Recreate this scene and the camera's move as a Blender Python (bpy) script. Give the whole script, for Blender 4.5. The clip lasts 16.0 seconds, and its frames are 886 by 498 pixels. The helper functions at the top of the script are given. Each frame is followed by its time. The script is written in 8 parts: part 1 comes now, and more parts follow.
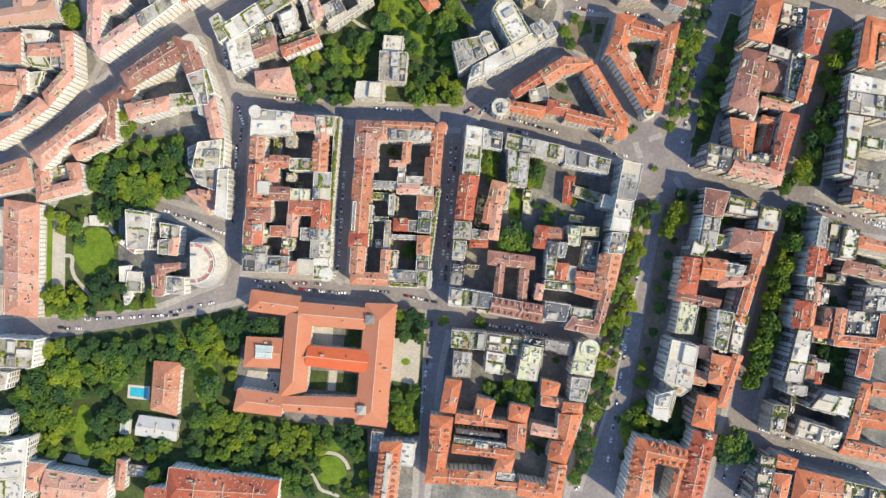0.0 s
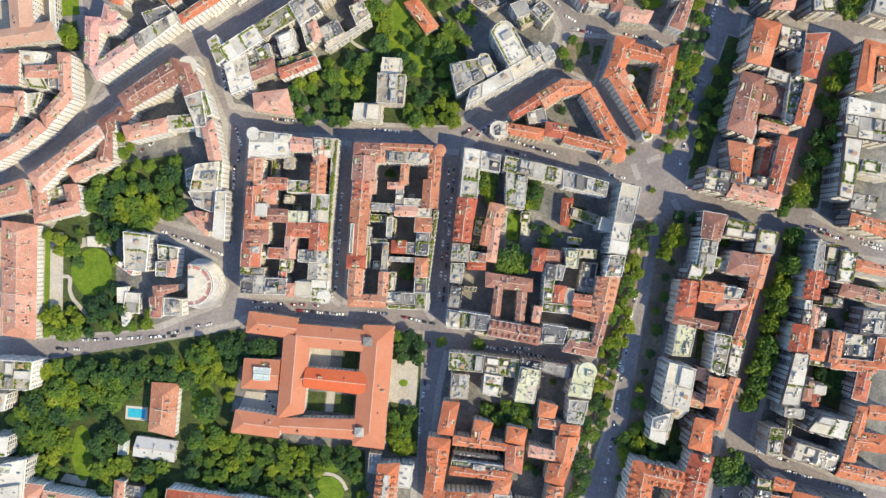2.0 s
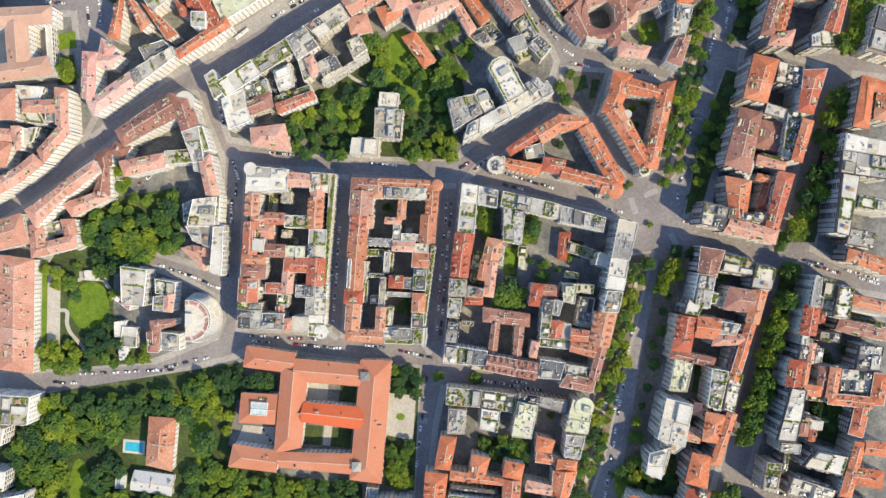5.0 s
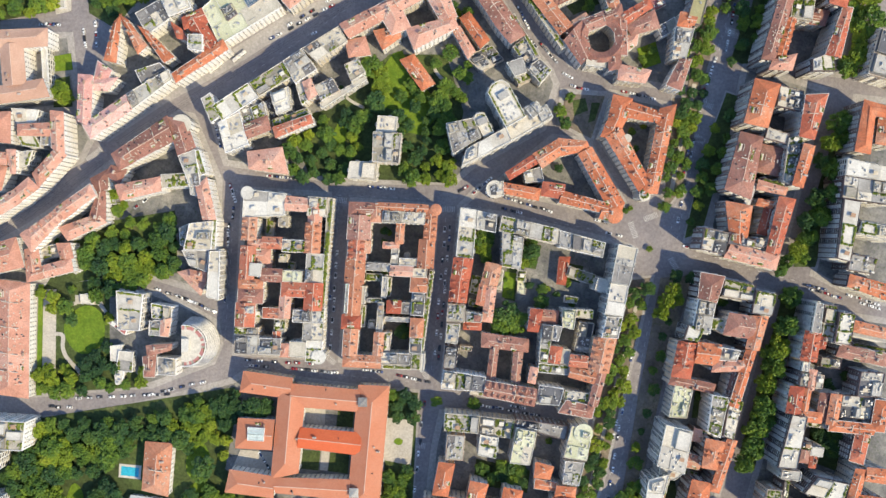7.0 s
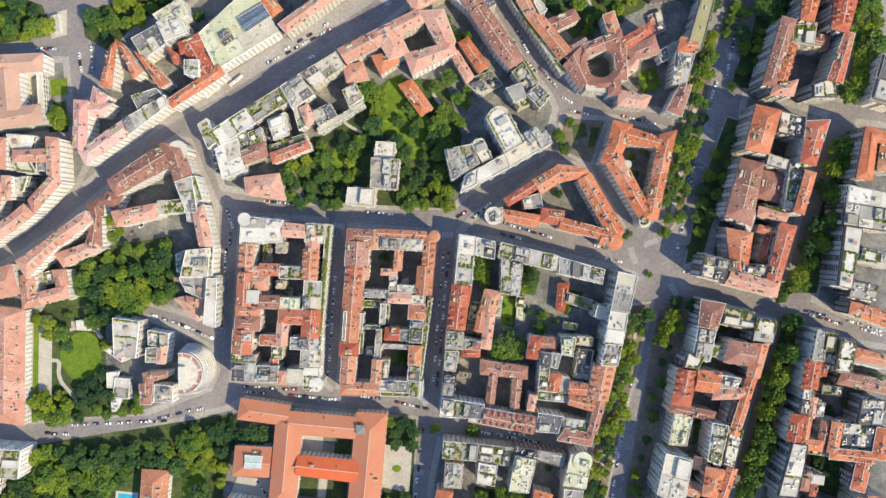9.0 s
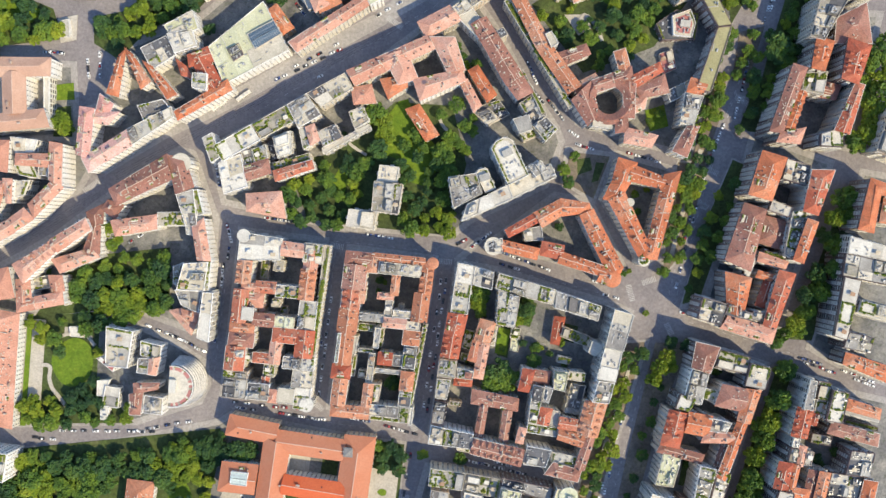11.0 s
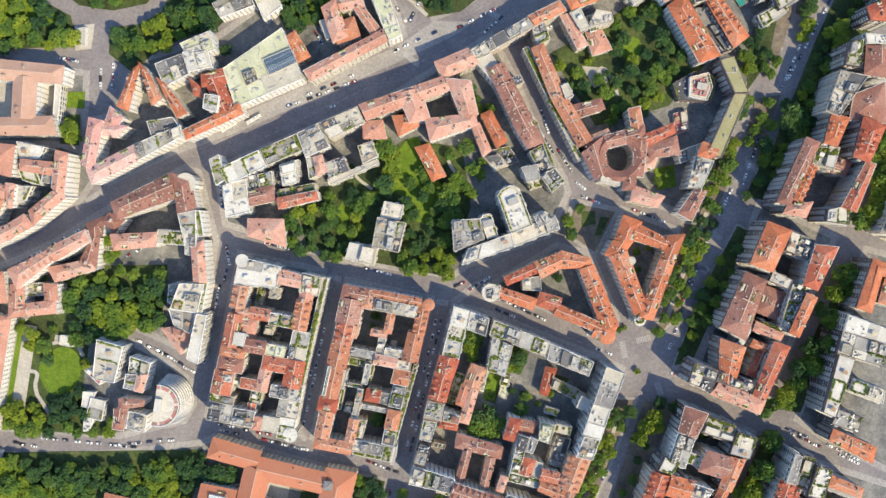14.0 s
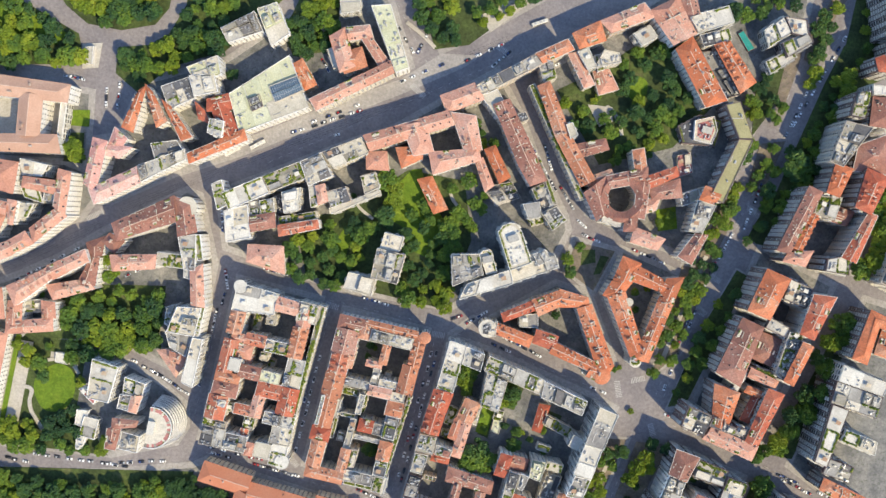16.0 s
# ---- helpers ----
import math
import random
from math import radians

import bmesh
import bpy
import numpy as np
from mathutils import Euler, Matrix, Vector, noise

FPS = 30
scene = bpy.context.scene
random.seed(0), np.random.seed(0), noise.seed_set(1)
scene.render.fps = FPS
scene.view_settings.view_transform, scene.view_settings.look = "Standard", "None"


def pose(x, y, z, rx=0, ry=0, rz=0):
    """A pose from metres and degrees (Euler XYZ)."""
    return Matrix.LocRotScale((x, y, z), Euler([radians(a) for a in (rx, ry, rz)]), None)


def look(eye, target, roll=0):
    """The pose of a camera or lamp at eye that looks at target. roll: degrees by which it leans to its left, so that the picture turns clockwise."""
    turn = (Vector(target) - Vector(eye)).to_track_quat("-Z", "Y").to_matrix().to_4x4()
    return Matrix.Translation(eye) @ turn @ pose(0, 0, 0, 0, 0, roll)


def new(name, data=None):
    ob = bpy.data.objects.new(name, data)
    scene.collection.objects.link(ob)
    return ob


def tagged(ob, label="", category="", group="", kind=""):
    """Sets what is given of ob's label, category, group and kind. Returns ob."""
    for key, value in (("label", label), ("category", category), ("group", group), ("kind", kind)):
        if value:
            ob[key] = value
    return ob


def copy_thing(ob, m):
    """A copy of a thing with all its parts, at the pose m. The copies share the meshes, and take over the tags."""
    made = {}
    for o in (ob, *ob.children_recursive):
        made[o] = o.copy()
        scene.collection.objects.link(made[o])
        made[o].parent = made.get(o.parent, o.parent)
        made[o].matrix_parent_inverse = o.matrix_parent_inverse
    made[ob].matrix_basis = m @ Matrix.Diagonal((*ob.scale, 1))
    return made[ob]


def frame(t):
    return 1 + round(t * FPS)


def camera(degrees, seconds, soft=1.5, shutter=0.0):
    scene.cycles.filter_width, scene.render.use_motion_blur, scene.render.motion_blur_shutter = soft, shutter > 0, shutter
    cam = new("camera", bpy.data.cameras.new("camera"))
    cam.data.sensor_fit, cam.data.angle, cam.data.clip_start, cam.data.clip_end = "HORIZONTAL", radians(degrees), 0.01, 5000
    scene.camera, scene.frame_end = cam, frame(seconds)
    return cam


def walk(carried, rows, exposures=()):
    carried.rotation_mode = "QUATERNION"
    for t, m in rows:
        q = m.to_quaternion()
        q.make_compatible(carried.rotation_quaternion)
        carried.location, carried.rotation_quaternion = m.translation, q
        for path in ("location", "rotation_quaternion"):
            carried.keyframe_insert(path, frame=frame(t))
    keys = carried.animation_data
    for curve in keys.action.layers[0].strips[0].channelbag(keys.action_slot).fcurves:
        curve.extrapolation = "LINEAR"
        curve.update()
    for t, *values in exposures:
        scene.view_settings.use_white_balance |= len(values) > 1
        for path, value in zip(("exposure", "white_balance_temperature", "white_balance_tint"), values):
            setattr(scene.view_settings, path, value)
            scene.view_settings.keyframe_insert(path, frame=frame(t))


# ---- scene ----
cam = camera(50.5, 16.0)
# seconds; eye in metres; degrees of tilt, lean and turn (0, 0, 0 looks straight down, north up)
ROWS = [
    (0.0, 0.05, -0.49, 665.01, 0.048, -0.004, 0.051),
    (0.5, 0.25, 4.20, 665.29, -0.034, -0.023, 0.081),
    (1.0, 0.35, 9.01, 665.31, -0.123, -0.046, 0.104),
    (1.5, 0.50, 13.85, 665.24, -0.211, -0.064, 0.126),
    (2.0, 0.71, 18.58, 665.21, -0.287, -0.076, 0.142),
    (2.5, 0.89, 23.13, 665.23, -0.344, -0.089, 0.152),
    (3.0, 1.00, 27.48, 665.24, -0.381, -0.106, 0.159),
    (3.5, 1.10, 31.81, 665.23, -0.414, -0.121, 0.160),
    (4.0, 1.31, 36.63, 665.27, -0.486, -0.127, 0.150),
    (6.5, 1.60, 58.45, 662.34, -0.574, -0.221, 0.263),
    (7.0, 2.35, 63.57, 660.42, -0.645, -0.181, 0.281),
    (7.5, 2.58, 68.83, 658.72, -0.724, -0.184, 0.297),
    (8.0, 2.63, 73.92, 657.32, -0.783, -0.199, 0.307),
    (8.5, 2.79, 78.93, 656.25, -0.825, -0.204, 0.305),
    (9.0, 3.31, 84.30, 655.55, -0.884, -0.180, 0.283),
    (11.5, 2.19, 108.82, 653.51, -1.041, -0.227, 4.655),
    (12.0, 1.22, 113.18, 652.86, -1.043, -0.261, 5.617),
    (12.5, 0.30, 118.11, 652.19, -1.089, -0.291, 6.456),
    (13.0, -0.52, 123.43, 651.68, -1.153, -0.308, 7.198),
    (13.5, -1.22, 129.08, 651.38, -1.223, -0.304, 7.865),
    (14.0, -1.87, 134.97, 651.28, -1.290, -0.282, 8.476),
    (14.5, -2.55, 140.91, 651.28, -1.340, -0.253, 9.051),
    (15.0, -3.26, 146.94, 651.24, -1.382, -0.222, 9.614),
    (15.5, -3.90, 153.30, 651.10, -1.440, -0.181, 10.187),
    (16.0, -4.38, 160.11, 650.93, -1.531, -0.120, 10.785),
]
walk(cam, [(t, pose(x, y, z, rx, ry, rz)) for t, x, y, z, rx, ry, rz in ROWS])

# ---- light ----
SUN_HEIGHT, SUN_BEARING = 47.0, 126.0
world = bpy.data.worlds.new("sky")
scene.world = world
world.use_nodes = True
wn = world.node_tree.nodes
sky = wn.new("ShaderNodeTexSky")
sky.sky_type = "NISHITA"
sky.sun_disc = False
sky.ozone_density = 3.0
sky.dust_density = 0.3
sky.sun_elevation, sky.sun_rotation = radians(SUN_HEIGHT), radians(SUN_BEARING)
wn["Background"].inputs["Strength"].default_value = 0.25
world.node_tree.links.new(sky.outputs["Color"], wn["Background"].inputs["Color"])
sun = new("sun", bpy.data.lights.new("sun", "SUN"))
sun.data.energy, sun.data.angle, sun.data.color = 4.7, radians(0.53), (1.0, 0.855, 0.56)
away = Vector((math.sin(radians(SUN_BEARING)) * math.cos(radians(SUN_HEIGHT)), math.cos(radians(SUN_BEARING)) * math.cos(radians(SUN_HEIGHT)), math.sin(radians(SUN_HEIGHT))))
sun.matrix_world = look(away * 900, (0, 0, 0))
scene.view_settings.exposure = 0.2


# ---- materials ----
def ramp(nt, fac, stops):
    r = nt.nodes.new("ShaderNodeValToRGB")
    e = r.color_ramp.elements
    while len(e) < len(stops):
        e.new(0.5)
    for el, (p, c) in zip(e, stops):
        el.position, el.color = p, (*c, 1)
    nt.links.new(fac, r.inputs["Fac"])
    return r.outputs["Color"]


def noise_node(nt, scale, detail=4.0, rough=0.6):
    geo = nt.nodes.new("ShaderNodeNewGeometry")
    n = nt.nodes.new("ShaderNodeTexNoise")
    n.inputs["Scale"].default_value, n.inputs["Detail"].default_value, n.inputs["Roughness"].default_value = scale, detail, rough
    nt.links.new(geo.outputs["Position"], n.inputs["Vector"])
    return n.outputs["Fac"]


def mix(nt, a, b, fac, mode="MIX"):
    m = nt.nodes.new("ShaderNodeMix")
    m.data_type, m.blend_type = "RGBA", mode
    for sock, v in ((m.inputs["Factor"], fac), (m.inputs["A"], a), (m.inputs["B"], b)):
        if isinstance(v, (int, float)):
            sock.default_value = v
        elif isinstance(v, tuple):
            sock.default_value = (*v, 1)
        else:
            nt.links.new(v, sock)
    return m.outputs["Result"]


def material(name, stops, big=0.08, fine=1.2, rough=0.85, bump=0.3, by="", spread=0.0, metal=0.0, stain=None, grainy=0.22):
    """Broad patches between the stops' colours, finer grain over them, and where asked a change of tone from piece to piece."""
    m = bpy.data.materials.new(name)
    m.use_nodes = True
    nt = m.node_tree
    b = nt.nodes["Principled BSDF"]
    n1, n2 = noise_node(nt, big, 5.0, 0.65), noise_node(nt, fine, 6.0, 0.7)
    fac = n1
    if by:
        if by == "object":
            rnd = nt.nodes.new("ShaderNodeObjectInfo").outputs["Random"]
        else:
            rnd = nt.nodes.new("ShaderNodeNewGeometry").outputs["Random Per Island"]
        mm = nt.nodes.new("ShaderNodeMapRange")
        mm.inputs["From Min"].default_value, mm.inputs["From Max"].default_value = 0, 1
        mm.inputs["To Min"].default_value, mm.inputs["To Max"].default_value = -spread, spread
        nt.links.new(rnd, mm.inputs["Value"])
        add = nt.nodes.new("ShaderNodeMath")
        add.operation = "ADD"
        nt.links.new(n1, add.inputs[0])
        nt.links.new(mm.outputs["Result"], add.inputs[1])
        fac = add.outputs["Value"]
    col = ramp(nt, fac, stops)
    grain = ramp(nt, n2, [(0.36, (1 - grainy,) * 3), (0.64, (1 + 0.7 * grainy,) * 3)])
    col = mix(nt, col, grain, 1.0, "MULTIPLY")
    if stain:
        n3 = noise_node(nt, 0.35, 8.0, 0.75)
        col = mix(nt, col, stain, ramp(nt, n3, [(0.52, (0, 0, 0)), (0.68, (0.8, 0.8, 0.8))]))
    nt.links.new(col, b.inputs["Base Color"])
    b.inputs["Roughness"].default_value, b.inputs["Metallic"].default_value = rough, metal
    b.inputs["Specular IOR Level"].default_value = 0.25
    if bump:
        bm_ = nt.nodes.new("ShaderNodeBump")
        bm_.inputs["Strength"].default_value, bm_.inputs["Distance"].default_value = bump, 0.25
        nt.links.new(n2, bm_.inputs["Height"])
        nt.links.new(bm_.outputs["Normal"], b.inputs["Normal"])
    return m


ASPHALT = material("asphalt", [(0.3, (0.175, 0.158, 0.165)), (0.5, (0.235, 0.212, 0.212)), (0.7, (0.3, 0.27, 0.258))], big=0.03, fine=0.5, rough=0.9, stain=(0.265, 0.248, 0.25), grainy=0.2)
# darker than the pavement ring, with dark green patches
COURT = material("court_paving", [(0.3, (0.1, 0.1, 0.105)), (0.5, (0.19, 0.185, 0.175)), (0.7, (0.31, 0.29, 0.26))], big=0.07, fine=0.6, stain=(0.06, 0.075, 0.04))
PAVING = material("paving", [(0.3, (0.27, 0.25, 0.24)), (0.7, (0.40, 0.375, 0.35))], big=0.03, fine=0.5, stain=(0.26, 0.25, 0.23))
GRAVEL = material("gravel", [(0.3, (0.38, 0.35, 0.30)), (0.7, (0.50, 0.46, 0.40))], big=0.05, fine=0.9)
# planted ground; its dark greens include the shade beneath the crowns
SHADED_EARTH = material("planted_earth", [(0.3, (0.03, 0.042, 0.018)), (0.46, (0.055, 0.075, 0.025)), (0.58, (0.075, 0.105, 0.03)), (0.74, (0.13, 0.13, 0.06))], big=0.05, fine=0.5, bump=0.8, grainy=0.36)
DUST = material("dusty_verge", [(0.3, (0.12, 0.10, 0.085)), (0.5, (0.19, 0.155, 0.125)), (0.66, (0.30, 0.24, 0.16))], big=0.05, fine=0.5, stain=(0.07, 0.085, 0.03))
LAWN = material("lawn", [(0.3, (0.085, 0.15, 0.013)), (0.5, (0.12, 0.19, 0.016)), (0.7, (0.165, 0.225, 0.022))], big=0.12, fine=0.7, bump=0.5, grainy=0.3)
PAINT = material("road_paint", [(0.3, (0.33, 0.32, 0.31)), (0.7, (0.52, 0.51, 0.49))], big=0.4, fine=2.0, bump=0.0)
FAR = material("far_city_ground", [(0.3, (0.09, 0.09, 0.085)), (0.5, (0.13, 0.125, 0.11)), (0.7, (0.2, 0.13, 0.09))], big=0.015, fine=0.1)
WATER = material("pool_water", [(0.3, (0.03, 0.36, 0.52)), (0.7, (0.06, 0.45, 0.6))], big=0.3, fine=1.0, rough=0.08, bump=0.1)
WATER_TEAL = material("teal_sheet", [(0.3, (0.02, 0.22, 0.2)), (0.7, (0.04, 0.3, 0.27))], big=0.3, fine=1.0, rough=0.5, bump=0.1)
TILES = {
    "o": material("orange_clay_tiles", [(0.2, (0.346, 0.117, 0.060)), (0.45, (0.480, 0.147, 0.068)), (0.62, (0.528, 0.195, 0.100)), (0.8, (0.461, 0.242, 0.160))], big=0.11, by="object", spread=0.2, stain=(0.259, 0.130, 0.088), grainy=0.36),
    "m": material("dusty_orange_tiles", [(0.2, (0.346, 0.139, 0.080)), (0.45, (0.442, 0.178, 0.100)), (0.62, (0.490, 0.225, 0.136)), (0.8, (0.442, 0.259, 0.184))], big=0.11, by="object", spread=0.22, stain=(0.288, 0.156, 0.104), grainy=0.36),
    "s": material("smooth_salmon_tiles", [(0.2, (0.408, 0.149, 0.079)), (0.5, (0.457, 0.176, 0.099)), (0.8, (0.473, 0.212, 0.128))], big=0.06, by="object", spread=0.1, grainy=0.14),
    "a": material("faded_salmon_tiles", [(0.2, (0.40, 0.235, 0.165)), (0.5, (0.47, 0.29, 0.21)), (0.8, (0.53, 0.36, 0.27))], big=0.05, by="object", spread=0.1, stain=(0.42, 0.24, 0.17), grainy=0.16),
    "e": material("fresh_red_tiles", [(0.2, (0.480, 0.091, 0.034)), (0.8, (0.557, 0.137, 0.056))], big=0.06, grainy=0.14),
    "w": material("white_sheet_roof", [(0.2, (0.44, 0.44, 0.43)), (0.8, (0.54, 0.54, 0.53))], big=0.06, grainy=0.12),
    "r": material("red_clay_tiles", [(0.2, (0.269, 0.065, 0.040)), (0.45, (0.384, 0.100, 0.056)), (0.62, (0.442, 0.142, 0.084)), (0.8, (0.403, 0.190, 0.128))], big=0.11, by="object", spread=0.22, stain=(0.211, 0.095, 0.068), grainy=0.36),
    "b": material("weathered_brown_tiles", [(0.2, (0.202, 0.096, 0.073)), (0.5, (0.298, 0.137, 0.103)), (0.8, (0.374, 0.209, 0.163))], big=0.11, by="object", spread=0.2, stain=(0.192, 0.127, 0.103), grainy=0.36),
    "c": material("pale_salmon_tiles", [(0.2, (0.41, 0.195, 0.135)), (0.5, (0.52, 0.26, 0.185)), (0.8, (0.56, 0.345, 0.27))], big=0.11, by="object", spread=0.2, stain=(0.343, 0.178, 0.130), grainy=0.3),
    "p": material("pink_roof_tiles", [(0.2, (0.5, 0.25, 0.215)), (0.5, (0.58, 0.32, 0.275)), (0.8, (0.63, 0.4, 0.345))], big=0.11, by="object", spread=0.2, stain=(0.403, 0.200, 0.163), grainy=0.3),
}
DECKS = {
    "g": material("grey_roof_felt", [(0.2, (0.15, 0.14, 0.135)), (0.5, (0.315, 0.3, 0.275)), (0.8, (0.45, 0.43, 0.385))], big=0.09, by="object", spread=0.36, stain=(0.25, 0.24, 0.22)),
    "w": material("pale_roof_paving", [(0.2, (0.38, 0.35, 0.3)), (0.5, (0.53, 0.5, 0.44)), (0.8, (0.66, 0.63, 0.56))], big=0.09, by="object", spread=0.2, stain=(0.45, 0.43, 0.39)),
    "c": material("cream_roof_paving", [(0.25, (0.42, 0.38, 0.30)), (0.5, (0.52, 0.47, 0.38)), (0.75, (0.6, 0.55, 0.46))], big=0.09, by="object", spread=0.2, stain=(0.35, 0.31, 0.25)),
    "d": material("dark_roof_felt", [(0.25, (0.07, 0.07, 0.075)), (0.75, (0.14, 0.14, 0.15))], big=0.09, by="object", spread=0.2),
    "v": material("pale_green_copper", [(0.25, (0.42, 0.42, 0.27)), (0.5, (0.51, 0.505, 0.34)), (0.75, (0.56, 0.56, 0.42))], big=0.09, by="object", spread=0.2, stain=(0.38, 0.4, 0.3)),
    "o": material("olive_roof_sheet", [(0.25, (0.27, 0.245, 0.12)), (0.75, (0.36, 0.325, 0.175))], big=0.09, stain=(0.24, 0.22, 0.13)),
    "r": material("red_terrace_paving", [(0.25, (0.34, 0.13, 0.12)), (0.75, (0.46, 0.2, 0.18))], big=0.09),
    "t": material("terrace_paving", [(0.25, (0.22, 0.2, 0.165)), (0.5, (0.33, 0.3, 0.25)), (0.75, (0.44, 0.4, 0.34))], big=0.12, by="object", spread=0.2, stain=(0.22, 0.24, 0.12)),
}
WALLS = material("house_plaster", [(0.15, (0.46, 0.40, 0.34)), (0.4, (0.60, 0.54, 0.44)), (0.6, (0.66, 0.62, 0.54)), (0.85, (0.50, 0.36, 0.26))], big=0.03, fine=0.6, by="object", spread=0.3, bump=0.15)
WHITE_WALLS = material("white_render", [(0.3, (0.60, 0.57, 0.50)), (0.7, (0.70, 0.67, 0.61))], big=0.04, fine=0.6, by="object", spread=0.15, bump=0.15)
CREAM_WALLS = material("cream_stucco", [(0.3, (0.70, 0.67, 0.62)), (0.7, (0.81, 0.78, 0.74))], big=0.04, fine=0.6, by="object", spread=0.2, bump=0.15)
# brown brick, made darker still for fronts that stand in shade
DARK_WALLS = material("brown_brick_cladding", [(0.2, (0.10, 0.075, 0.075)), (0.5, (0.17, 0.125, 0.12)), (0.8, (0.26, 0.2, 0.18))], big=0.03, fine=0.6, by="object", spread=0.3, bump=0.15)
STONE = material("pale_stone_trim", [(0.3, (0.5, 0.47, 0.42)), (0.7, (0.6, 0.57, 0.52))], big=0.2, fine=1.5)
BRICK = material("chimney_plaster", [(0.3, (0.34, 0.22, 0.16)), (0.7, (0.5, 0.42, 0.35))], big=0.3, fine=2.0, by="object", spread=0.3)
RIDGE = material("pale_ridge_tiles", [(0.3, (0.5, 0.34, 0.26)), (0.7, (0.6, 0.44, 0.35))], big=0.2, fine=1.5)
METAL = material("galvanised_metal", [(0.3, (0.42, 0.41, 0.39)), (0.7, (0.58, 0.56, 0.53))], big=0.4, fine=2.0, rough=0.45, metal=0.5, by="island", spread=0.3)
GLASS = material("dark_window_glass", [(0.3, (0.02, 0.025, 0.03)), (0.7, (0.05, 0.055, 0.06))], big=0.3, fine=1.0, rough=0.12, bump=0.0, by="island", spread=0.3)
ROOFGLASS = material("roof_glass", [(0.3, (0.05, 0.09, 0.14)), (0.7, (0.1, 0.15, 0.2))], big=0.3, fine=1.0, rough=0.1, bump=0.0)
SKYLIGHT = material("frosted_skylight_glass", [(0.3, (0.42, 0.5, 0.48)), (0.7, (0.55, 0.62, 0.58))], big=0.3, fine=1.0, rough=0.2, bump=0.0)
AWNING = material("awning_cloth", [(0.2, (0.62, 0.58, 0.5)), (0.5, (0.5, 0.42, 0.3)), (0.8, (0.35, 0.22, 0.14))], big=0.3, by="object", spread=0.5)
LEAVES = [
    material("dark_leaves", [(0.32, (0.018, 0.048, 0.022)), (0.45, (0.034, 0.08, 0.026)), (0.56, (0.055, 0.112, 0.026)), (0.66, (0.09, 0.15, 0.028))], big=0.07, fine=0.7, rough=0.6, bump=0.0, by="island", spread=0.05, grainy=0.36),
    material("leaves", [(0.32, (0.036, 0.08, 0.022)), (0.45, (0.066, 0.128, 0.022)), (0.56, (0.11, 0.178, 0.022)), (0.66, (0.165, 0.23, 0.024))], big=0.07, fine=0.7, rough=0.6, bump=0.0, by="island", spread=0.05, grainy=0.36),
    material("bright_leaves", [(0.32, (0.075, 0.125, 0.014)), (0.45, (0.125, 0.185, 0.016)), (0.56, (0.185, 0.24, 0.02)), (0.66, (0.26, 0.295, 0.026))], big=0.07, fine=0.7, rough=0.6, bump=0.0, by="island", spread=0.05, grainy=0.36),
]
SHRUB = material("terrace_shrubs", [(0.2, (0.07, 0.12, 0.018)), (0.5, (0.15, 0.19, 0.025)), (0.8, (0.26, 0.27, 0.05))], big=0.3, fine=1.5, rough=0.7, bump=0.0, by="island", spread=0.35)
BARK = material("bark", [(0.3, (0.07, 0.05, 0.035)), (0.7, (0.12, 0.09, 0.065))], big=0.6, fine=3.0)
RUBBER = material("tyre_rubber", [(0.3, (0.015, 0.015, 0.015)), (0.7, (0.03, 0.03, 0.03))], big=0.6, fine=3.0)


def car_paint():
    m = bpy.data.materials.new("car_paint")
    m.use_nodes = True
    nt = m.node_tree
    b = nt.nodes["Principled BSDF"]
    c = ramp(nt, nt.nodes.new("ShaderNodeObjectInfo").outputs["Random"], [(0.0, (0.8, 0.8, 0.8)), (0.38, (0.66, 0.67, 0.68)), (0.56, (0.3, 0.31, 0.33)), (0.66, (0.03, 0.03, 0.035)), (0.86, (0.3, 0.02, 0.02)), (0.92, (0.03, 0.06, 0.2))])
    c.node.color_ramp.interpolation = "CONSTANT"
    nt.links.new(c, b.inputs["Base Color"])
    b.inputs["Roughness"].default_value, b.inputs["Coat Weight"].default_value = 0.3, 0.5
    return m


CAR_PAINT = car_paint()


# ---- mesh helpers ----
class Bits:
    """Vertices and faces gathered for one mesh."""

    def __init__(self):
        self.v, self.f = [], []

    def face(self, *ps):
        n = len(self.v)
        self.v.extend(tuple(p) for p in ps)
        self.f.append(tuple(range(n, n + len(ps))))

    def prism(self, ring, z0, z1, bottom=False):
        n, k = len(self.v), len(ring)
        self.v.extend((x, y, z0) for x, y in ring)
        self.v.extend((x, y, z1) for x, y in ring)
        for i in range(k):
            j = (i + 1) % k
            self.f.append((n + i, n + j, n + k + j, n + k + i))
        self.f.append(tuple(range(n + k, n + 2 * k)))
        if bottom:
            self.f.append(tuple(range(n + k - 1, n - 1, -1)))

    def box(self, x, y, z, sx, sy, sz, turn=0.0):
        """A box that stands at z, turned by radians."""
        c, s = math.cos(turn), math.sin(turn)
        ring = [(x + c * a - s * b, y + s * a + c * b) for a, b in ((-sx / 2, -sy / 2), (sx / 2, -sy / 2), (sx / 2, sy / 2), (-sx / 2, sy / 2))]
        self.prism(ring, z, z + sz)

    def data(self, name, mat):
        me = bpy.data.meshes.new(name)
        me.from_pydata(self.v, [], self.f)
        me.materials.append(mat)
        me.update()
        return me


def part(name, bits, mat, parent=None, label=""):
    ob = new(name, bits.data(name, mat) if isinstance(bits, Bits) else bits)
    if parent:
        ob.parent = parent
    return tagged(ob, label)


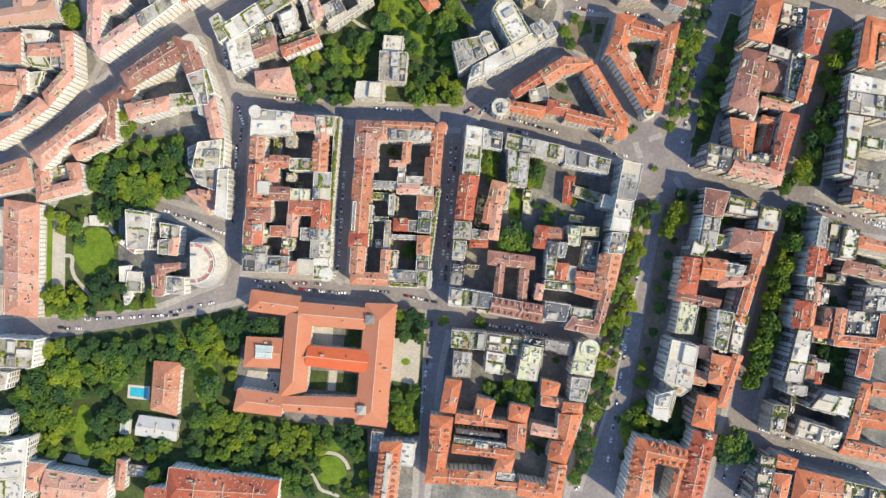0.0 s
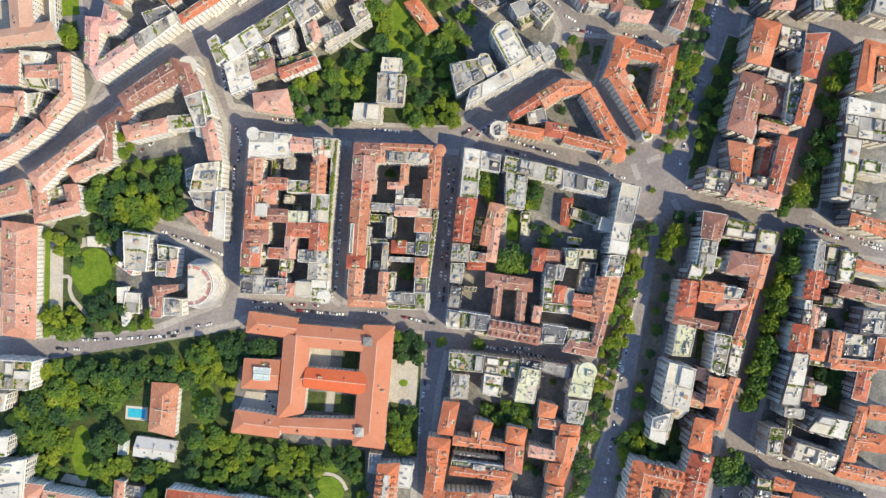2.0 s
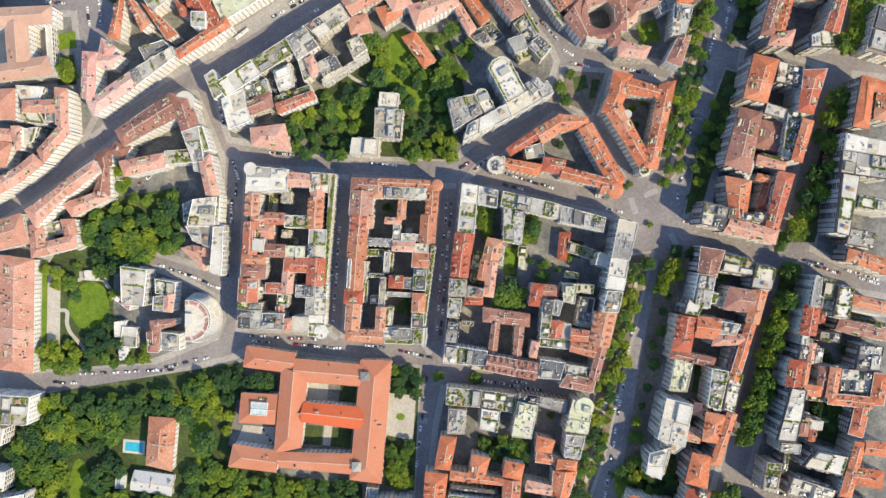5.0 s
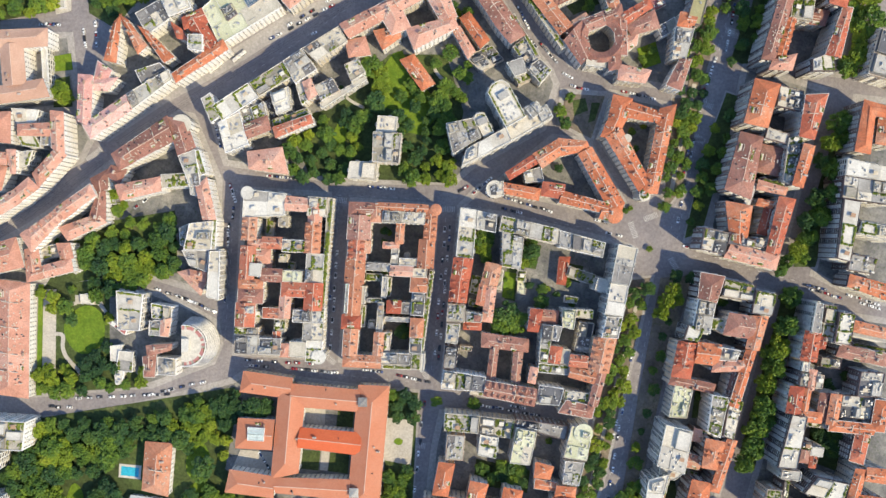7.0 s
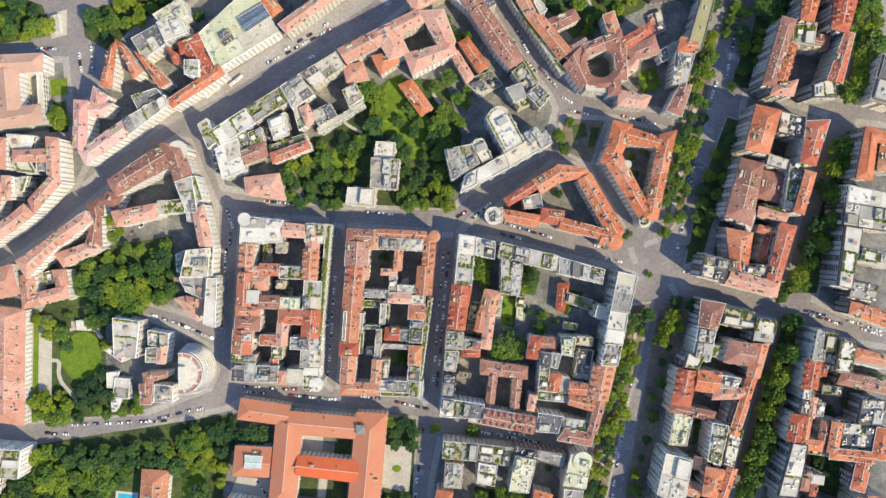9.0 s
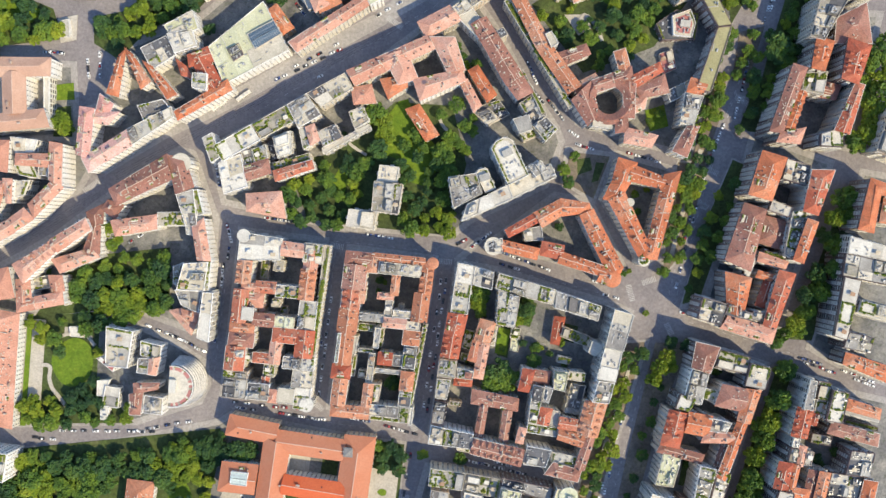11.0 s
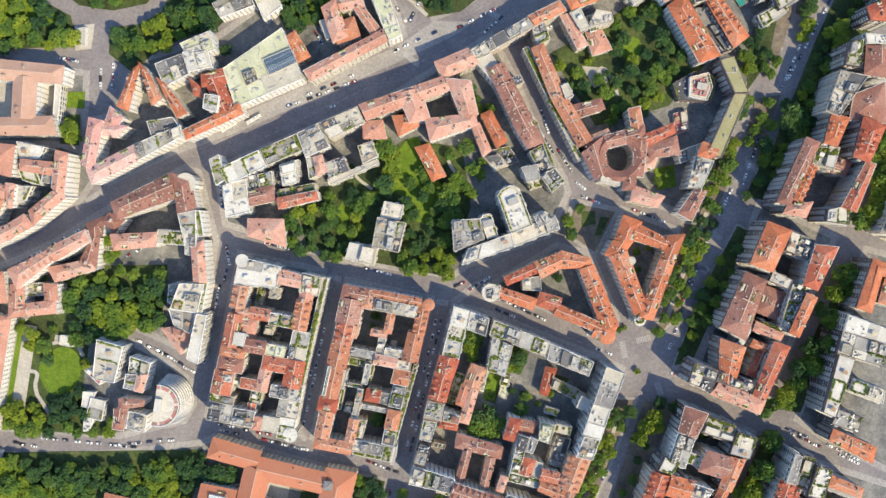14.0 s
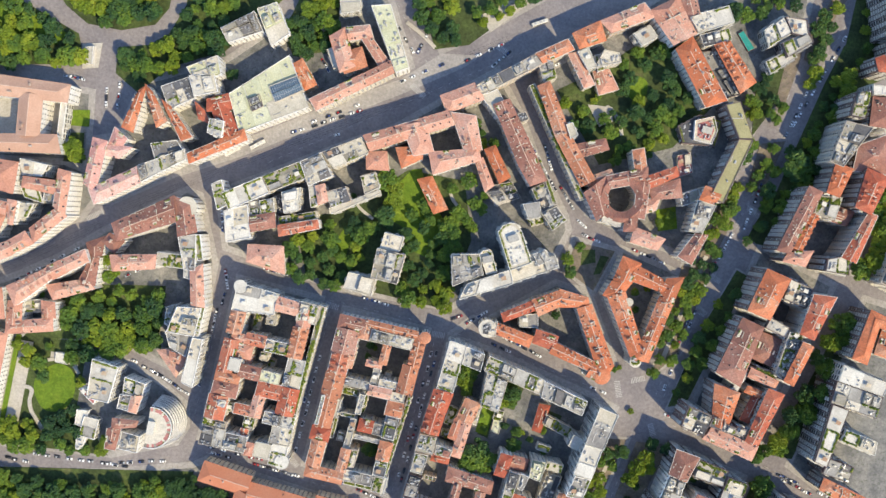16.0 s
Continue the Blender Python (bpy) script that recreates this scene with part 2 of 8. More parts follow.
def inside(p, ring):
    x, y = p
    hit = False
    for i in range(len(ring)):
        (x0, y0), (x1, y1) = ring[i - 1], ring[i]
        if (y0 > y) != (y1 > y) and x < (x1 - x0) * (y - y0) / (y1 - y0) + x0:
            hit = not hit
    return hit


def offset(ring, d):
    """The ring, which runs anticlockwise, moved outwards by d."""
    out = []
    k = len(ring)
    for i in range(k):
        a, b, c = Vector(ring[i - 1]), Vector(ring[i]), Vector(ring[(i + 1) % k])
        u, w = (b - a).normalized(), (c - b).normalized()
        n0, n1 = Vector((u.y, -u.x)), Vector((w.y, -w.x))
        m = n0 + n1
        m = m / max(m.dot(m) / 2, 0.35)
        out.append((b.x + m.x * d, b.y + m.y * d))
    return out


# ---- ground ----
def sheet(name, ring, z0, z1, mat, label, category, kind="structure"):
    b = Bits()
    b.prism(ring, z0, z1)
    return tagged(part(name, b, mat), label, category, kind=kind)


b = Bits()
b.face((-2600, -2600, 0), (2600, -2600, 0), (2600, 2600, 0), (-2600, 2600, 0))
tagged(part("ground", b, ASPHALT), "flat grey asphalt city ground and streets", "ground", kind="structure")


SLABS = [0]


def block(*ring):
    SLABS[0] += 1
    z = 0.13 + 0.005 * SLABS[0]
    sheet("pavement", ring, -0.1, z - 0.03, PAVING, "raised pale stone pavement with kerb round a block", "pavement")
    sheet("court_ground", offset(ring, -4.5), -0.1, z, COURT, "dark mottled paving of courts inside a block", "ground")


LEVEL = [0]


def lift():
    LEVEL[0] += 1
    return 0.3 + 0.005 * LEVEL[0]


# garden sheets carry the trees' shade in their colour
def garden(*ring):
    sheet("grass", ring, 0.0, lift(), SHADED_EARTH, "planted garden ground, its colour darkened for tree shade", "grass", "stuff")


def verge(*ring):
    sheet("verge", ring, 0.0, lift(), DUST, "dusty brown tree verge beside the avenue", "verge", "structure")


def gravel(*ring):
    sheet("gravel", ring, 0.0, 0.1 + lift(), GRAVEL, "pale gravel court and path", "gravel", "structure")


def turf(*ring):
    sheet("lawn", ring, 0.0, 0.15 + lift(), LAWN, "bright mown rectangular lawn", "lawn", "stuff")


OPEN = []


def lawn(x, y, rx, ry):
    ring = [(x + rx * math.cos(a) * (1 + 0.06 * math.sin(3 * a + x)), y + ry * math.sin(a) * (1 + 0.05 * math.cos(2 * a + y))) for a in np.linspace(0, 2 * math.pi, 36)[:-1]]
    OPEN.append(offset(ring, 1.5))
    sheet("lawn", ring, 0.0, 0.15 + lift(), LAWN, "bright mown oval lawn", "lawn", "stuff")


def pool(*ring):
    top = tagged(new("swimming_pool"), "small blue outdoor swimming pool with stone rim", "pool")
    b = Bits()
    b.prism(offset(ring, 1.6), 0.0, 0.6)
    part("pool_rim", b, STONE, top, "red and white paved pool rim")
    b = Bits()
    b.prism(ring, 0.0, 0.63)
    part("pool_water", b, WATER, top, "turquoise pool water")


def zebra(x0, y0, x1, y1, reach=4.0):
    b = Bits()
    d = Vector((x1 - x0, y1 - y0))
    turn, n = math.atan2(d.y, d.x), max(3, int(d.length / 1.1))
    for i in range(n):
        f = (i + 0.5) / n
        b.box(x0 + d.x * f, y0 + d.y * f, 0.0, 0.55, reach, 0.02, turn)
    tagged(part("zebra_crossing", b, PAINT), "white painted zebra crossing stripes on asphalt", "road marking", kind="structure")


def lane(x0, y0, x1, y1, dash=3.0, gap=4.5, wide=0.25):
    """A painted line down a road; dash 0 makes it unbroken."""
    b = Bits()
    d = Vector((x1 - x0, y1 - y0))
    turn = math.atan2(d.y, d.x)
    n = int(d.length / (dash + gap)) if dash else 1
    for i in range(n):
        f = (i + 0.5) / n
        b.box(x0 + d.x * f, y0 + d.y * f, 0.0, dash or d.length, wide, 0.012, turn)
    tagged(part("road_line", b, PAINT), "white painted lane line on asphalt", "road marking", kind="structure")


def rails(x0, y0, x1, y1):
    """A pair of tram rails let into the road."""
    b = Bits()
    d = Vector((x1 - x0, y1 - y0))
    turn = math.atan2(d.y, d.x)
    n = Vector((-math.sin(turn), math.cos(turn)))
    for o in (-2.2, -0.75, 0.75, 2.2):
        b.box((x0 + x1) / 2 + n.x * o, (y0 + y1) / 2 + n.y * o, 0.0, d.length, 0.1, 0.01, turn)
    tagged(part("tram_track", b, RUBBER), "steel double tram track let into the road", "tram track", kind="structure")


def path(width, *points):
    """A winding gravel path."""
    b = Bits()
    k = [Vector(q) for q in points]
    k = [k[0] * 2 - k[1]] + k + [k[-1] * 2 - k[-2]]
    p = []
    for i in range(1, len(k) - 2):
        for f in (0.0, 0.25, 0.5, 0.75):
            a, c, d, e = k[i - 1], k[i], k[i + 1], k[i + 2]
            p.append(c + (d - a) * (f / 2) + (a * 2 - c * 5 + d * 4 - e) * (f * f / 2) + (c * 3 - a - d * 3 + e) * (f * f * f / 2))
    p.append(k[-2])
    z = 0.34 + lift()
    left, right = [], []
    for i, q in enumerate(p):
        d = (p[min(i + 1, len(p) - 1)] - p[max(i - 1, 0)]).normalized()
        n = Vector((-d.y, d.x)) * width / 2
        left.append(q + n)
        right.append(q - n)
    for i in range(len(p) - 1):
        b.prism([tuple(right[i]), tuple(right[i + 1]), tuple(left[i + 1]), tuple(left[i])], 0.0, z)
    tagged(part("garden_path", b, GRAVEL), "pale winding gravel garden path", "path", kind="structure")


# blocks, gardens and road markings
block((-143.9, -19.3), (-78.7, -23.2), (-73.6, 96.0), (-137.2, 99.6))
block((-69.1, -24.4), (-8.3, -28.7), (3.2, 88.1), (-61.2, 92.4))
block((2.5, -39.9), (33.7, -45.9), (70.5, -52.3), (107.4, -60.2), (141.7, 58.2), (129.3, 63.0), (46.4, 82.9), (14.4, 86.9))
block((-345.3, -195.8), (-18.1, -195.5), (-11.5, -42.8), (-37.5, -41.6), (-134.7, -28.9), (-143.5, -34.9), (-193.5, -48.5), (-253.5, -61.8), (-345.4, -63.8))
block((-3.4, -83.5), (-15.3, -195.5), (86.7, -195.4), (106.6, -68.2), (56.6, -62.3), (2.5, -56.7))
block((146.6, -103.4), (124.7, -195.4), (180.7, -195.4), (200.6, -119.4), (239.3, 27.5), (181.7, 42.6))
block((218.6, -119.3), (236.6, -129.3), (286.6, -149.3), (342.6, -163.2), (342.5, 4.8), (257.7, 18.7))
block((202.6, -195.3), (342.6, -195.2), (342.6, -171.2), (246.6, -148.1), (218.6, -143.3))
block((186.5, 58.6), (242.5, 41.5), (274.4, 170.8), (214.4, 188.7))
block((262.5, 38.7), (286.5, 26.7), (342.5, 8.8), (342.5, 160.8), (292.5, 166.8))
block((129.7, 77.4), (134.4, 88.6), (106.4, 135.0), (80.4, 137.4), (33.6, 98.5))
block((111.2, 134.6), (141.6, 90.6), (148.5, 90.6), (169.6, 158.7), (120.4, 169.4))
block((-345.6, 57.4), (-247.7, 116.3), (-239.7, 132.3), (-249.7, 152.3), (-269.7, 156.3), (-345.7, 160.2))
block((-345.5, -51.0), (-285.5, -48.6), (-283.6, 30.2), (-227.6, 38.3), (-202.4, 34.3), (-175.6, 26.3), (-151.9, 19.1), (-150.4, 104.4), (-169.7, 150.4), (-181.7, 153.1), (-233.7, 114.3), (-261.6, 90.2), (-289.6, 71.4), (-345.6, 39.4))
block((-284.7, -49.8), (-199.5, -42.9), (-155.5, -25.7), (-149.5, -11.7), (-152.7, 5.1), (-175.5, 18.3), (-204.8, 29.1), (-228.0, 37.9), (-283.2, 29.8))
block((157.7, 80.6), (172.5, 96.6), (187.2, 164.7), (164.4, 164.7))
block((114.5, -47.4), (86.6, -171.4), (98.6, -171.4), (120.6, -103.4), (153.7, 38.6), (133.7, 36.6))
block((186.4, 120.7), (172.5, 60.6), (186.5, 62.6), (213.6, 164.7), (202.4, 168.7))
block((-149.9, 114.0), (-67.2, 101.0), (13.6, 101.4), (25.3, 112.1), (76.4, 139.9), (86.0, 172.6), (81.2, 183.2), (58.2, 212.5), (36.4, 247.6), (14.6, 274.9), (-51.9, 219.7), (-71.5, 209.8), (-162.5, 154.0))
block((74.7, 214.5), (91.9, 184.4), (129.3, 173.6), (170.8, 166.8), (186.2, 209.3), (187.7, 256.3), (56.0, 251.6))
block((84.3, 143.9), (109.2, 130.3), (119.9, 167.3), (86.0, 169.5))
block((225.8, 185.9), (263.3, 179.9), (283.9, 177.6), (301.6, 276.5), (232.7, 276.1))
block((-350.5, 140.5), (-249.8, 153.7), (-255.4, 206.9), (-273.6, 206.6), (-360.9, 199.8))
block((-238.7, 136.0), (-54.3, 254.4), (-42.0, 262.6), (-70.0, 316.4), (-91.2, 324.1), (-171.5, 245.8), (-226.1, 219.6), (-236.7, 180.0), (-251.7, 175.2), (-249.5, 151.8))
block((76.7, 214.0), (90.5, 204.7), (167.3, 219.3), (195.8, 256.5), (218.5, 332.1), (219.3, 367.7), (199.1, 379.6), (137.9, 367.9), (39.5, 272.3))
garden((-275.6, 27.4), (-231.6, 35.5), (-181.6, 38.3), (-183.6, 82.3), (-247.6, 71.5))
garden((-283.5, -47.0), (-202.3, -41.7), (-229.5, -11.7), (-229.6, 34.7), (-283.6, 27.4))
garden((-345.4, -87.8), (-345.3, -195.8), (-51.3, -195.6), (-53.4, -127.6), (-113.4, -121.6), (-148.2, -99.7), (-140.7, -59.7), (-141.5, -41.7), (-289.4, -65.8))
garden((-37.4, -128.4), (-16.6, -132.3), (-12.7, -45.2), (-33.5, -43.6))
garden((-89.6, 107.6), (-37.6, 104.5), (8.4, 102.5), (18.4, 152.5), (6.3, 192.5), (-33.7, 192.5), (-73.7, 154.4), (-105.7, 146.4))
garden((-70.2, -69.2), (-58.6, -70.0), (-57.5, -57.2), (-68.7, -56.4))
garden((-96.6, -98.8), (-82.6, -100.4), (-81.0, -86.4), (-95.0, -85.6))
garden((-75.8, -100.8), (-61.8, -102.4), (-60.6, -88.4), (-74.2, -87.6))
verge((159.3, 82.6), (172.5, 100.6), (186.4, 163.1), (165.2, 163.1))
verge((116.1, -47.4), (89.0, -167.4), (96.6, -167.4), (118.6, -103.4), (150.5, 36.6), (135.3, 34.6))
garden((186.4, 120.7), (174.5, 64.6), (186.5, 68.6), (212.4, 163.9), (203.2, 167.1))
verge((142.5, -47.4), (122.6, -171.4), (132.6, -171.4), (146.6, -99.4), (164.5, -15.4), (181.7, 38.6), (157.7, 36.6))
garden((251.3, 44.7), (266.5, 44.7), (294.5, 148.8), (282.5, 148.8))
garden((211.4, -99.3), (224.6, -99.3), (254.5, 19.9), (243.3, 22.7))
garden((47.7, 21.3), (55.3, 19.7), (56.9, 43.7), (49.7, 44.5))
garden((180.2, -61.8), (189.8, -63.4), (193.7, -38.6), (183.3, -36.2))
garden((26.6, -109.5), (64.6, -115.5), (66.6, -99.5), (28.6, -91.5))
garden((57.7, 44.5), (69.7, 42.1), (73.7, 58.9), (60.5, 62.9))
turf((46.1, 22.5), (54.1, 21.3), (56.1, 39.3), (48.1, 40.5))
turf((22.9, 28.5), (29.3, 27.7), (30.5, 35.7), (23.7, 36.5))
garden((89.7, 35.7), (100.9, 32.6), (103.3, 44.6), (92.5, 46.6))
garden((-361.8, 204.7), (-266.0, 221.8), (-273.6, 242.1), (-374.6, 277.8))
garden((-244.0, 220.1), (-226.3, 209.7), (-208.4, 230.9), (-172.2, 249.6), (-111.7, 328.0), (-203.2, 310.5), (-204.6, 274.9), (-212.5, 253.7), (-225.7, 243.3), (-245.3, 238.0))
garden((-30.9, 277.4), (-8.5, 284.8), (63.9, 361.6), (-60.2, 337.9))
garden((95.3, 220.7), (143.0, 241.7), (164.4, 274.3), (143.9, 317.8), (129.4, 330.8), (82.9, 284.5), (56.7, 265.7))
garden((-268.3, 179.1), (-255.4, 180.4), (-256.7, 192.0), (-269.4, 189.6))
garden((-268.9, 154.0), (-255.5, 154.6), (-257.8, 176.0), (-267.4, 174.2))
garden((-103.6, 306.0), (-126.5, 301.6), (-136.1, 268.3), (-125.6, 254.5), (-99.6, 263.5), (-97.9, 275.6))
gravel((-282.3, -35.8), (-267.5, -31.8), (-266.8, 26.6), (-282.4, 26.6))
gravel((-38.2, -92.4), (-17.4, -96.4), (-15.4, -64.8), (-35.8, -62.8))
gravel((-93.4, -67.6), (-78.2, -68.4), (-77.5, -55.6), (-92.7, -54.8))
gravel((-81.4, -100.0), (-76.2, -100.4), (-74.6, -86.0), (-80.2, -85.6))
gravel((-253.5, 16.6), (-233.5, 15.5), (-236.8, 22.7), (-253.6, 22.6))
gravel((-143.4, -99.7), (-115.4, -101.6), (-113.4, -87.6), (-137.4, -85.7))
gravel((-169.4, -79.7), (-153.4, -79.7), (-153.5, -61.7), (-169.5, -63.7))
gravel((-269.3, -149.8), (-251.3, -153.7), (-249.3, -146.9), (-265.4, -144.6))
# dark verge and beds deepen the building's shade over the small square
verge((86.2, 145.1), (108.0, 134.2), (117.6, 164.1), (90.0, 165.6))
garden((96.0, 149.9), (105.9, 153.9), (103.8, 162.5), (94.8, 160.9))
garden((105.9, 145.2), (110.6, 146.8), (114.5, 159.4), (108.2, 159.4))
gravel((4.4, 295.9), (47.6, 343.5), (34.9, 337.2), (-4.6, 306.0))
gravel((90.3, 246.3), (99.1, 252.0), (95.4, 261.2), (79.7, 260.1))
gravel((-267.1, 218.9), (-256.5, 221.7), (-256.5, 239.0), (-270.1, 235.6))
turf((-267.9, 179.2), (-255.4, 180.4), (-256.7, 192.0), (-269.0, 189.7))
garden((-313.7, 289.4), (-285.5, 259.5), (-269.1, 250.0), (-245.4, 249.8), (-223.2, 258.0), (-215.7, 270.8), (-215.4, 308.2))
turf((-362.8, 232.9), (-287.5, 231.5), (-281.3, 240.6), (-306.9, 251.5), (-370.1, 274.7))
# dark sheet darkens the boulevard's far side where large shadows lie
garden((246.1, 313.7), (256.5, 301.8), (304.1, 332.6), (292.4, 389.5), (248.4, 381.1))
garden((195.2, 259.6), (204.3, 278.0), (211.9, 315.8), (191.3, 295.3))
gravel((-345.6, 158.0), (-303.4, 165.3), (-305.9, 192.5), (-350.2, 184.1))
gravel((-287.7, 170.7), (-276.9, 171.9), (-277.4, 192.4), (-289.0, 191.0))
lawn(-246.3, -1.8, 14.4, 16.8)
lawn(-253.4, -129.8, 7.2, 19.2)
lawn(-79.0, -156.4, 10.4, 10.8)
lawn(-167.0, -94.1, 8.8, 14.4)
lawn(-76.6, -139.6, 5.6, 4.0)
lawn(-165.4, -112.5, 7.2, 4.0)
lawn(-26.2, -79.6, 3.2, 2.4)
lawn(111.4, 276.9, 7.2, 8.8)
pool((-221.4, -104.1), (-209.0, -105.3), (-208.6, -98.9), (-221.0, -97.7))
zebra(3.2, 84.1, 12.8, 84.1)
zebra(-72.8, 90.8, -63.2, 89.6)
zebra(-77.5, -19.6, -71.1, -24.8)
zebra(-16.6, -82.0, -7.0, -82.7)
zebra(164.5, 50.6, 168.9, 42.6)
zebra(179.2, 135.1, 187.2, 132.7)
zebra(182.4, 162.7, 189.6, 160.7)
zebra(110.6, -57.4, 120.6, -52.2)
zebra(-10.3, -27.5, -5.5, -35.5)
zebra(-245.7, 117.1, -235.7, 125.1)
zebra(136.1, 75.8, 140.1, 64.6)
zebra(145.7, 77.4, 155.3, 81.4)
zebra(175.9, 162.9, 184.6, 159.8)
zebra(201.9, 211.3, 208.6, 209.4)
zebra(206.1, 224.3, 212.4, 222.0)
zebra(10.8, 287.7, 20.7, 283.3)
zebra(-42.5, 250.7, -31.7, 244.0)
zebra(203.1, 210.2, 211.9, 205.9)
zebra(177.9, 135.5, 186.2, 134.3)
turf((-42.0, 157.0), (-30.9, 153.5), (-24.5, 138.9), (-11.4, 135.8), (-0.7, 147.8), (-4.8, 165.2), (-15.5, 175.4), (-24.7, 195.1), (-31.1, 193.1), (-37.4, 184.0), (-45.2, 171.3))
turf((-74.8, 126.8), (-64.9, 126.8), (-63.0, 141.5), (-68.9, 145.4), (-72.9, 137.5))
verge((180.7, 196.3), (175.4, 168.5), (172.4, 138.8), (179.6, 140.8), (184.9, 168.6), (192.6, 196.3), (194.8, 227.2), (183.7, 227.1))
zebra(185.8, 159.8, 193.8, 156.7)
zebra(181.2, 136.8, 188.0, 132.1)
sheet("raised_crossing", [(13.9, 86.6), (19.5, 85.0), (35.4, 101.9), (29.0, 102.6)], 0.0, 0.09, PAVING, "pale paved raised crossing over the street", "crossing")
path(2.2, (-2.5, 183.4), (0.7, 177.9), (6.3, 173.1), (10.3, 170.8))
path(2.0, (-69.0, 167.2), (-61.1, 160.1), (-51.1, 154.6))
verge((198.9, 221.4), (210.4, 223.6), (218.9, 260.9), (202.0, 255.7))
garden((211.9, 207.9), (206.4, 191.7), (212.9, 187.4), (227.3, 186.9), (230.6, 226.6), (211.0, 224.5))
zebra(192.5, 245.6, 196.9, 239.3)
zebra(208.6, 292.6, 215.2, 291.1)
verge((206.5, 284.0), (213.0, 282.5), (217.5, 312.0), (219.0, 336.0), (209.0, 325.0))
verge((221.2, 336.5), (220.1, 318.2), (224.4, 316.6), (228.9, 334.1), (245.0, 372.6), (235.0, 370.7))
lane(191.2, 176.7, 168.5, 60.6)
lane(184.4, 176.7, 164.5, 68.6)
lane(150.5, 8.6, 116.6, -167.4)
lane(144.5, 8.6, 110.6, -167.4)
lane(170.5, 54.6, 254.5, 34.7)
lane(246.5, 36.7, 310.5, 18.7)
lane(-143.6, 96.4, -1.6, 90.9)
lane(18.4, 87.7, 118.5, 68.6)
lane(-137.5, -26.9, -1.5, -38.7)
lane(222.6, -130.5, 310.6, -157.3)
lane(6.4, 80.5, -3.5, -31.5)
lane(-68.8, 88.4, -75.1, -19.6)
lane(-141.6, 96.4, -148.7, -11.7)
# pale paving up to the shadow line, to lighten the sunlit half
sheet("tram_reserve", [(-231.7, 129.5), (-191.8, 156.6), (-147.5, 180.7), (-96.4, 212.7), (-45.3, 244.6), (-9.1, 268.8), (1.4, 279.2), (-25.7, 275.7), (-50.3, 253.0), (-97.9, 225.0), (-148.9, 192.2), (-181.6, 170.4), (-207.0, 152.3), (-232.6, 136.5)], 0.0, 0.012, PAVING, "pale paved strip with stops, lightening the sunlit side of the main road", "road")
rails(-313.6, 60.2, -235.7, 116.3)
rails(-224.6, 128.6, -28.4, 249.2)
lane(50.1, 247.7, 85.9, 185.2)
lane(211.4, 248.6, 188.6, 162.2)
rails(-123.4, 199.6, 17.5, 293.7)
lane(-131.3, 178.3, 30.5, 288.3)
lane(-64.0, 305.7, -32.4, 264.5)
lane(245.0, 349.0, 193.4, 188.5)
garden((136.6, -132.2), (172.6, -139.4), (168.6, -103.4), (150.6, -103.4), (131.4, -117.4))
garden((261.8, -91.3), (282.6, -99.3), (286.6, -69.3), (264.6, -65.3))
garden((-175.4, -103.7), (-148.2, -99.7), (-140.7, -59.7), (-171.5, -61.7))
block((-27.1, 274.2), (-5.3, 288.6), (66.4, 348.3), (44.8, 357.9), (-13.0, 308.4), (-32.8, 283.3))
turf((144.2, 183.1), (156.9, 187.5), (152.8, 202.2), (139.8, 197.4))
path(2.4, (-87.8, -145.2), (-81.4, -144.0), (-74.2, -145.6), (-69.0, -150.0), (-66.2, -155.6))
path(2.2, (-92.6, -158.8), (-89.3, -164.4), (-86.1, -170.0), (-79.7, -172.4), (-73.3, -174.8))
path(2.6, (-268.7, -4.6), (-262.3, -5.8), (-262.3, -13.8), (-259.9, -20.6), (-255.1, -26.2), (-249.5, -32.6))
path(2.4, (-255.1, 16.2), (-247.6, 18.6), (-238.3, 17.5), (-231.9, 10.7))
path(4.0, (-119.0, -130.8), (-117.8, -134.8), (-119.4, -139.6), (-118.2, -143.6))
path(2.0, (-173.4, -79.7), (-165.5, -63.7), (-158.3, -61.7))
path(3.0, (180.4, 172.7), (172.4, 136.7), (164.5, 96.6))
path(2.5, (142.5, 24.6), (128.5, -31.4), (114.6, -87.4), (100.6, -143.4))
path(2.5, (-53.5, 292.0), (-42.5, 286.2), (-31.1, 278.5))
path(2.5, (89.6, 250.1), (93.4, 260.8), (103.0, 252.7), (106.8, 243.5))
path(2.5, (-115.3, 284.1), (-107.5, 273.8), (-107.6, 263.9))

garden((217.3, 192.7), (238.5, 224.4), (248.3, 277.7), (252.5, 318.0), (257.3, 334.6), (245.8, 332.6), (237.4, 303.4), (229.8, 270.4), (222.1, 237.3), (213.9, 196.1))

sheet("hedge", [(-280.4, -48.0), (-277.2, -48.0), (-275.8, 30.0), (-278.9, 30.0)], 0.0, 1.6, LAWN, "long clipped green hedge beside the path", "hedge", "stuff")


# ---- houses ----
HOUSES = []
WINGS = [None]
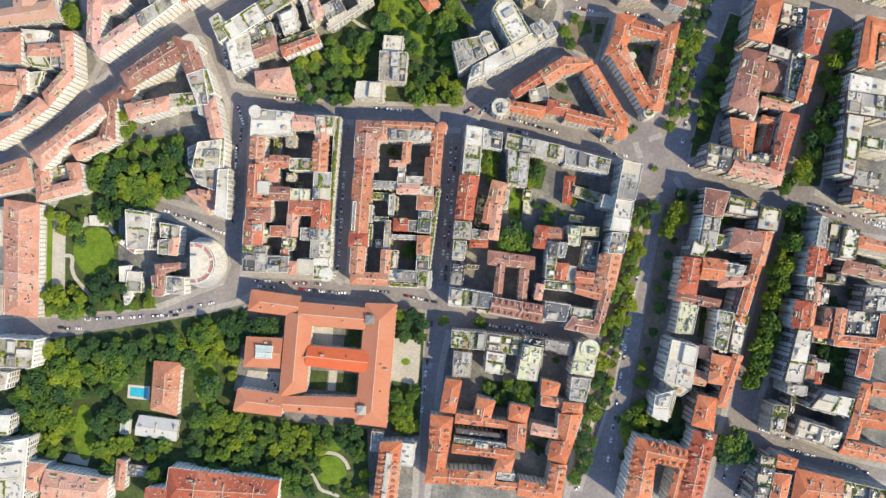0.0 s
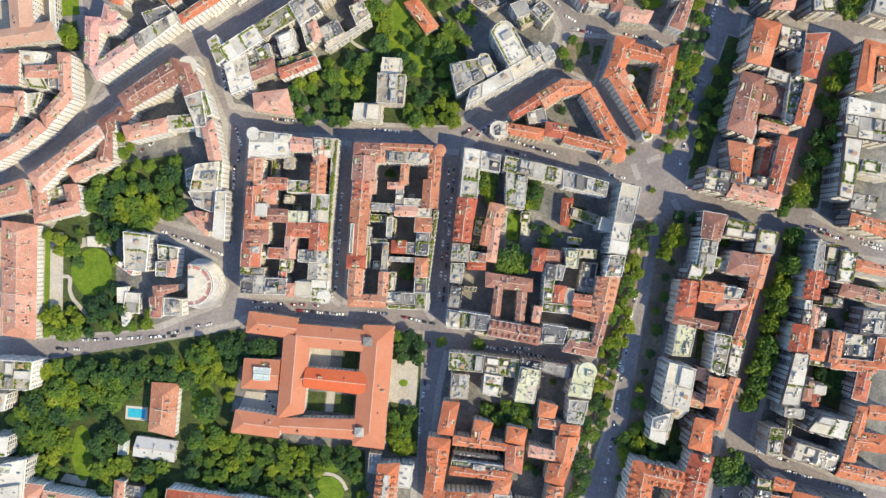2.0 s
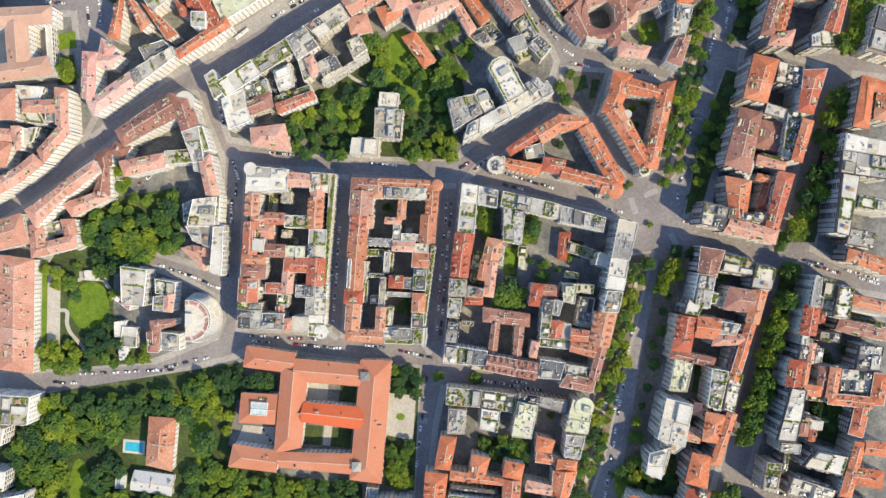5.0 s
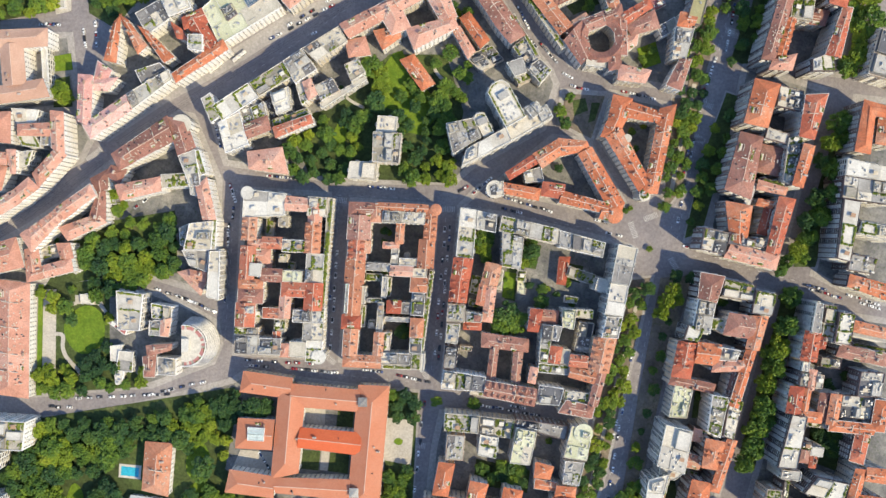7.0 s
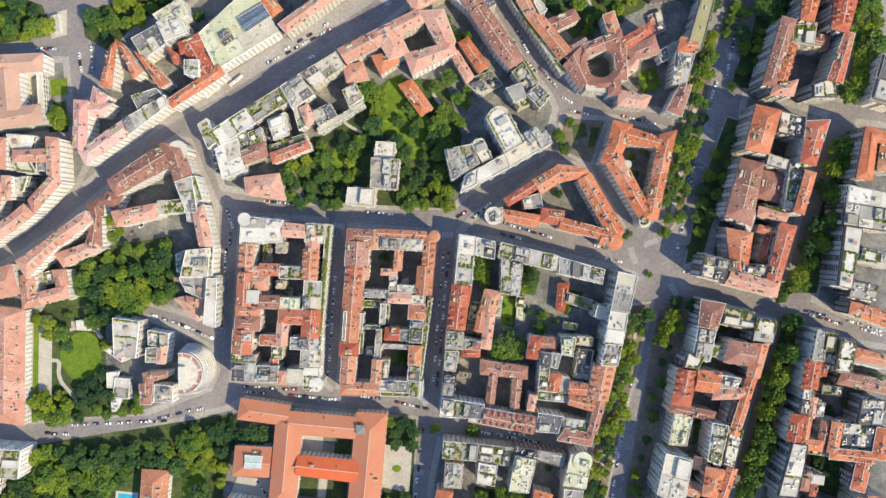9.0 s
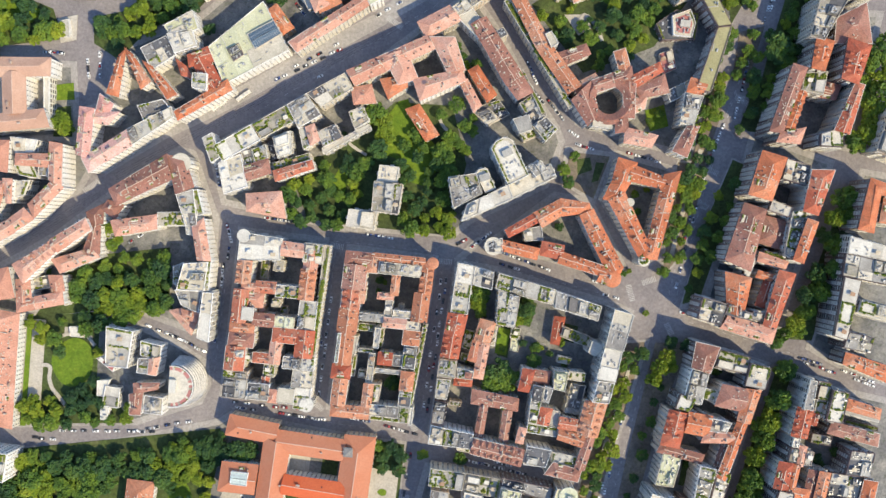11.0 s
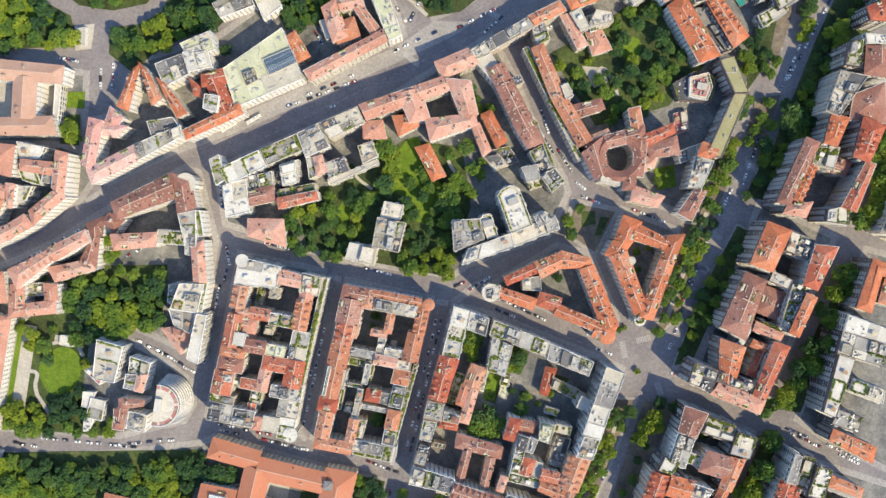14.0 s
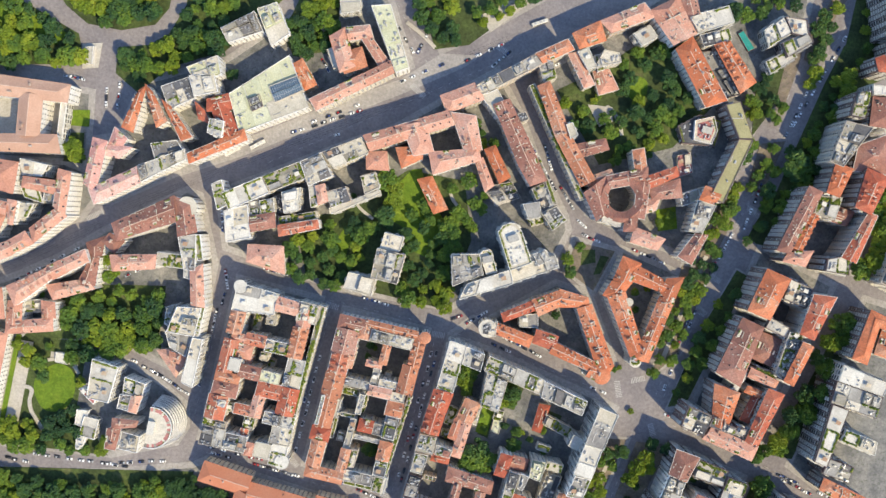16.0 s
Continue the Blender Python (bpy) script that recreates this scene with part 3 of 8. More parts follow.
WORDS = {
    "Tm": "dusty orange tiled pitched roof", "To": "orange terracotta tiled pitched roof", "Tr": "red clay tiled pitched roof", "Tb": "weathered brown tiled pitched roof", "Tc": "pale salmon tiled pitched roof", "Tp": "pink tiled pitched roof",
    "Ts": "smooth salmon tiled pitched roof", "Ta": "faded pale salmon tiled roof", "Te": "fresh red tiled pitched roof", "Tw": "white sheet metal pitched roof", "Hc": "salmon tiled hipped roof", "Fw": "flat pale paved roof and parapet", "Fg": "flat grey roof and rooftop units", "Fc": "flat cream paved roof", "Fd": "flat dark roof", "Fv": "pale green flat copper roof",
    "Fo": "olive flat sheet roof", "Fr": "flat red terrace roof", "Ft": "teal cover on top", "Fs": "glazed roof", "Gt": "green planted roof terrace",
}


def wings(name=None, label=""):
    """Opens a building of several wings, or closes it."""
    WINGS[0] = tagged(new(name), label, "building") if name else None


def house(kind, height, *ring, dormers=False):
    HOUSES.append((kind, height, ring, dormers, WINGS[0]))


def chimney_meshes():
    made = []
    for w, d, h in ((0.9, 0.7, 2.0), (1.6, 0.7, 2.2), (2.4, 0.8, 2.3)):
        b = Bits()
        b.box(0, 0, -1.0, w, d, h + 0.6)
        b.box(0, 0, h - 0.4, w + 0.3, d + 0.3, 0.18)
        for i in range(max(1, int(w / 0.7))):
            b.box((i + 0.5) * w / max(1, int(w / 0.7)) - w / 2, 0, h - 0.22, 0.32, 0.32, 0.5)
        made.append(b.data("chimney", BRICK))
    return made


def dormer_mesh():
    b = Bits()
    w, d, h = 1.5, 2.4, 1.1
    b.box(0, 0, -1.6, w, d, h + 1.6)
    b.face((-w / 2 - 0.25, -d / 2 - 0.2, h), (w / 2 + 0.25, -d / 2 - 0.2, h), (0, -d / 2 - 0.2, h + 0.7))
    b.face((w / 2 + 0.25, d / 2, h), (-w / 2 - 0.25, d / 2, h), (0, d / 2, h + 0.7))
    b.face((w / 2 + 0.25, -d / 2 - 0.2, h), (w / 2 + 0.25, d / 2, h), (0, d / 2, h + 0.7), (0, -d / 2 - 0.2, h + 0.7))
    b.face((-w / 2 - 0.25, d / 2, h), (-w / 2 - 0.25, -d / 2 - 0.2, h), (0, -d / 2 - 0.2, h + 0.7), (0, d / 2, h + 0.7))
    return b


def unit_into(b, x, y, z, sx, sy, sz, turn):
    """A ventilation unit: casing, lid and fan box."""
    b.box(x, y, z, sx, sy, sz, turn)
    b.box(x, y, z + sz, sx * 0.7, sy * 0.7, 0.15, turn)
    b.box(x, y, z + sz + 0.15, sx * 0.25, sy * 0.4, 0.2, turn)


CHIMNEYS = chimney_meshes()
DORMERS = {k: dormer_mesh().data("dormer", TILES[k]) for k in TILES}


def shrubs(b, x, y, z, r, rnd):
    """A small uneven bush: a few leaning facets round a point."""
    k = 5
    for _ in range(3):
        a, o, s = rnd.random() * 6.3, rnd.random() * r * 0.6, r * (0.5 + 0.5 * rnd.random())
        cx, cy = x + o * math.cos(a), y + o * math.sin(a)
        ring = [(cx + s * math.cos(a + i * 6.283 / k), cy + s * math.sin(a + i * 6.283 / k), z + s * 0.35 * rnd.random()) for i in range(k)]
        for i in range(k):
            b.face(ring[i], ring[(i + 1) % k], (cx, cy, z + s * (0.8 + 0.7 * rnd.random())))


def windows_on(ring, height, others, white):
    """Panes with frames proud of each wall, above whatever stands against it."""
    panes, trim, balconies = Bits(), Bits(), Bits()
    for i in range(len(ring)):
        a, c = Vector(ring[i]), Vector(ring[(i + 1) % len(ring)])
        d = c - a
        if d.length < 3:
            continue
        u = d.normalized()
        n = Vector((u.y, -u.x))
        cols = max(1, int(d.length / 3.1))
        storeys = max(1, int(height / 3.4))
        for k in range(cols):
            m = a + u * (d.length * (k + 0.5) / cols)
            q = m + n * 1.5
            low = max((h for h, r in others if inside(q, r)), default=0)
            for s in range(storeys):
                z0 = 1.0 + (height - 0.6) * s / storeys
                if z0 < low + 0.5:
                    continue
                w, t = (d.length / cols * 0.36, 1.75) if white else ((0.38, 1.5) if ring[0][0] < -140 else (0.5, 1.65))
                if (height > 25.5 or white or ring[0][0] > 165 and height > 19) and s and (k % 3 == 1 or cols < 3 or ring[0][0] > 165 and k % 2):
                    at, turn = m + n * 0.62, math.atan2(u.y, u.x)
                    balconies.box(at.x, at.y, z0 - 0.55, 2.5, 1.2, 0.16, turn)
                    rail = m + n * 1.18
                    balconies.box(rail.x, rail.y, z0 - 0.4, 2.5, 0.08, 0.8, turn)
                p, o = m + n * 0.05, u * w
                e = m + n * 0.10
                panes.face((p.x - o.x, p.y - o.y, z0), (p.x + o.x, p.y + o.y, z0), (p.x + o.x, p.y + o.y, z0 + t), (p.x - o.x, p.y - o.y, z0 + t))
                v = u * (w + 0.22)
                g = n * 0.55 if (s + k) % 3 == 0 else n * 0.22
                trim.face((m.x - v.x, m.y - v.y, z0 - 0.1), (m.x + v.x, m.y + v.y, z0 - 0.1), (m.x + v.x + g.x, m.y + v.y + g.y, z0 - 0.1), (m.x - v.x + g.x, m.y - v.y + g.y, z0 - 0.1))
                trim.face((m.x - v.x + g.x, m.y - v.y + g.y, z0 - 0.25), (m.x + v.x + g.x, m.y + v.y + g.y, z0 - 0.25), (m.x + v.x + g.x, m.y + v.y + g.y, z0 - 0.1), (m.x - v.x + g.x, m.y - v.y + g.y, z0 - 0.1))
                trim.face((e.x - v.x, e.y - v.y, z0 + t), (e.x + v.x, e.y + v.y, z0 + t), (e.x + v.x, e.y + v.y, z0 + t + 0.25), (e.x - v.x, e.y - v.y, z0 + t + 0.25))
    return panes, trim, balconies


def pitched(ring, height, hips, overhang=True):
    """Two long slopes over a four-cornered plan, with hipped ends where asked. Gives the mesh, the ridge and the half width."""
    r = offset(ring, 0.55)
    p = [Vector(q) for q in r]
    if overhang and (p[1] - p[0]).length + (p[3] - p[2]).length < (p[2] - p[1]).length + (p[0] - p[3]).length:
        p = p[1:] + p[:1]
    width = ((p[2] - p[1]).length + (p[0] - p[3]).length) / 2
    rise = min(4.2, width * 0.5 * 0.42)
    ma, mb = (p[3] + p[0]) / 2, (p[1] + p[2]) / 2
    u = (mb - ma).normalized()
    length = (mb - ma).length
    cut = min(width * 0.5, length * 0.42)
    ra = ma + u * (cut if hips[0] else 0.0)
    rb = mb - u * (cut if hips[1] else 0.0)
    z, z1 = height, height + 0.22
    b = Bits()
    e = [(q.x, q.y, z1) for q in p]
    A, B = (ra.x, ra.y, z1 + rise), (rb.x, rb.y, z1 + rise)
    n = len(b.v)
    b.v.extend([(q.x, q.y, z) for q in p] + e + [A, B])
    for i in range(4):
        j = (i + 1) % 4
        b.f.append((n + i, n + j, n + 4 + j, n + 4 + i))
    b.f += [(n + 4, n + 5, n + 9, n + 8), (n + 5, n + 6, n + 9), (n + 6, n + 7, n + 8, n + 9), (n + 7, n + 4, n + 8), (n + 3, n + 2, n + 1, n + 0)]
    # ridge cap
    nrm = Vector((-u.y, u.x)) * 0.22
    b.prism([(ra.x - nrm.x, ra.y - nrm.y), (rb.x - nrm.x, rb.y - nrm.y), (rb.x + nrm.x, rb.y + nrm.y), (ra.x + nrm.x, ra.y + nrm.y)], z1 + rise - 0.12, z1 + rise + 0.1)
    if overhang is not None:
        small = offset([tuple(q) for q in p], -0.3)
        for i in range(4):
            j = (i + 1) % 4
            b.face((*p[i], z1 + 0.13), (*p[j], z1 + 0.13), (*small[j], z1 + 0.13), (*small[i], z1 + 0.13))
    return b, ra, rb, width / 2, rise, z1


def ends(ring):
    p = [Vector(q) for q in ring]
    if (p[1] - p[0]).length + (p[3] - p[2]).length < (p[2] - p[1]).length + (p[0] - p[3]).length:
        p = p[1:] + p[:1]
    ma, mb = (p[3] + p[0]) / 2, (p[1] + p[2]) / 2
    u = (mb - ma).normalized()
    return ma - u * 2.0, mb + u * 2.0


def many_sided(ring, height):
    b = Bits()
    r = offset(ring, 0.5)
    cx, cy = sum(x for x, _ in r) / len(r), sum(y for _, y in r) / len(r)
    top = offset(ring, -5.0)
    k = len(r)
    b.prism(r, height, height + 0.2)
    for i in range(k):
        j = (i + 1) % k
        b.face((*r[i], height + 0.2), (*r[j], height + 0.2), (*top[j], height + 2.4), (*top[i], height + 2.4))
    b.face(*[(x, y, height + 2.4) for x, y in top])
    return b


def lay(name, mesh, parent, x, y, z, turn):
    ob = new(name, mesh)
    ob.parent = parent
    ob.location, ob.rotation_euler = (x, y, z), (0, 0, turn)
    return ob


def build_house(n, kind, height, ring, dormers, top):
    rnd = random.Random(1000 + n)
    others = [(h, r) for m, (k, h, r, _, _) in enumerate(HOUSES) if m != n and abs(r[0][0] - ring[0][0]) < 130 and abs(r[0][1] - ring[0][1]) < 130]
    white = kind[1] == "w"
    if top is None:
        words = WORDS[kind] + (" and dormers" if dormers else "")
        size = "low building" if height < 9 else ("tall apartment house" if height > 27 else "plastered apartment house")
        name = "pavilion" if height < 9 else ("courtyard_wing" if height < 19.5 else ("apartment_house" if kind[0] in "TH" else "apartment_block"))
        top = tagged(new(name), f"{size} with {words}", "house")
    wall_mat = WHITE_WALLS if white else (WALLS if n % 3 or ring[0][0] > 200 else CREAM_WALLS)
    if ring[0][0] < -140:
        wall_mat = CREAM_WALLS
    # most eastern houses get the darkened brown for their shaded west fronts
    elif ring[0][0] > 165 and n % 3:
        wall_mat = DARK_WALLS
    if kind == "Fd":
        wall_mat = DARK_WALLS
    b = Bits()
    flat = kind[0] in "FG"
    if flat and height > 2.5:
        inner = offset(ring, -0.28)
        b.prism(ring, 0, height)
        b.f.pop()
        k = len(ring)
        for i in range(k):
            j = (i + 1) % k
            b.face((*ring[i], height), (*ring[j], height), (*ring[j], height + 0.9), (*ring[i], height + 0.9))
            b.face((*ring[i], height + 0.9), (*ring[j], height + 0.9), (*inner[j], height + 0.9), (*inner[i], height + 0.9))
            b.face((*inner[j], height), (*inner[i], height), (*inner[i], height + 0.9), (*inner[j], height + 0.9))
    else:
        b.prism(ring, 0, height)
    wall = part("wall", b, wall_mat, top)
    if height > 4:
        panes, trim, balconies = windows_on(ring, height, others, white)
        if panes.f:
            tagged(part("window", panes, GLASS, wall), "dark panes in rows", kind="stuff")
            tagged(part("window_trim", trim, STONE, wall), "pale sills and lintels", kind="stuff")
        if balconies.f:
            tagged(part("balcony", balconies, WHITE_WALLS, wall), "white balconies with solid rails", kind="stuff")
    xs = [Vector(p) for p in ring]
    if kind[0] in "TH" and len(ring) == 4:
        tiled_roof(kind, height, ring, dormers, top, others, rnd)
    elif kind[0] in "TH":
        part("roof", many_sided(ring, height), TILES[kind[1]], top)
    elif kind == "Fs":
        glazed_roof(height, ring, top)
    else:
        b = Bits()
        b.prism(offset(ring, -0.28), height - 0.3, height + 0.05)
        deck = DECKS.get(kind[1], DECKS["g"]) if kind != "Ft" else WATER_TEAL
        part("roof_deck", b, deck, top)
        if height > 2.5:
            roof_clutter(kind, height, ring, top, rnd)


def glazed_roof(height, ring, top):
    """A shallow glass roof: two slopes of panes between pale metal bars."""
    b, bars = Bits(), Bits()
    q = [Vector(p) for p in offset(ring, -0.3)]
    if (q[1] - q[0]).length < (q[2] - q[1]).length:
        q = q[1:] + q[:1]
    ma, mb = (q[3] + q[0]) / 2, (q[1] + q[2]) / 2
    z, rise = height + 0.3, 0.9
    b.prism([tuple(v) for v in q], height - 0.1, z)
    b.face((*q[0], z), (*q[1], z), (*mb, z + rise), (*ma, z + rise))
    b.face((*mb, z + rise), (*q[2], z), (*q[3], z), (*ma, z + rise))
    b.face((*q[1], z), (*q[2], z), (*mb, z + rise))
    b.face((*q[3], z), (*q[0], z), (*ma, z + rise))
    part("roof_glazing", b, SKYLIGHT if height < 20 else ROOFGLASS, top, "panes of roof glass")
    n = max(3, int((q[1] - q[0]).length / 1.5))
    for i in range(n + 1):
        a, c, m = q[0].lerp(q[1], i / n), q[3].lerp(q[2], i / n), ma.lerp(mb, i / n)
        for e in (a, c):
            k = (Vector((-(m - e).y, (m - e).x))).normalized() * 0.09
            bars.face((e.x - k.x, e.y - k.y, z + 0.1), (e.x + k.x, e.y + k.y, z + 0.1), (m.x + k.x, m.y + k.y, z + rise + 0.1), (m.x - k.x, m.y - k.y, z + rise + 0.1))
    for f in (0.0, 0.5, 1.0):
        for s0, s1 in ((q[0], q[1]), (q[3], q[2])):
            e0, e1 = s0.lerp(ma, f), s1.lerp(mb, f)
            m = (e0 + e1) / 2
            bars.box(m.x, m.y, z + rise * f, (e1 - e0).length, 0.2, 0.13, math.atan2((e1 - e0).y, (e1 - e0).x))
    tagged(part("glazing_bars", bars, METAL, top), "pale metal glazing bars", kind="stuff")


def spot(ring, s, t):
    a, b, c, d = [Vector(p) for p in ring[:4]]
    return (a * (1 - s) + b * s) * (1 - t) + (d * (1 - s) + c * s) * t


def tiled_roof(kind, height, ring, dormers, top, others, rnd):
    """One tiled roof or, over a long wing, several that meet at low party walls."""
    p = list(ring)
    side = lambda i: (Vector(p[(i + 1) % 4]) - Vector(p[i])).length
    if side(0) + side(2) < side(1) + side(3):
        p = p[1:] + p[:1]
    long = (side(0) + side(2)) / 2
    ea, eb = ends(p)
    free = [kind[0] == "H" or kind[1] not in "we" and not any(inside(q, r) and h > height - 4 for h, r in others) for q in (ea, eb)]
    k = 1 if kind[0] == "H" or top.name.startswith(("institute", "palazzo")) else max(1, round(long / 17))
    cuts = [0.0] + [(i + rnd.uniform(-0.2, 0.2)) / k for i in range(1, k)] + [1.0]
    panes, walls, sh = Bits(), Bits(), Bits()
    for i in range(k):
        f0, f1 = cuts[i], cuts[i + 1]
        quad = [tuple(spot(p, f0, 0)), tuple(spot(p, f1, 0)), tuple(spot(p, f1, 1)), tuple(spot(p, f0, 1))]
        up = rnd.uniform(0.0, 0.7) if k > 1 else 0.0
        hips = (free[0] and i == 0, free[1] and i == k - 1)
        b, ra, rb, half, rise, z1 = pitched(quad, height + up, hips, not (k > 1))
        roof = part("roof", b, TILES[kind[1]], top)
        roof.data.materials.append(RIDGE)
        roof.data.materials.append(STONE if kind[1] not in "sewa" and rnd.random() < 0.14 else TILES[kind[1]])
        for poly in roof.data.polygons[-9:]:
            poly.material_index = 1
        for poly in roof.data.polygons[-4:]:
            poly.material_index = 2
        d = rb - ra
        turn = math.atan2(d.y, d.x)
        nrm = Vector((-math.sin(turn), math.cos(turn)))
        if i:
            m = (Vector(quad[0]) + Vector(quad[3])) / 2
            w = (Vector(quad[3]) - Vector(quad[0]))
            walls.box(m.x, m.y, height - 0.5, w.length * 0.5, 0.35, rise + 1.2, math.atan2(w.y, w.x))
        for _ in range(max(1, int((d.length + half) / (10.5 if kind[1] not in "sewa" else 30)))):
            f, s = rnd.uniform(0.0, 1.0), rnd.uniform(-0.75, 0.75)
            q = ra + d * f + nrm * (half * s)
            lay("chimney", rnd.choice(CHIMNEYS), roof, q.x, q.y, z1 + rise * (1 - abs(s)) - 0.1, turn + rnd.choice((0, math.pi / 2)))
        if kind[1] not in "sewa":
            for _ in range(int(d.length * half / 6.5)):
                s = rnd.uniform(-0.9, 0.9)
                q = ra + d * rnd.random() + nrm * (half * s)
                walls.box(q.x, q.y, z1 + rise * (1 - abs(s)) - 0.4, rnd.uniform(0.35, 1.3), rnd.uniform(0.3, 0.55), rnd.uniform(0.7, 1.2), turn + rnd.choice((0, math.pi / 2)))
        if dormers:
            c = max(2, int(d.length / 4.2))
            for sd in (-1, 1):
                for g in range(c):
                    q = ra + d * ((g + 0.5) / c) + nrm * (half * 0.55 * sd)
                    lay("dormer", DORMERS[kind[1]], roof, q.x, q.y, z1 + rise * 0.42 - 0.1, turn + (math.pi if sd > 0 else 0))
                    panes.box(q.x + nrm.x * sd * 1.22, q.y + nrm.y * sd * 1.22, z1 + rise * 0.42 + 0.1, 1.0, 0.08, 0.8, turn)
        else:
            for _ in range(int(d.length / 5 + rnd.random()) if kind[1] not in "sewa" else 1):
                s = rnd.choice((-1, 1)) * rnd.uniform(0.25, 0.8)
                q = ra + d * rnd.random() + nrm * (half * s)
                panes.box(q.x, q.y, z1 + rise * (1 - abs(s)) - 0.35, 0.9, 1.2, 0.55, turn)
            if half > 4.5 and rnd.random() < 0.55 and top.name[:4] in ("apar", "cour"):
                s = rnd.choice((-1, 1)) * rnd.uniform(0.45, 0.7)
                q = ra + d * rnd.uniform(0.2, 0.8) + nrm * (half * s)
                z = z1 + rise * (1 - abs(s))
                lx, ly = rnd.uniform(2.5, 5.0), rnd.uniform(2.2, 3.2)
                walls.box(q.x, q.y, z - 1.5, lx, ly, 1.6, turn)
                walls.box(q.x - nrm.x * s / abs(s) * ly * 0.5, q.y - nrm.y * s / abs(s) * ly * 0.5, z - 1.0, lx, 0.3, 2.1, turn)
                for _ in range(int(lx * 1.6)):
                    e = q + Vector((math.cos(turn), math.sin(turn))) * rnd.uniform(-lx / 2, lx / 2) + nrm * (s / abs(s)) * ly * 0.45
                    shrubs(sh, e.x, e.y, z + 0.1, rnd.uniform(0.4, 0.8), rnd)
    if panes.f:
        tagged(part("skylight", panes, GLASS, top), "small dark roof windows", kind="stuff")
    if walls.f:
        tagged(part("roof_terrace", walls, DECKS["c"], top), "pale roof terraces and party walls", kind="stuff")
    if sh.f:
        tagged(part("shrubs", sh, SHRUB, top), "potted terrace shrubs", kind="stuff")


PATCHES = {"Fg": "ggggdct", "Fw": "wwwwwcg", "Fc": "cccwtg", "Fd": "dddg", "Fv": "vvvvc", "Fo": "ooo", "Fr": "rrrc", "Gt": "tttcgw", "Ft": "t"}


def odd_clutter(kind, height, ring, top, rnd):
    """A stair head, hatches, units and a planted edge on a roof of five corners or more."""
    cx, cy = sum(x for x, _ in ring) / len(ring), sum(y for _, y in ring) / len(ring)
    u = Vector(ring[1]) - Vector(ring[0])
    turn = math.atan2(u.y, u.x)
    room, units, sh = Bits(), Bits(), Bits()
    room.box(cx, cy, height, 6.5, 4.2, 2.4, turn)
    room.box(cx, cy, height + 2.4, 6.9, 4.6, 0.2, turn)
    part("attic", room, DECKS["g"], top)
    low, high = offset(ring, -0.45), offset(ring, -2.2)
    rim = Bits()
    for i in range(len(ring)):
        j = (i + 1) % len(ring)
        rim.face((*low[i], height + 0.09), (*low[j], height + 0.09), (*high[j], height + 0.09), (*high[i], height + 0.09))
    part("roof_terrace", rim, DECKS["d" if kind == "Fd" else "c"], top)
    xs, ys = [p[0] for p in ring], [p[1] for p in ring]
    for _ in range(160):
        q = (rnd.uniform(min(xs), max(xs)), rnd.uniform(min(ys), max(ys)))
        if not inside(q, high):
            continue
        if rnd.random() < 0.3:
            unit_into(units, *q, height, rnd.choice((0.9, 1.4, 2.2)), rnd.choice((0.8, 1.2)), rnd.uniform(0.6, 1.2), turn + rnd.choice((0, math.pi / 2)))
    for i in range(len(ring)):
        p0, p1 = Vector(offset(ring, -1.0)[i]), Vector(offset(ring, -1.0)[(i + 1) % len(ring)])
        if rnd.random() < 0.5:
            for g in range(int((p1 - p0).length / 0.9)):
                e = p0 + (p1 - p0) * ((g + rnd.random()) / max(1, int((p1 - p0).length / 0.9)))
                shrubs(sh, e.x, e.y, height + 0.1, rnd.uniform(0.4, 0.9), rnd)
    if units.f:
        tagged(part("roof_unit", units, METAL, top), "ventilation and cooling units", kind="stuff")
    if sh.f:
        tagged(part("shrubs", sh, SHRUB, top), "green terrace shrubs", kind="stuff")


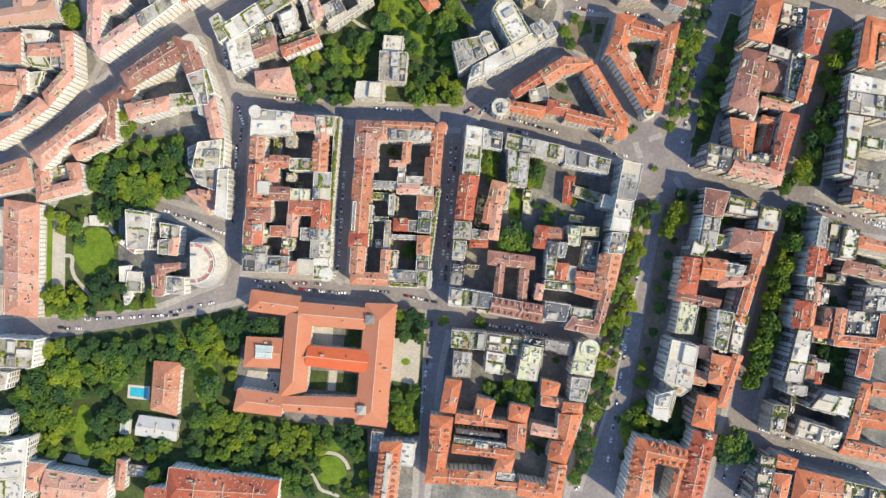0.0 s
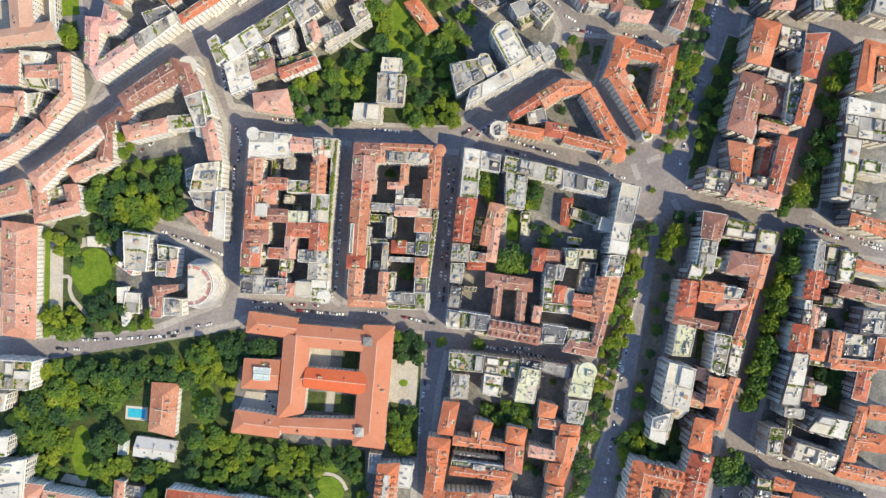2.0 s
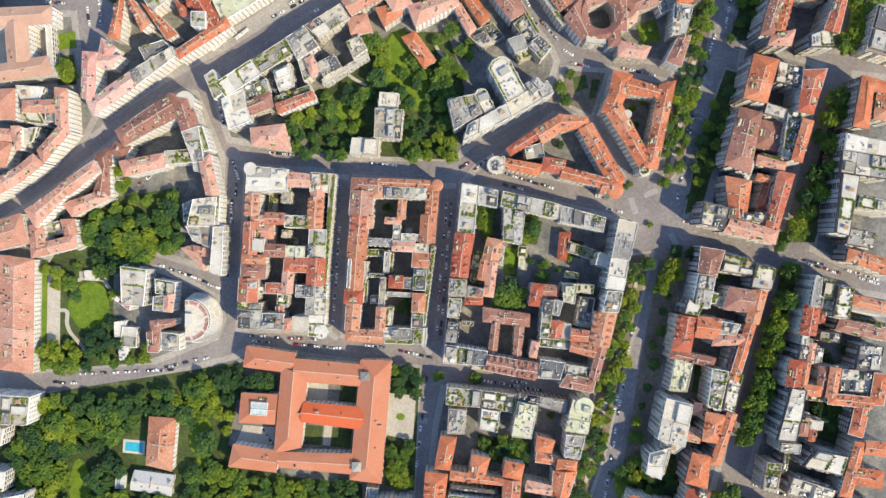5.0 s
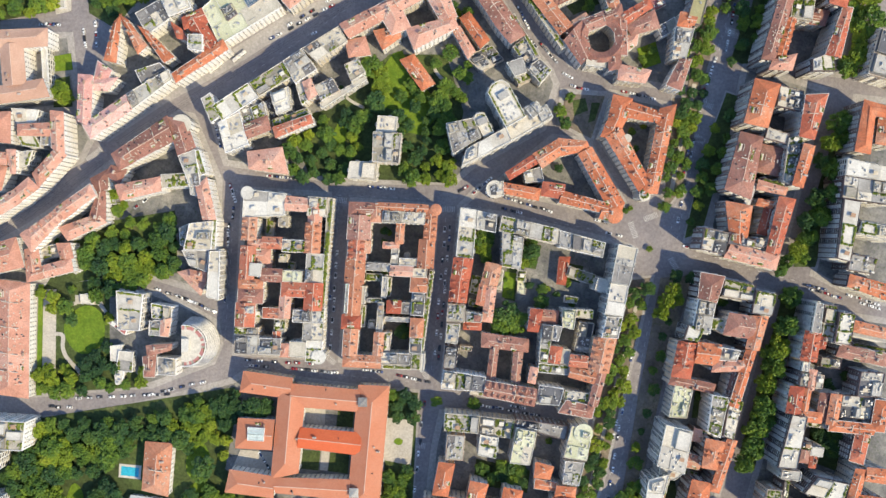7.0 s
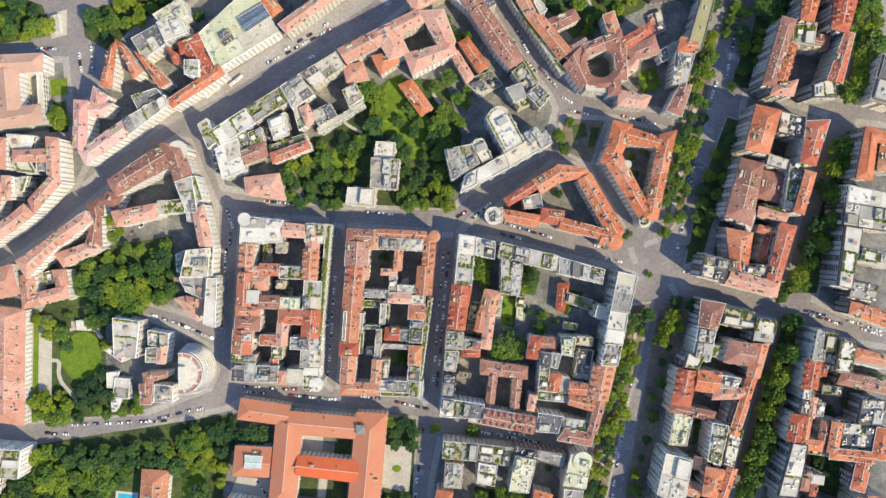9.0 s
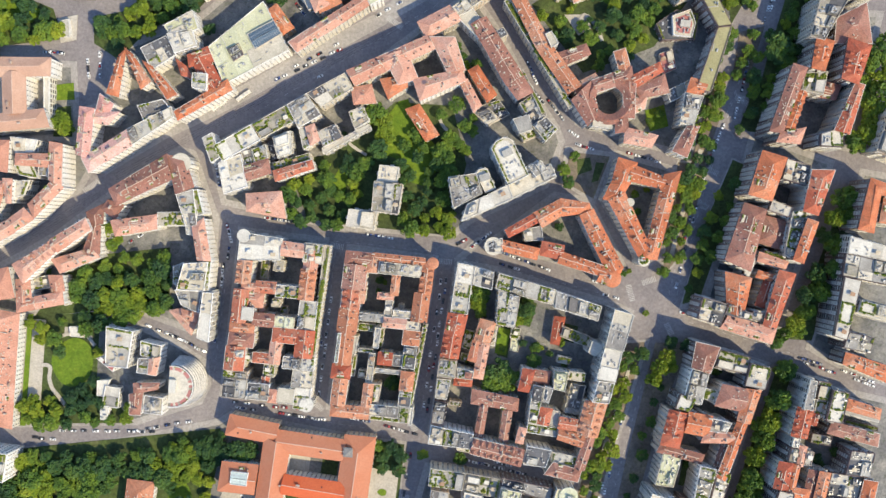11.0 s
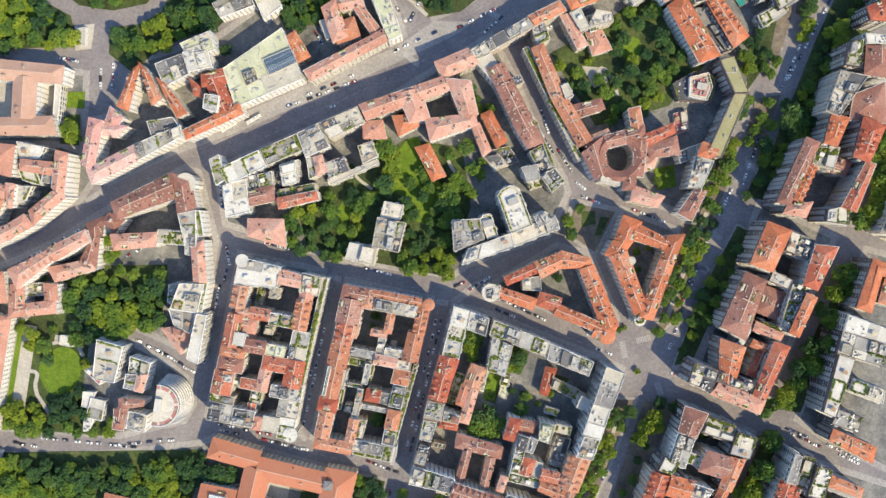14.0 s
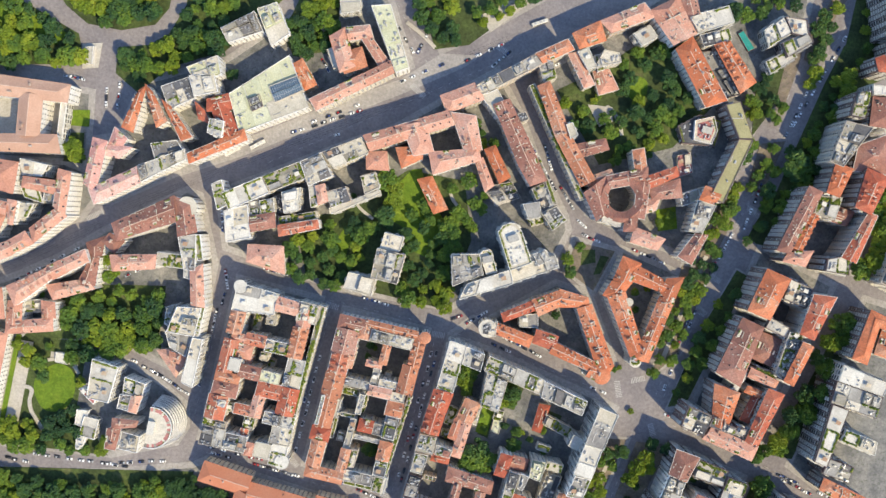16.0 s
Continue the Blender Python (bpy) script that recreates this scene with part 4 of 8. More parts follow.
def roof_clutter(kind, height, ring, top, rnd):
    """Terraces on several levels, attic rooms, planted edges and units on a flat roof."""
    if len(ring) != 4:
        odd_clutter(kind, height, ring, top, rnd)
        return
    a, b, c, d = [Vector(p) for p in ring]
    sx, sy = ((b - a).length + (c - d).length) / 2, ((d - a).length + (c - b).length) / 2
    turn = math.atan2((b - a).y, (b - a).x)
    area = sx * sy
    green = kind == "Gt"
    sh, planter, units = Bits(), Bits(), Bits()
    inner = [tuple(v) for v in offset(ring, -0.5)]
    tiles = [(0.0, 0.0, 1.0, 1.0)]
    want = 1 if kind in ("Fo", "Ft") else min(4, 1 + int(area / 150)) if kind == "Fw" else min(7, 1 + int(area / 70))
    while len(tiles) < want:
        tiles.sort(key=lambda q: -(q[2] - q[0]) * sx * (q[3] - q[1]) * sy)
        s0, t0, s1, t1 = tiles.pop(0)
        f = rnd.uniform(0.35, 0.65)
        if (s1 - s0) * sx > (t1 - t0) * sy:
            m = s0 + (s1 - s0) * f
            tiles += [(s0, t0, m, t1), (m, t0, s1, t1)]
        else:
            m = t0 + (t1 - t0) * f
            tiles += [(s0, t0, s1, m), (s0, m, s1, t1)]
    for i, (s0, t0, s1, t1) in enumerate(tiles):
        quad = [tuple(spot(inner, *q)) for q in ((s0, t0), (s1, t0), (s1, t1), (s0, t1))]
        lx, ly = (s1 - s0) * sx, (t1 - t0) * sy
        dz = rnd.choice((0.09, 0.14, 0.35, 0.6, 1.1))
        attic = min(lx, ly) > 4.5 and i and rnd.random() < (0.25 if kind in ("Fo", "Fv", "Fd", "Fw") else 0.4)
        if attic:
            dz = rnd.uniform(2.2, 3.2)
        quad = [tuple(v) for v in offset(quad, -(0.02 if not attic else rnd.uniform(0.3, min(lx, ly) * 0.18)))]
        w = Bits()
        w.prism(quad, height - 0.2, height + dz)
        code = rnd.choice(PATCHES[kind])
        if attic and rnd.random() < 0.05 and kind in ("Fg", "Fw", "Fc", "Gt"):
            part("attic", w, WALLS, top)
            r, *_ = pitched(quad, height + dz, (True, True))
            part("roof", r, TILES[rnd.choice("orcb")], top)
            continue
        room = part("attic" if attic else "roof_terrace", w, DECKS[code], top)
        if attic:
            rim = Bits()
            small = offset(quad, -0.15)
            for g in range(4):
                e, o = (g + 1) % 4, g
                rim.face((*quad[o], height + dz), (*quad[e], height + dz), (*quad[e], height + dz + 0.35), (*quad[o], height + dz + 0.35))
                rim.face((*quad[o], height + dz + 0.35), (*quad[e], height + dz + 0.35), (*small[e], height + dz + 0.35), (*small[o], height + dz + 0.35))
            part("attic_rim", rim, DECKS[rnd.choice("gwct")], room)
        elif green or rnd.random() < (0.33 if kind in ("Fg", "Fw", "Fc") else 0.0):
            edge = [tuple(v) for v in offset(quad, -0.7)]
            for g in range(4):
                if rnd.random() < 0.45:
                    continue
                p0, p1 = Vector(edge[g]), Vector(edge[(g + 1) % 4])
                L = (p1 - p0).length
                m = (p0 + p1) / 2
                planter.box(m.x, m.y, height + dz - 0.1, L, 0.8, 0.5, math.atan2((p1 - p0).y, (p1 - p0).x))
                n = int(L / 0.8)
                for q in range(n):
                    if rnd.random() < 0.85:
                        e = p0 + (p1 - p0) * ((q + rnd.random()) / n)
                        shrubs(sh, e.x, e.y, height + dz + 0.3, rnd.uniform(0.5, 1.15), rnd)
            if green:
                for _ in range(int(lx * ly / 7)):
                    e = spot(quad, rnd.uniform(0.05, 0.95), rnd.uniform(0.05, 0.95))
                    if rnd.random() < 0.6:
                        shrubs(sh, e.x, e.y, height + dz, rnd.uniform(0.5, 1.5), rnd)
        if rnd.random() < (0.3 if green else 0.5 if kind == "Fw" else 0.9):
            e, q = spot(quad, rnd.uniform(0.1, 0.5), rnd.uniform(0.1, 0.9)), rnd.uniform(1.5, max(1.6, min(lx, ly) * 0.8))
            units.box(e.x, e.y, height + dz, q, 0.32, 0.4, turn + rnd.choice((0, math.pi / 2)))
            for _ in range(rnd.randint(3, 7)):
                e = spot(quad, rnd.uniform(0.1, 0.9), rnd.uniform(0.1, 0.9))
                unit_into(units, e.x, e.y, height + dz, rnd.choice((0.6, 0.9, 1.4, 2.2)), rnd.choice((0.6, 0.8, 1.1)), rnd.uniform(0.7, 1.5), turn + rnd.choice((0, math.pi / 2)))
        if not attic and min(lx, ly) > 4 and rnd.random() < 0.3 and kind not in ("Fo", "Fv"):
            e = spot(quad, rnd.uniform(0.35, 0.65), rnd.uniform(0.35, 0.65))
            w = Bits()
            w.box(0, 0, 2.3, 3.2, 2.6, 0.12)
            for ox, oy in ((-1.5, -1.2), (1.5, -1.2), (1.5, 1.2), (-1.5, 1.2)):
                w.box(ox, oy, 0, 0.1, 0.1, 2.3)
            h = part("awning", w, AWNING, top)
            h.location, h.rotation_euler = (e.x, e.y, height + dz), (0, 0, turn)
    if planter.f:
        tagged(part("planter", planter, DECKS["t"], top), kind="stuff")
    if sh.f:
        tagged(part("shrubs", sh, SHRUB, top), "green terrace shrubs", kind="stuff")
    if units.f:
        tagged(part("roof_unit", units, METAL, top), "ventilation and cooling units", kind="stuff")


# ---- trees ----
def crown_mesh(seed):
    """Hundreds of small leaf clumps over a dome and the lobes round it; the radius is 1."""
    rnd = random.Random(seed)
    b = Bits()
    lobes = [(Vector((rnd.uniform(-0.08, 0.08), rnd.uniform(-0.08, 0.08), rnd.uniform(0.7, 0.95))), rnd.uniform(0.5, 0.62))]
    for i in range(12):
        a = i * 2.4 + rnd.uniform(-0.3, 0.3)
        o = rnd.uniform(0.34, 0.76)
        lobes.append((Vector((o * math.cos(a), o * math.sin(a), rnd.uniform(0.95, 1.15) - 0.75 * o * o)), rnd.uniform(0.2, 0.36) * (1.15 - 0.4 * o)))
    for c, r in lobes:
        for _ in range(int(190 * r / 0.62 * r / 0.62) + 14):
            d = Vector((rnd.gauss(0, 1), rnd.gauss(0, 1), rnd.gauss(0.45, 0.9))).normalized()
            p = c + d * r * rnd.uniform(0.72, 1.12)
            s = rnd.uniform(0.06, 0.145)
            x = d.cross(Vector((rnd.gauss(0, 1), rnd.gauss(0, 1), rnd.gauss(0, 1)))).normalized()
            y = d.cross(x)
            tip = p + d * s * 0.45
            ring = [p + (x * math.cos(k * 2.0944 + 0.4) + y * math.sin(k * 2.0944 + 0.4)) * s * rnd.uniform(0.8, 1.4) - d * s * 0.25 for k in range(3)]
            for k in range(3):
                b.face(ring[k], ring[(k + 1) % 3], tip)
    return b


def trunk_mesh(seed):
    rnd = random.Random(seed)
    b = Bits()

    def limb(p, q, r0, r1):
        d = (q - p).normalized()
        x = d.orthogonal().normalized()
        y = d.cross(x)
        k = 6
        lo = [p + (x * math.cos(i * 6.283 / k) + y * math.sin(i * 6.283 / k)) * r0 for i in range(k)]
        hi = [q + (x * math.cos(i * 6.283 / k) + y * math.sin(i * 6.283 / k)) * r1 for i in range(k)]
        for i in range(k):
            b.face(lo[i], lo[(i + 1) % k], hi[(i + 1) % k], hi[i])

    fork = Vector((0.02, 0.0, 0.45))
    limb(Vector((0, 0, -0.3)), fork, 0.075, 0.05)
    for i in range(5):
        a = i * 1.257 + rnd.uniform(-0.3, 0.3)
        limb(fork, Vector((0.5 * math.cos(a), 0.5 * math.sin(a), rnd.uniform(0.8, 1.1))), 0.04, 0.012)
    return b.data("trunk", BARK)


SHAPES = [crown_mesh(50 + i) for i in range(8)]
CROWNS = [[b.data("crown", m) for b in SHAPES] for m in LEAVES]
TRUNKS = [trunk_mesh(80 + i) for i in range(3)]
COUNT = [0]


def tone_at(x, y, rnd):
    """Kinds of tree stand in loose groups: dark, middle or bright leaves."""
    f = math.sin(x * 0.11 + 1.3 * math.sin(y * 0.07)) + math.sin(y * 0.13 + x * 0.05) + rnd.uniform(-1.3, 1.3)
    return 0 if f < -0.55 else (1 if f < 1.0 else 2)


def tree(x, y, r, tone=None, tall=1.0, label="broad-leaved green tree with a full crown"):
    COUNT[0] += 1
    rnd = random.Random(7000 + COUNT[0])
    r *= 1.12 if r >= 4 else 1.0
    top = tagged(new("tree"), label, "tree", "garden and street trees")
    top.location = (x, y, -0.1)
    top.rotation_euler = (0, 0, rnd.uniform(0, 6.28))
    high = rnd.uniform(0.85, 1.15) * tall
    t = new("trunk", rnd.choice(TRUNKS))
    c = new("crown", rnd.choice(CROWNS[tone_at(x, y, rnd) if tone is None else tone]))
    for o in (t, c):
        o.parent = top
        o.scale = (r, r * rnd.uniform(0.88, 1.1), r * high)
        o.location = (0, 0, 0.3 * r * high)
    return top


def scatter(gap, ring):
    """Places over a plot, no two nearer than the gap and none in a house."""
    rnd = random.Random(int(abs(ring[0][0] * 13 + ring[0][1] * 7)))
    xs, ys = [p[0] for p in ring], [p[1] for p in ring]
    put = []
    for _ in range(int((max(xs) - min(xs)) * (max(ys) - min(ys)) / gap * 2)):
        p = (rnd.uniform(min(xs), max(xs)), rnd.uniform(min(ys), max(ys)))
        if inside(p, ring) and all((p[0] - q[0]) ** 2 + (p[1] - q[1]) ** 2 > gap * gap * 0.72 for q in put) and not any(inside(p, r) for _, h, r, _, _ in HOUSES) and not any(inside(p, r) for r in OPEN):
            put.append(p)
    return put, rnd


def row_of_trees(gap, r0, r1, *ring):
    put, rnd = scatter(gap, ring)
    for p in put:
        tree(*p, rnd.uniform(r0, r1))


def triangles(me):
    v = np.empty(len(me.vertices) * 3)
    me.vertices.foreach_get("co", v)
    me.calc_loop_triangles()
    f = np.empty(len(me.loop_triangles) * 3, dtype=np.int32)
    me.loop_triangles.foreach_get("vertices", f)
    return v.reshape(-1, 3)[f]


SOLID = []


def grove(gap, r0, r1, *ring):
    """A wood too dense to count: all its trees in one mesh."""
    if not SOLID:
        SOLID.extend([[triangles(m) for m in CROWNS[0]], [triangles(m) for m in TRUNKS]])
    put, rnd = scatter(gap, ring)
    soup, kinds = [], []
    for x, y in put:
        r, a, high = rnd.uniform(r0, r1) * rnd.choice((0.9, 1.1, 1.15, 1.3)), rnd.uniform(0, 6.28), rnd.uniform(0.85, 1.25)
        tone = tone_at(x, y, rnd)
        turn = np.array(((math.cos(a), -math.sin(a), 0), (math.sin(a), math.cos(a), 0), (0, 0, high)))
        for k, pool_ in enumerate(SOLID):
            t = rnd.choice(pool_) @ turn.T * r + np.array((x, y, 0.1 + 0.3 * r))
            soup.append(t)
            kinds.append(np.full(len(t) // 3, 3 if k else tone, dtype=np.int32))
    if not soup:
        return
    v, kind = np.concatenate(soup), np.concatenate(kinds)
    me = bpy.data.meshes.new("grove")
    n = len(v)
    me.vertices.add(n)
    me.vertices.foreach_set("co", v.ravel())
    me.loops.add(n)
    me.loops.foreach_set("vertex_index", np.arange(n, dtype=np.int32))
    me.polygons.add(n // 3)
    me.polygons.foreach_set("loop_start", np.arange(0, n, 3, dtype=np.int32))
    for m in LEAVES:
        me.materials.append(m)
    me.materials.append(BARK)
    me.polygons.foreach_set("material_index", kind)
    me.update()
    me.validate()
    tagged(new("grove", me), "dense green garden trees with mingled crowns", "trees", kind="stuff")


# ---- vehicles ----
def shell(stations, mat, name):
    """A body lofted through cross-sections: x, half width, bottom, shoulder, top, half width at the top."""
    b = Bits()
    rings = []
    for x, w, z0, zs, z1, wt in stations:
        rings.append([(x, -w, z0), (x, -w, zs), (x, -wt, z1), (x, wt, z1), (x, w, zs), (x, w, z0)])
    for p, q in zip(rings, rings[1:]):
        for i in range(6):
            j = (i + 1) % 6
            b.face(p[i], q[i], q[j], p[j])
    b.face(*rings[0])
    b.face(*rings[-1][::-1])
    return b.data(name, mat)


def wheel_into(b, x, y, r):
    k = 10
    a = [(x + r * math.cos(i * 6.283 / k), y - 0.1, r + r * math.sin(i * 6.283 / k)) for i in range(k)]
    c = [(px, y + 0.1, z) for px, _, z in a]
    for i in range(k):
        j = (i + 1) % k
        b.face(a[i], a[j], c[j], c[i])
    b.face(*a[::-1])
    b.face(*c)


def wheels(xs, ys, r):
    b = Bits()
    for x in xs:
        for y in ys:
            wheel_into(b, x, y, r)
    return b.data("wheels", RUBBER)


CAR_WHEELS = wheels((-1.35, 1.35), (-0.8, 0.8), 0.32)
BUS_WHEELS = wheels((-3.6, 3.6), (-1.1, 1.1), 0.48)
CAR_BODY = shell([(-2.15, 0.72, 0.35, 0.6, 0.75, 0.66), (-2.0, 0.86, 0.25, 0.75, 0.92, 0.76), (-1.2, 0.9, 0.22, 0.8, 0.98, 0.78), (0.9, 0.9, 0.22, 0.8, 0.98, 0.78), (1.9, 0.86, 0.25, 0.7, 0.82, 0.72), (2.15, 0.7, 0.35, 0.55, 0.66, 0.6)], CAR_PAINT, "body")
CAR_GLASS = shell([(-1.75, 0.72, 0.9, 0.95, 0.98, 0.68), (-1.2, 0.72, 0.9, 1.2, 1.38, 0.58), (0.1, 0.72, 0.9, 1.2, 1.4, 0.58), (0.95, 0.7, 0.88, 0.92, 0.98, 0.66)], GLASS, "window")
CAR_ROOF = shell([(-1.25, 0.58, 1.36, 1.39, 1.42, 0.55), (-0.5, 0.6, 1.38, 1.43, 1.47, 0.56), (0.12, 0.58, 1.36, 1.4, 1.44, 0.54)], CAR_PAINT, "roof")


def make_car():
    top = tagged(new("car", CAR_BODY), "parked or driving passenger car on the street", "car", "cars in the streets")
    for name, me in (("window", CAR_GLASS), ("roof", CAR_ROOF), ("wheels", CAR_WHEELS)):
        o = new(name, me)
        o.parent = top
    return top


FIRST = []


def car(x, y, turn):
    if any(inside((x, y), r) for _, _, r, _, _ in HOUSES):
        return
    m = pose(x, y, 0.03, 0, 0, turn)
    if FIRST:
        copy_thing(FIRST[0], m)
    else:
        FIRST.append(make_car())
        FIRST[0].matrix_basis = m


def cars(x0, y0, x1, y1, n):
    rnd = random.Random(int(abs(x0 * 31 + y0 * 17)))
    turn = math.degrees(math.atan2(y1 - y0, x1 - x0))
    for i in range(n):
        f = (i + 0.5 + rnd.uniform(-0.22, 0.22)) / n
        car(x0 + (x1 - x0) * f + rnd.uniform(-0.3, 0.3), y0 + (y1 - y0) * f + rnd.uniform(-0.3, 0.3), turn + rnd.choice((0, 180)) + rnd.uniform(-3, 3))


def bus(x0, y0, x1, y1):
    top = tagged(new("bus"), "white city bus on the avenue", "bus")
    top.location = ((x0 + x1) / 2, (y0 + y1) / 2, 0.03)
    top.rotation_euler = (0, 0, math.atan2(y1 - y0, x1 - x0))
    part("body", shell([(-5.6, 1.15, 0.4, 2.6, 2.95, 1.0), (-5.3, 1.25, 0.35, 2.75, 3.05, 1.1), (5.2, 1.25, 0.35, 2.75, 3.05, 1.1), (5.6, 1.15, 0.4, 2.5, 2.9, 1.0)], WHITE_WALLS, "body"), None, top)
    b = Bits()
    for x in (-3.2, 0.5, 3.0):
        b.box(x, 0, 3.0, 1.6, 1.2, 0.25)
    part("roof_unit", b, METAL, top)
    b = Bits()
    b.box(0, 0, 1.3, 10.2, 2.56, 1.0)
    part("window", b, GLASS, top)
    part("wheels", BUS_WHEELS, None, top)


# plans of the houses: kind of roof, height of the eaves, corners
# western block of the three between the long streets
house("Tm", 22, (-132.4, 62.2), (-122.8, 61.9), (-122.0, 76.8), (-131.5, 77.1), dormers=True)
house("Tc", 22, (-87.2, 74.3), (-78.4, 74.0), (-77.7, 86.2), (-86.5, 86.5))
house("Fc", 14, (-108.9, 71.1), (-101.9, 70.9), (-101.5, 78.6), (-108.5, 78.8))
house("Tc", 21, (-128.2, 56.9), (-118.6, 56.5), (-118.3, 61.9), (-127.9, 62.2))
house("Tm", 22, (-89.9, 53.7), (-79.6, 53.3), (-78.4, 73.2), (-88.7, 73.5), dormers=True)
house("Tr", 21, (-118.7, 56.5), (-105.7, 56.1), (-105.3, 63.4), (-118.3, 63.8))
house("Fg", 21, (-105.4, 53.9), (-89.3, 53.4), (-88.8, 61.8), (-104.9, 62.4))
house("Tr", 22, (-133.9, 35.8), (-124.3, 35.5), (-123.1, 57.3), (-132.6, 57.6))
house("Fw", 24, (-126.9, 37.5), (-118.9, 37.2), (-118.4, 46.0), (-126.4, 46.3))
house("Tc", 20, (-124.0, 46.5), (-113.7, 46.2), (-113.1, 56.1), (-123.4, 56.5))
house("Tb", 15, (-119.4, 42.5), (-113.6, 42.3), (-113.2, 48.5), (-119.0, 48.7))
house("Fc", 17, (-108.2, 46.9), (-102.4, 46.7), (-102.1, 52.1), (-107.9, 52.3))
house("Fg", 22, (-89.4, 33.0), (-77.2, 32.6), (-76.1, 52.5), (-88.3, 52.9))
house("Tb", 22, (-119.3, 34.0), (-105.5, 33.5), (-105.1, 41.9), (-118.8, 42.4))
house("Fv", 22, (-104.7, 33.7), (-91.4, 33.2), (-90.9, 40.9), (-104.3, 41.4))
house("Tr", 22, (-105.6, 23.7), (-89.9, 23.2), (-89.4, 32.8), (-105.0, 33.3))
house("Tr", 22.5, (-89.9, 14.7), (-78.0, 14.3), (-77.0, 32.3), (-88.8, 32.7))
house("Tc", 21, (-107.2, 9.1), (-99.9, 8.8), (-99.1, 23.8), (-106.3, 24.0))
house("Tm", 22, (-134.4, 29.0), (-118.4, 28.4), (-118.0, 34.5), (-134.1, 35.1))
house("Tb", 22, (-135.0, 19.4), (-118.2, 18.8), (-117.6, 28.4), (-134.4, 29.0))
house("Tr", 22, (-136.8, 3.7), (-123.8, 3.2), (-123.0, 18.5), (-135.9, 19.0))
house("Fw", 24, (-129.3, 12.3), (-124.0, 12.2), (-123.7, 16.7), (-129.0, 16.9))
house("Tr", 20, (-118.3, 8.9), (-107.6, 8.6), (-107.2, 15.1), (-118.0, 15.5))
house("Gt", 16, (-124.1, 8.5), (-119.4, 8.3), (-119.1, 14.1), (-123.7, 14.3))
house("Fg", 22, (-97.8, 6.2), (-77.2, 5.5), (-76.7, 13.9), (-97.3, 14.6))
house("Fg", 22, (-91.1, -6.1), (-76.9, -6.5), (-76.3, 5.3), (-90.4, 5.8))
house("Gt", 18, (-111.1, -0.9), (-103.5, -1.1), (-102.9, 7.7), (-110.6, 8.0))
house("Tr", 18, (-111.7, -6.7), (-106.7, -6.8), (-106.4, -1.0), (-111.4, -0.9))
house("Gt", 21, (-137.2, -2.6), (-121.1, -3.1), (-120.8, 2.2), (-136.9, 2.8))
house("Fg", 22, (-137.4, -15.5), (-121.3, -16.0), (-120.6, -3.0), (-136.7, -2.4))
house("Fg", 22, (-120.9, -15.8), (-105.9, -16.3), (-105.3, -5.2), (-120.2, -4.7))
house("Tc", 22, (-105.8, -17.2), (-100.0, -17.4), (-99.6, -9.0), (-105.3, -8.8))
house("Fw", 22, (-100.2, -17.2), (-88.7, -17.6), (-88.1, -7.3), (-99.6, -6.9))
house("Fw", 22, (-88.9, -20.6), (-78.2, -21.0), (-77.4, -6.4), (-88.1, -6.0))
house("Gt", 6, (-118.9, 64.8), (-113.5, 64.6), (-112.6, 79.8), (-118.1, 80.0))
house("Fg", 5, (-103.9, 41.7), (-98.8, 41.5), (-98.5, 46.6), (-103.6, 46.8))
# middle block
house("Tb", 22, (-59.6, 79.0), (-42.4, 78.3), (-41.8, 87.1), (-59.0, 87.8))
house("Tb", 22, (-60.8, 63.0), (-45.5, 62.3), (-44.5, 78.4), (-59.7, 79.0))
house("Tm", 22, (-45.1, 74.5), (-37.5, 74.2), (-36.9, 83.7), (-44.5, 84.1))
house("Tm", 22, (-41.4, 82.6), (-6.2, 81.0), (-5.9, 86.0), (-41.1, 87.5))
house("Fg", 23, (-36.9, 74.2), (-7.9, 72.9), (-7.4, 80.9), (-36.4, 82.2))
house("Tm", 22, (-8.8, 62.9), (-0.8, 62.5), (0.6, 83.5), (-7.4, 83.9), dormers=True)
house("Tm", 21, (-27.9, 60.1), (-22.9, 59.9), (-22.0, 74.4), (-26.9, 74.6))
house("Tc", 20, (-36.4, 57.0), (-26.0, 56.5), (-25.8, 60.3), (-36.1, 60.8))
house("Fg", 20, (-31.4, 45.9), (-26.4, 45.6), (-25.7, 56.4), (-30.7, 56.6))
house("Fg", 21, (-25.6, 45.2), (-12.2, 44.6), (-11.9, 49.5), (-25.3, 50.1))
house("Tm", 22, (-12.8, 43.7), (-2.4, 43.3), (-1.2, 62.0), (-11.5, 62.5))
house("Tr", 22, (-60.6, 49.2), (-48.3, 48.7), (-47.5, 62.1), (-59.7, 62.6), dormers=True)
house("Tm", 21, (-51.9, 53.8), (-45.4, 53.5), (-44.5, 67.7), (-51.0, 68.0))
house("Fg", 21, (-48.6, 41.6), (-31.4, 40.8), (-31.0, 46.2), (-48.2, 47.0))
house("Tm", 22, (-62.2, 33.2), (-49.6, 32.6), (-48.5, 48.3), (-61.2, 48.8))
house("Tc", 22, (-31.4, 38.3), (-16.5, 37.6), (-16.0, 44.1), (-30.9, 44.8))
house("Fg", 22, (-16.0, 37.2), (-6.5, 36.8), (-6.1, 42.9), (-15.6, 43.3))
house("Gt", 14, (-48.7, 34.3), (-37.5, 33.8), (-37.1, 38.8), (-48.4, 39.3))
house("Fw", 20, (-37.7, 23.6), (-33.8, 23.4), (-32.9, 37.2), (-36.8, 37.4))
